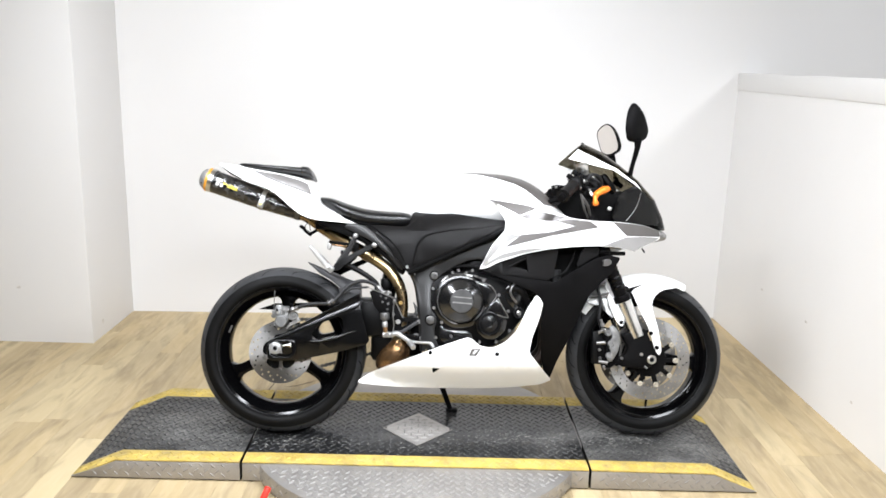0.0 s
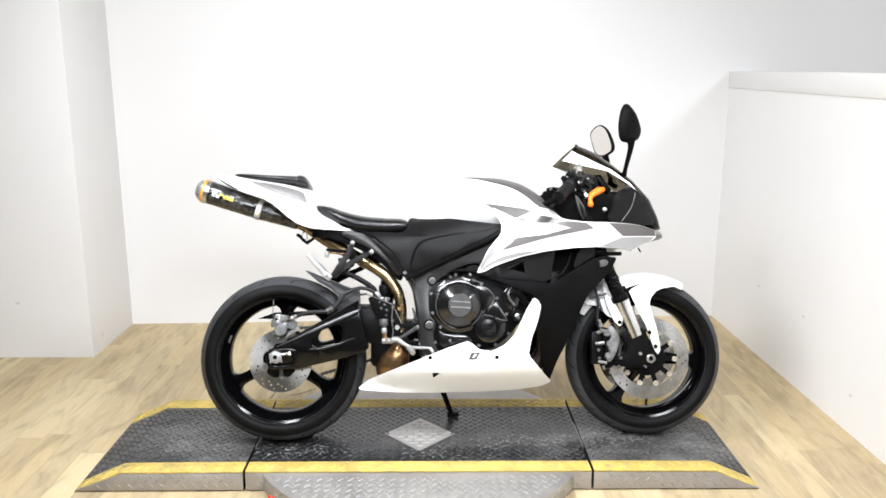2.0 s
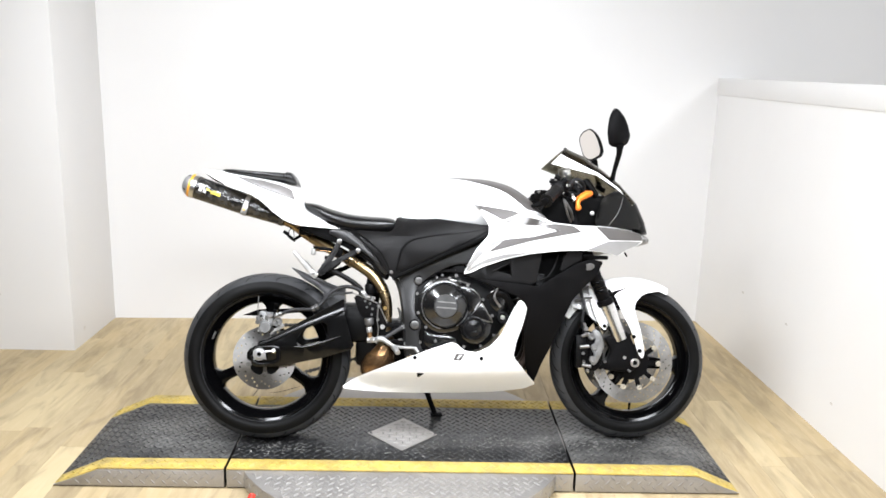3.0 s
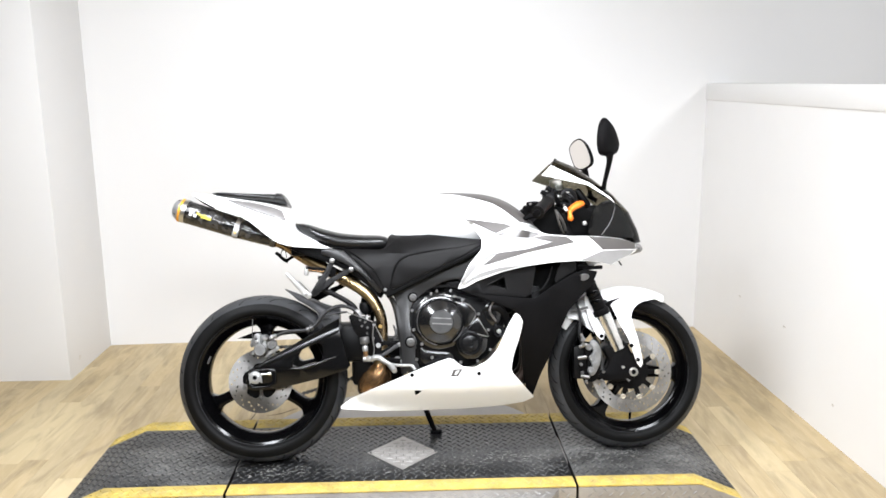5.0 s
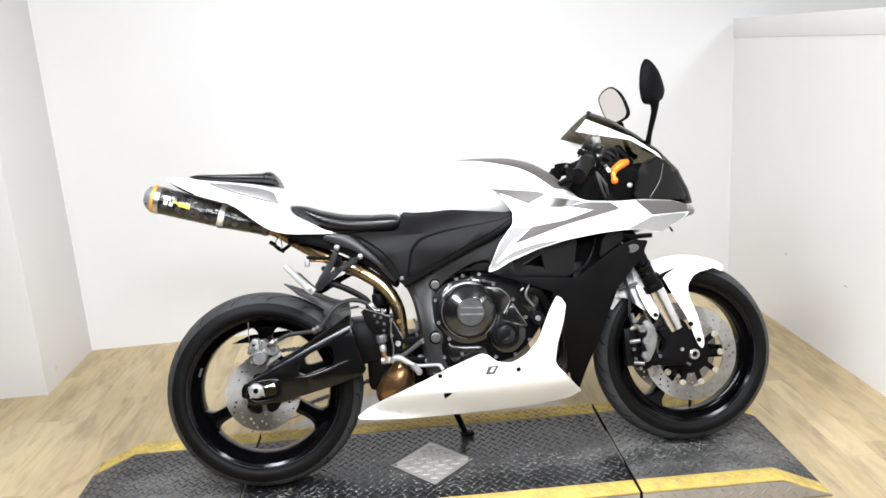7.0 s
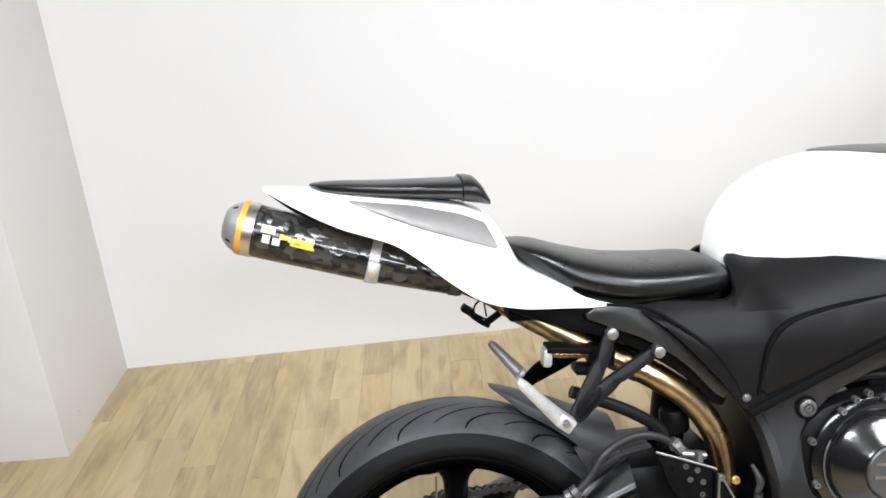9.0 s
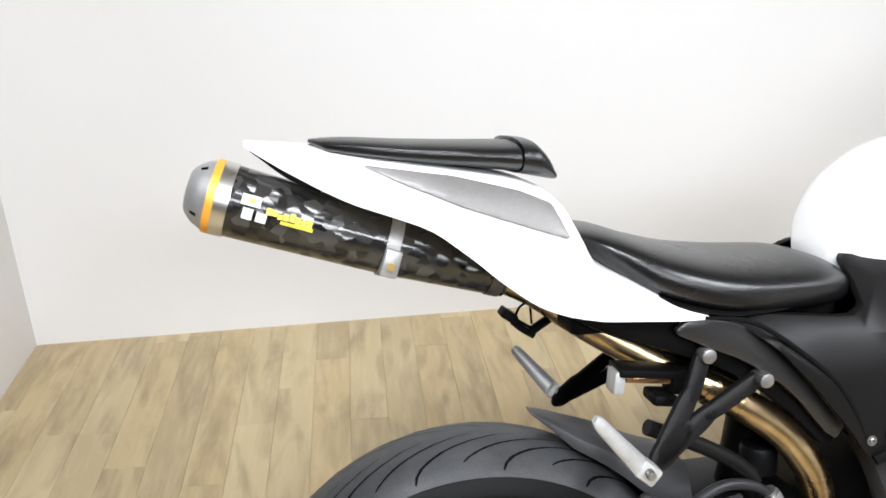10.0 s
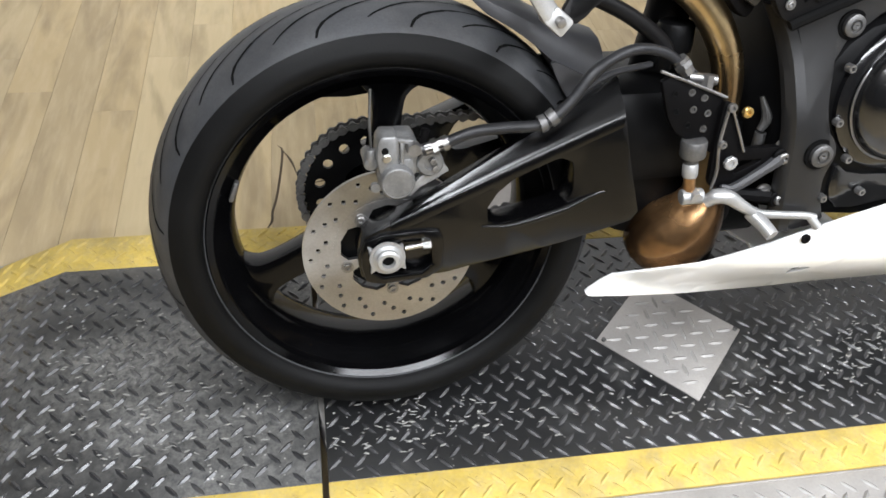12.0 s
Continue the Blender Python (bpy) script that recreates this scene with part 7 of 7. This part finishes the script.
BW = 0.102
lengths = [board(BW, s) for s in (1.22, 0.61, 0.92)]
spans = (1.22, 0.61, 0.92)
for i in range(46):
    x, y, k = -2.62 + i * BW, -1.15 - random.random() * 0.9, 0
    while y < 1.9:
        c = random.choice((0, 0, 2, 1)) if k else 0
        ob = new("plank", lengths[c])
        ob.parent = floor
        ob.location = (x, y, FLOOR)
        y += spans[c]
        k += 1

# tear in the vinyl behind the rear wheel
TEAR = material("torn_vinyl", (0.07, 0.05, 0.03), 0.9)
for way in ([(-0.668, 0.670), (-0.658, 0.643), (-0.670, 0.508), (-0.681, 0.447), (-0.683, 0.416), (-0.701, 0.381)], [(-0.660, 0.657), (-0.639, 0.611), (-0.625, 0.551)], [(-0.613, 0.530), (-0.560, 0.545), (-0.505, 0.590), (-0.477, 0.613)], [(0.640, -0.493), (0.655, -0.516), (0.689, -0.523), (0.720, -0.536), (0.729, -0.563)], [(0.409, -0.534), (0.446, -0.526), (0.493, -0.514), (0.532, -0.503), (0.562, -0.493)]):
    bm = tube([(x, y, FLOOR + 0.0006) for x, y in way], [0.0006] + [0.0028 if way[0][1] > 0 else 0.0011] * (len(way) - 2) + [0.0006], 6, 4)
    for v in bm.verts:
        v.co.z = FLOOR + 0.0006 + (v.co.z - FLOOR - 0.0006) * 0.3
    part("tear", bm, TEAR, floor, "dark tear in the vinyl")

# dirt trodden into the vinyl in front of the platform
DIRT = material("dried_dirt", (0.17, 0.13, 0.07), 0.9, vary=0.3, scale=60)
random.seed(21)
for x, y, r in ((0.838, -0.521, 0.010), (0.846, -0.560, 0.014), (0.868, -0.541, 0.009), (0.855, -0.548, 0.006), (0.832, -0.552, 0.006), (1.032, -0.600, 0.007), (0.880, -0.560, 0.004)):
    loop = [(x + 0.75 * r * math.cos(0.7 * k) * random.uniform(0.3, 1.1), y + 0.75 * r * math.sin(0.7 * k) * random.uniform(0.3, 1.1)) for k in range(9)]
    part("dirt_spot", slab(loop, FLOOR + 0.0002, FLOOR + 0.0014), DIRT, floor, "dried brown dirt")
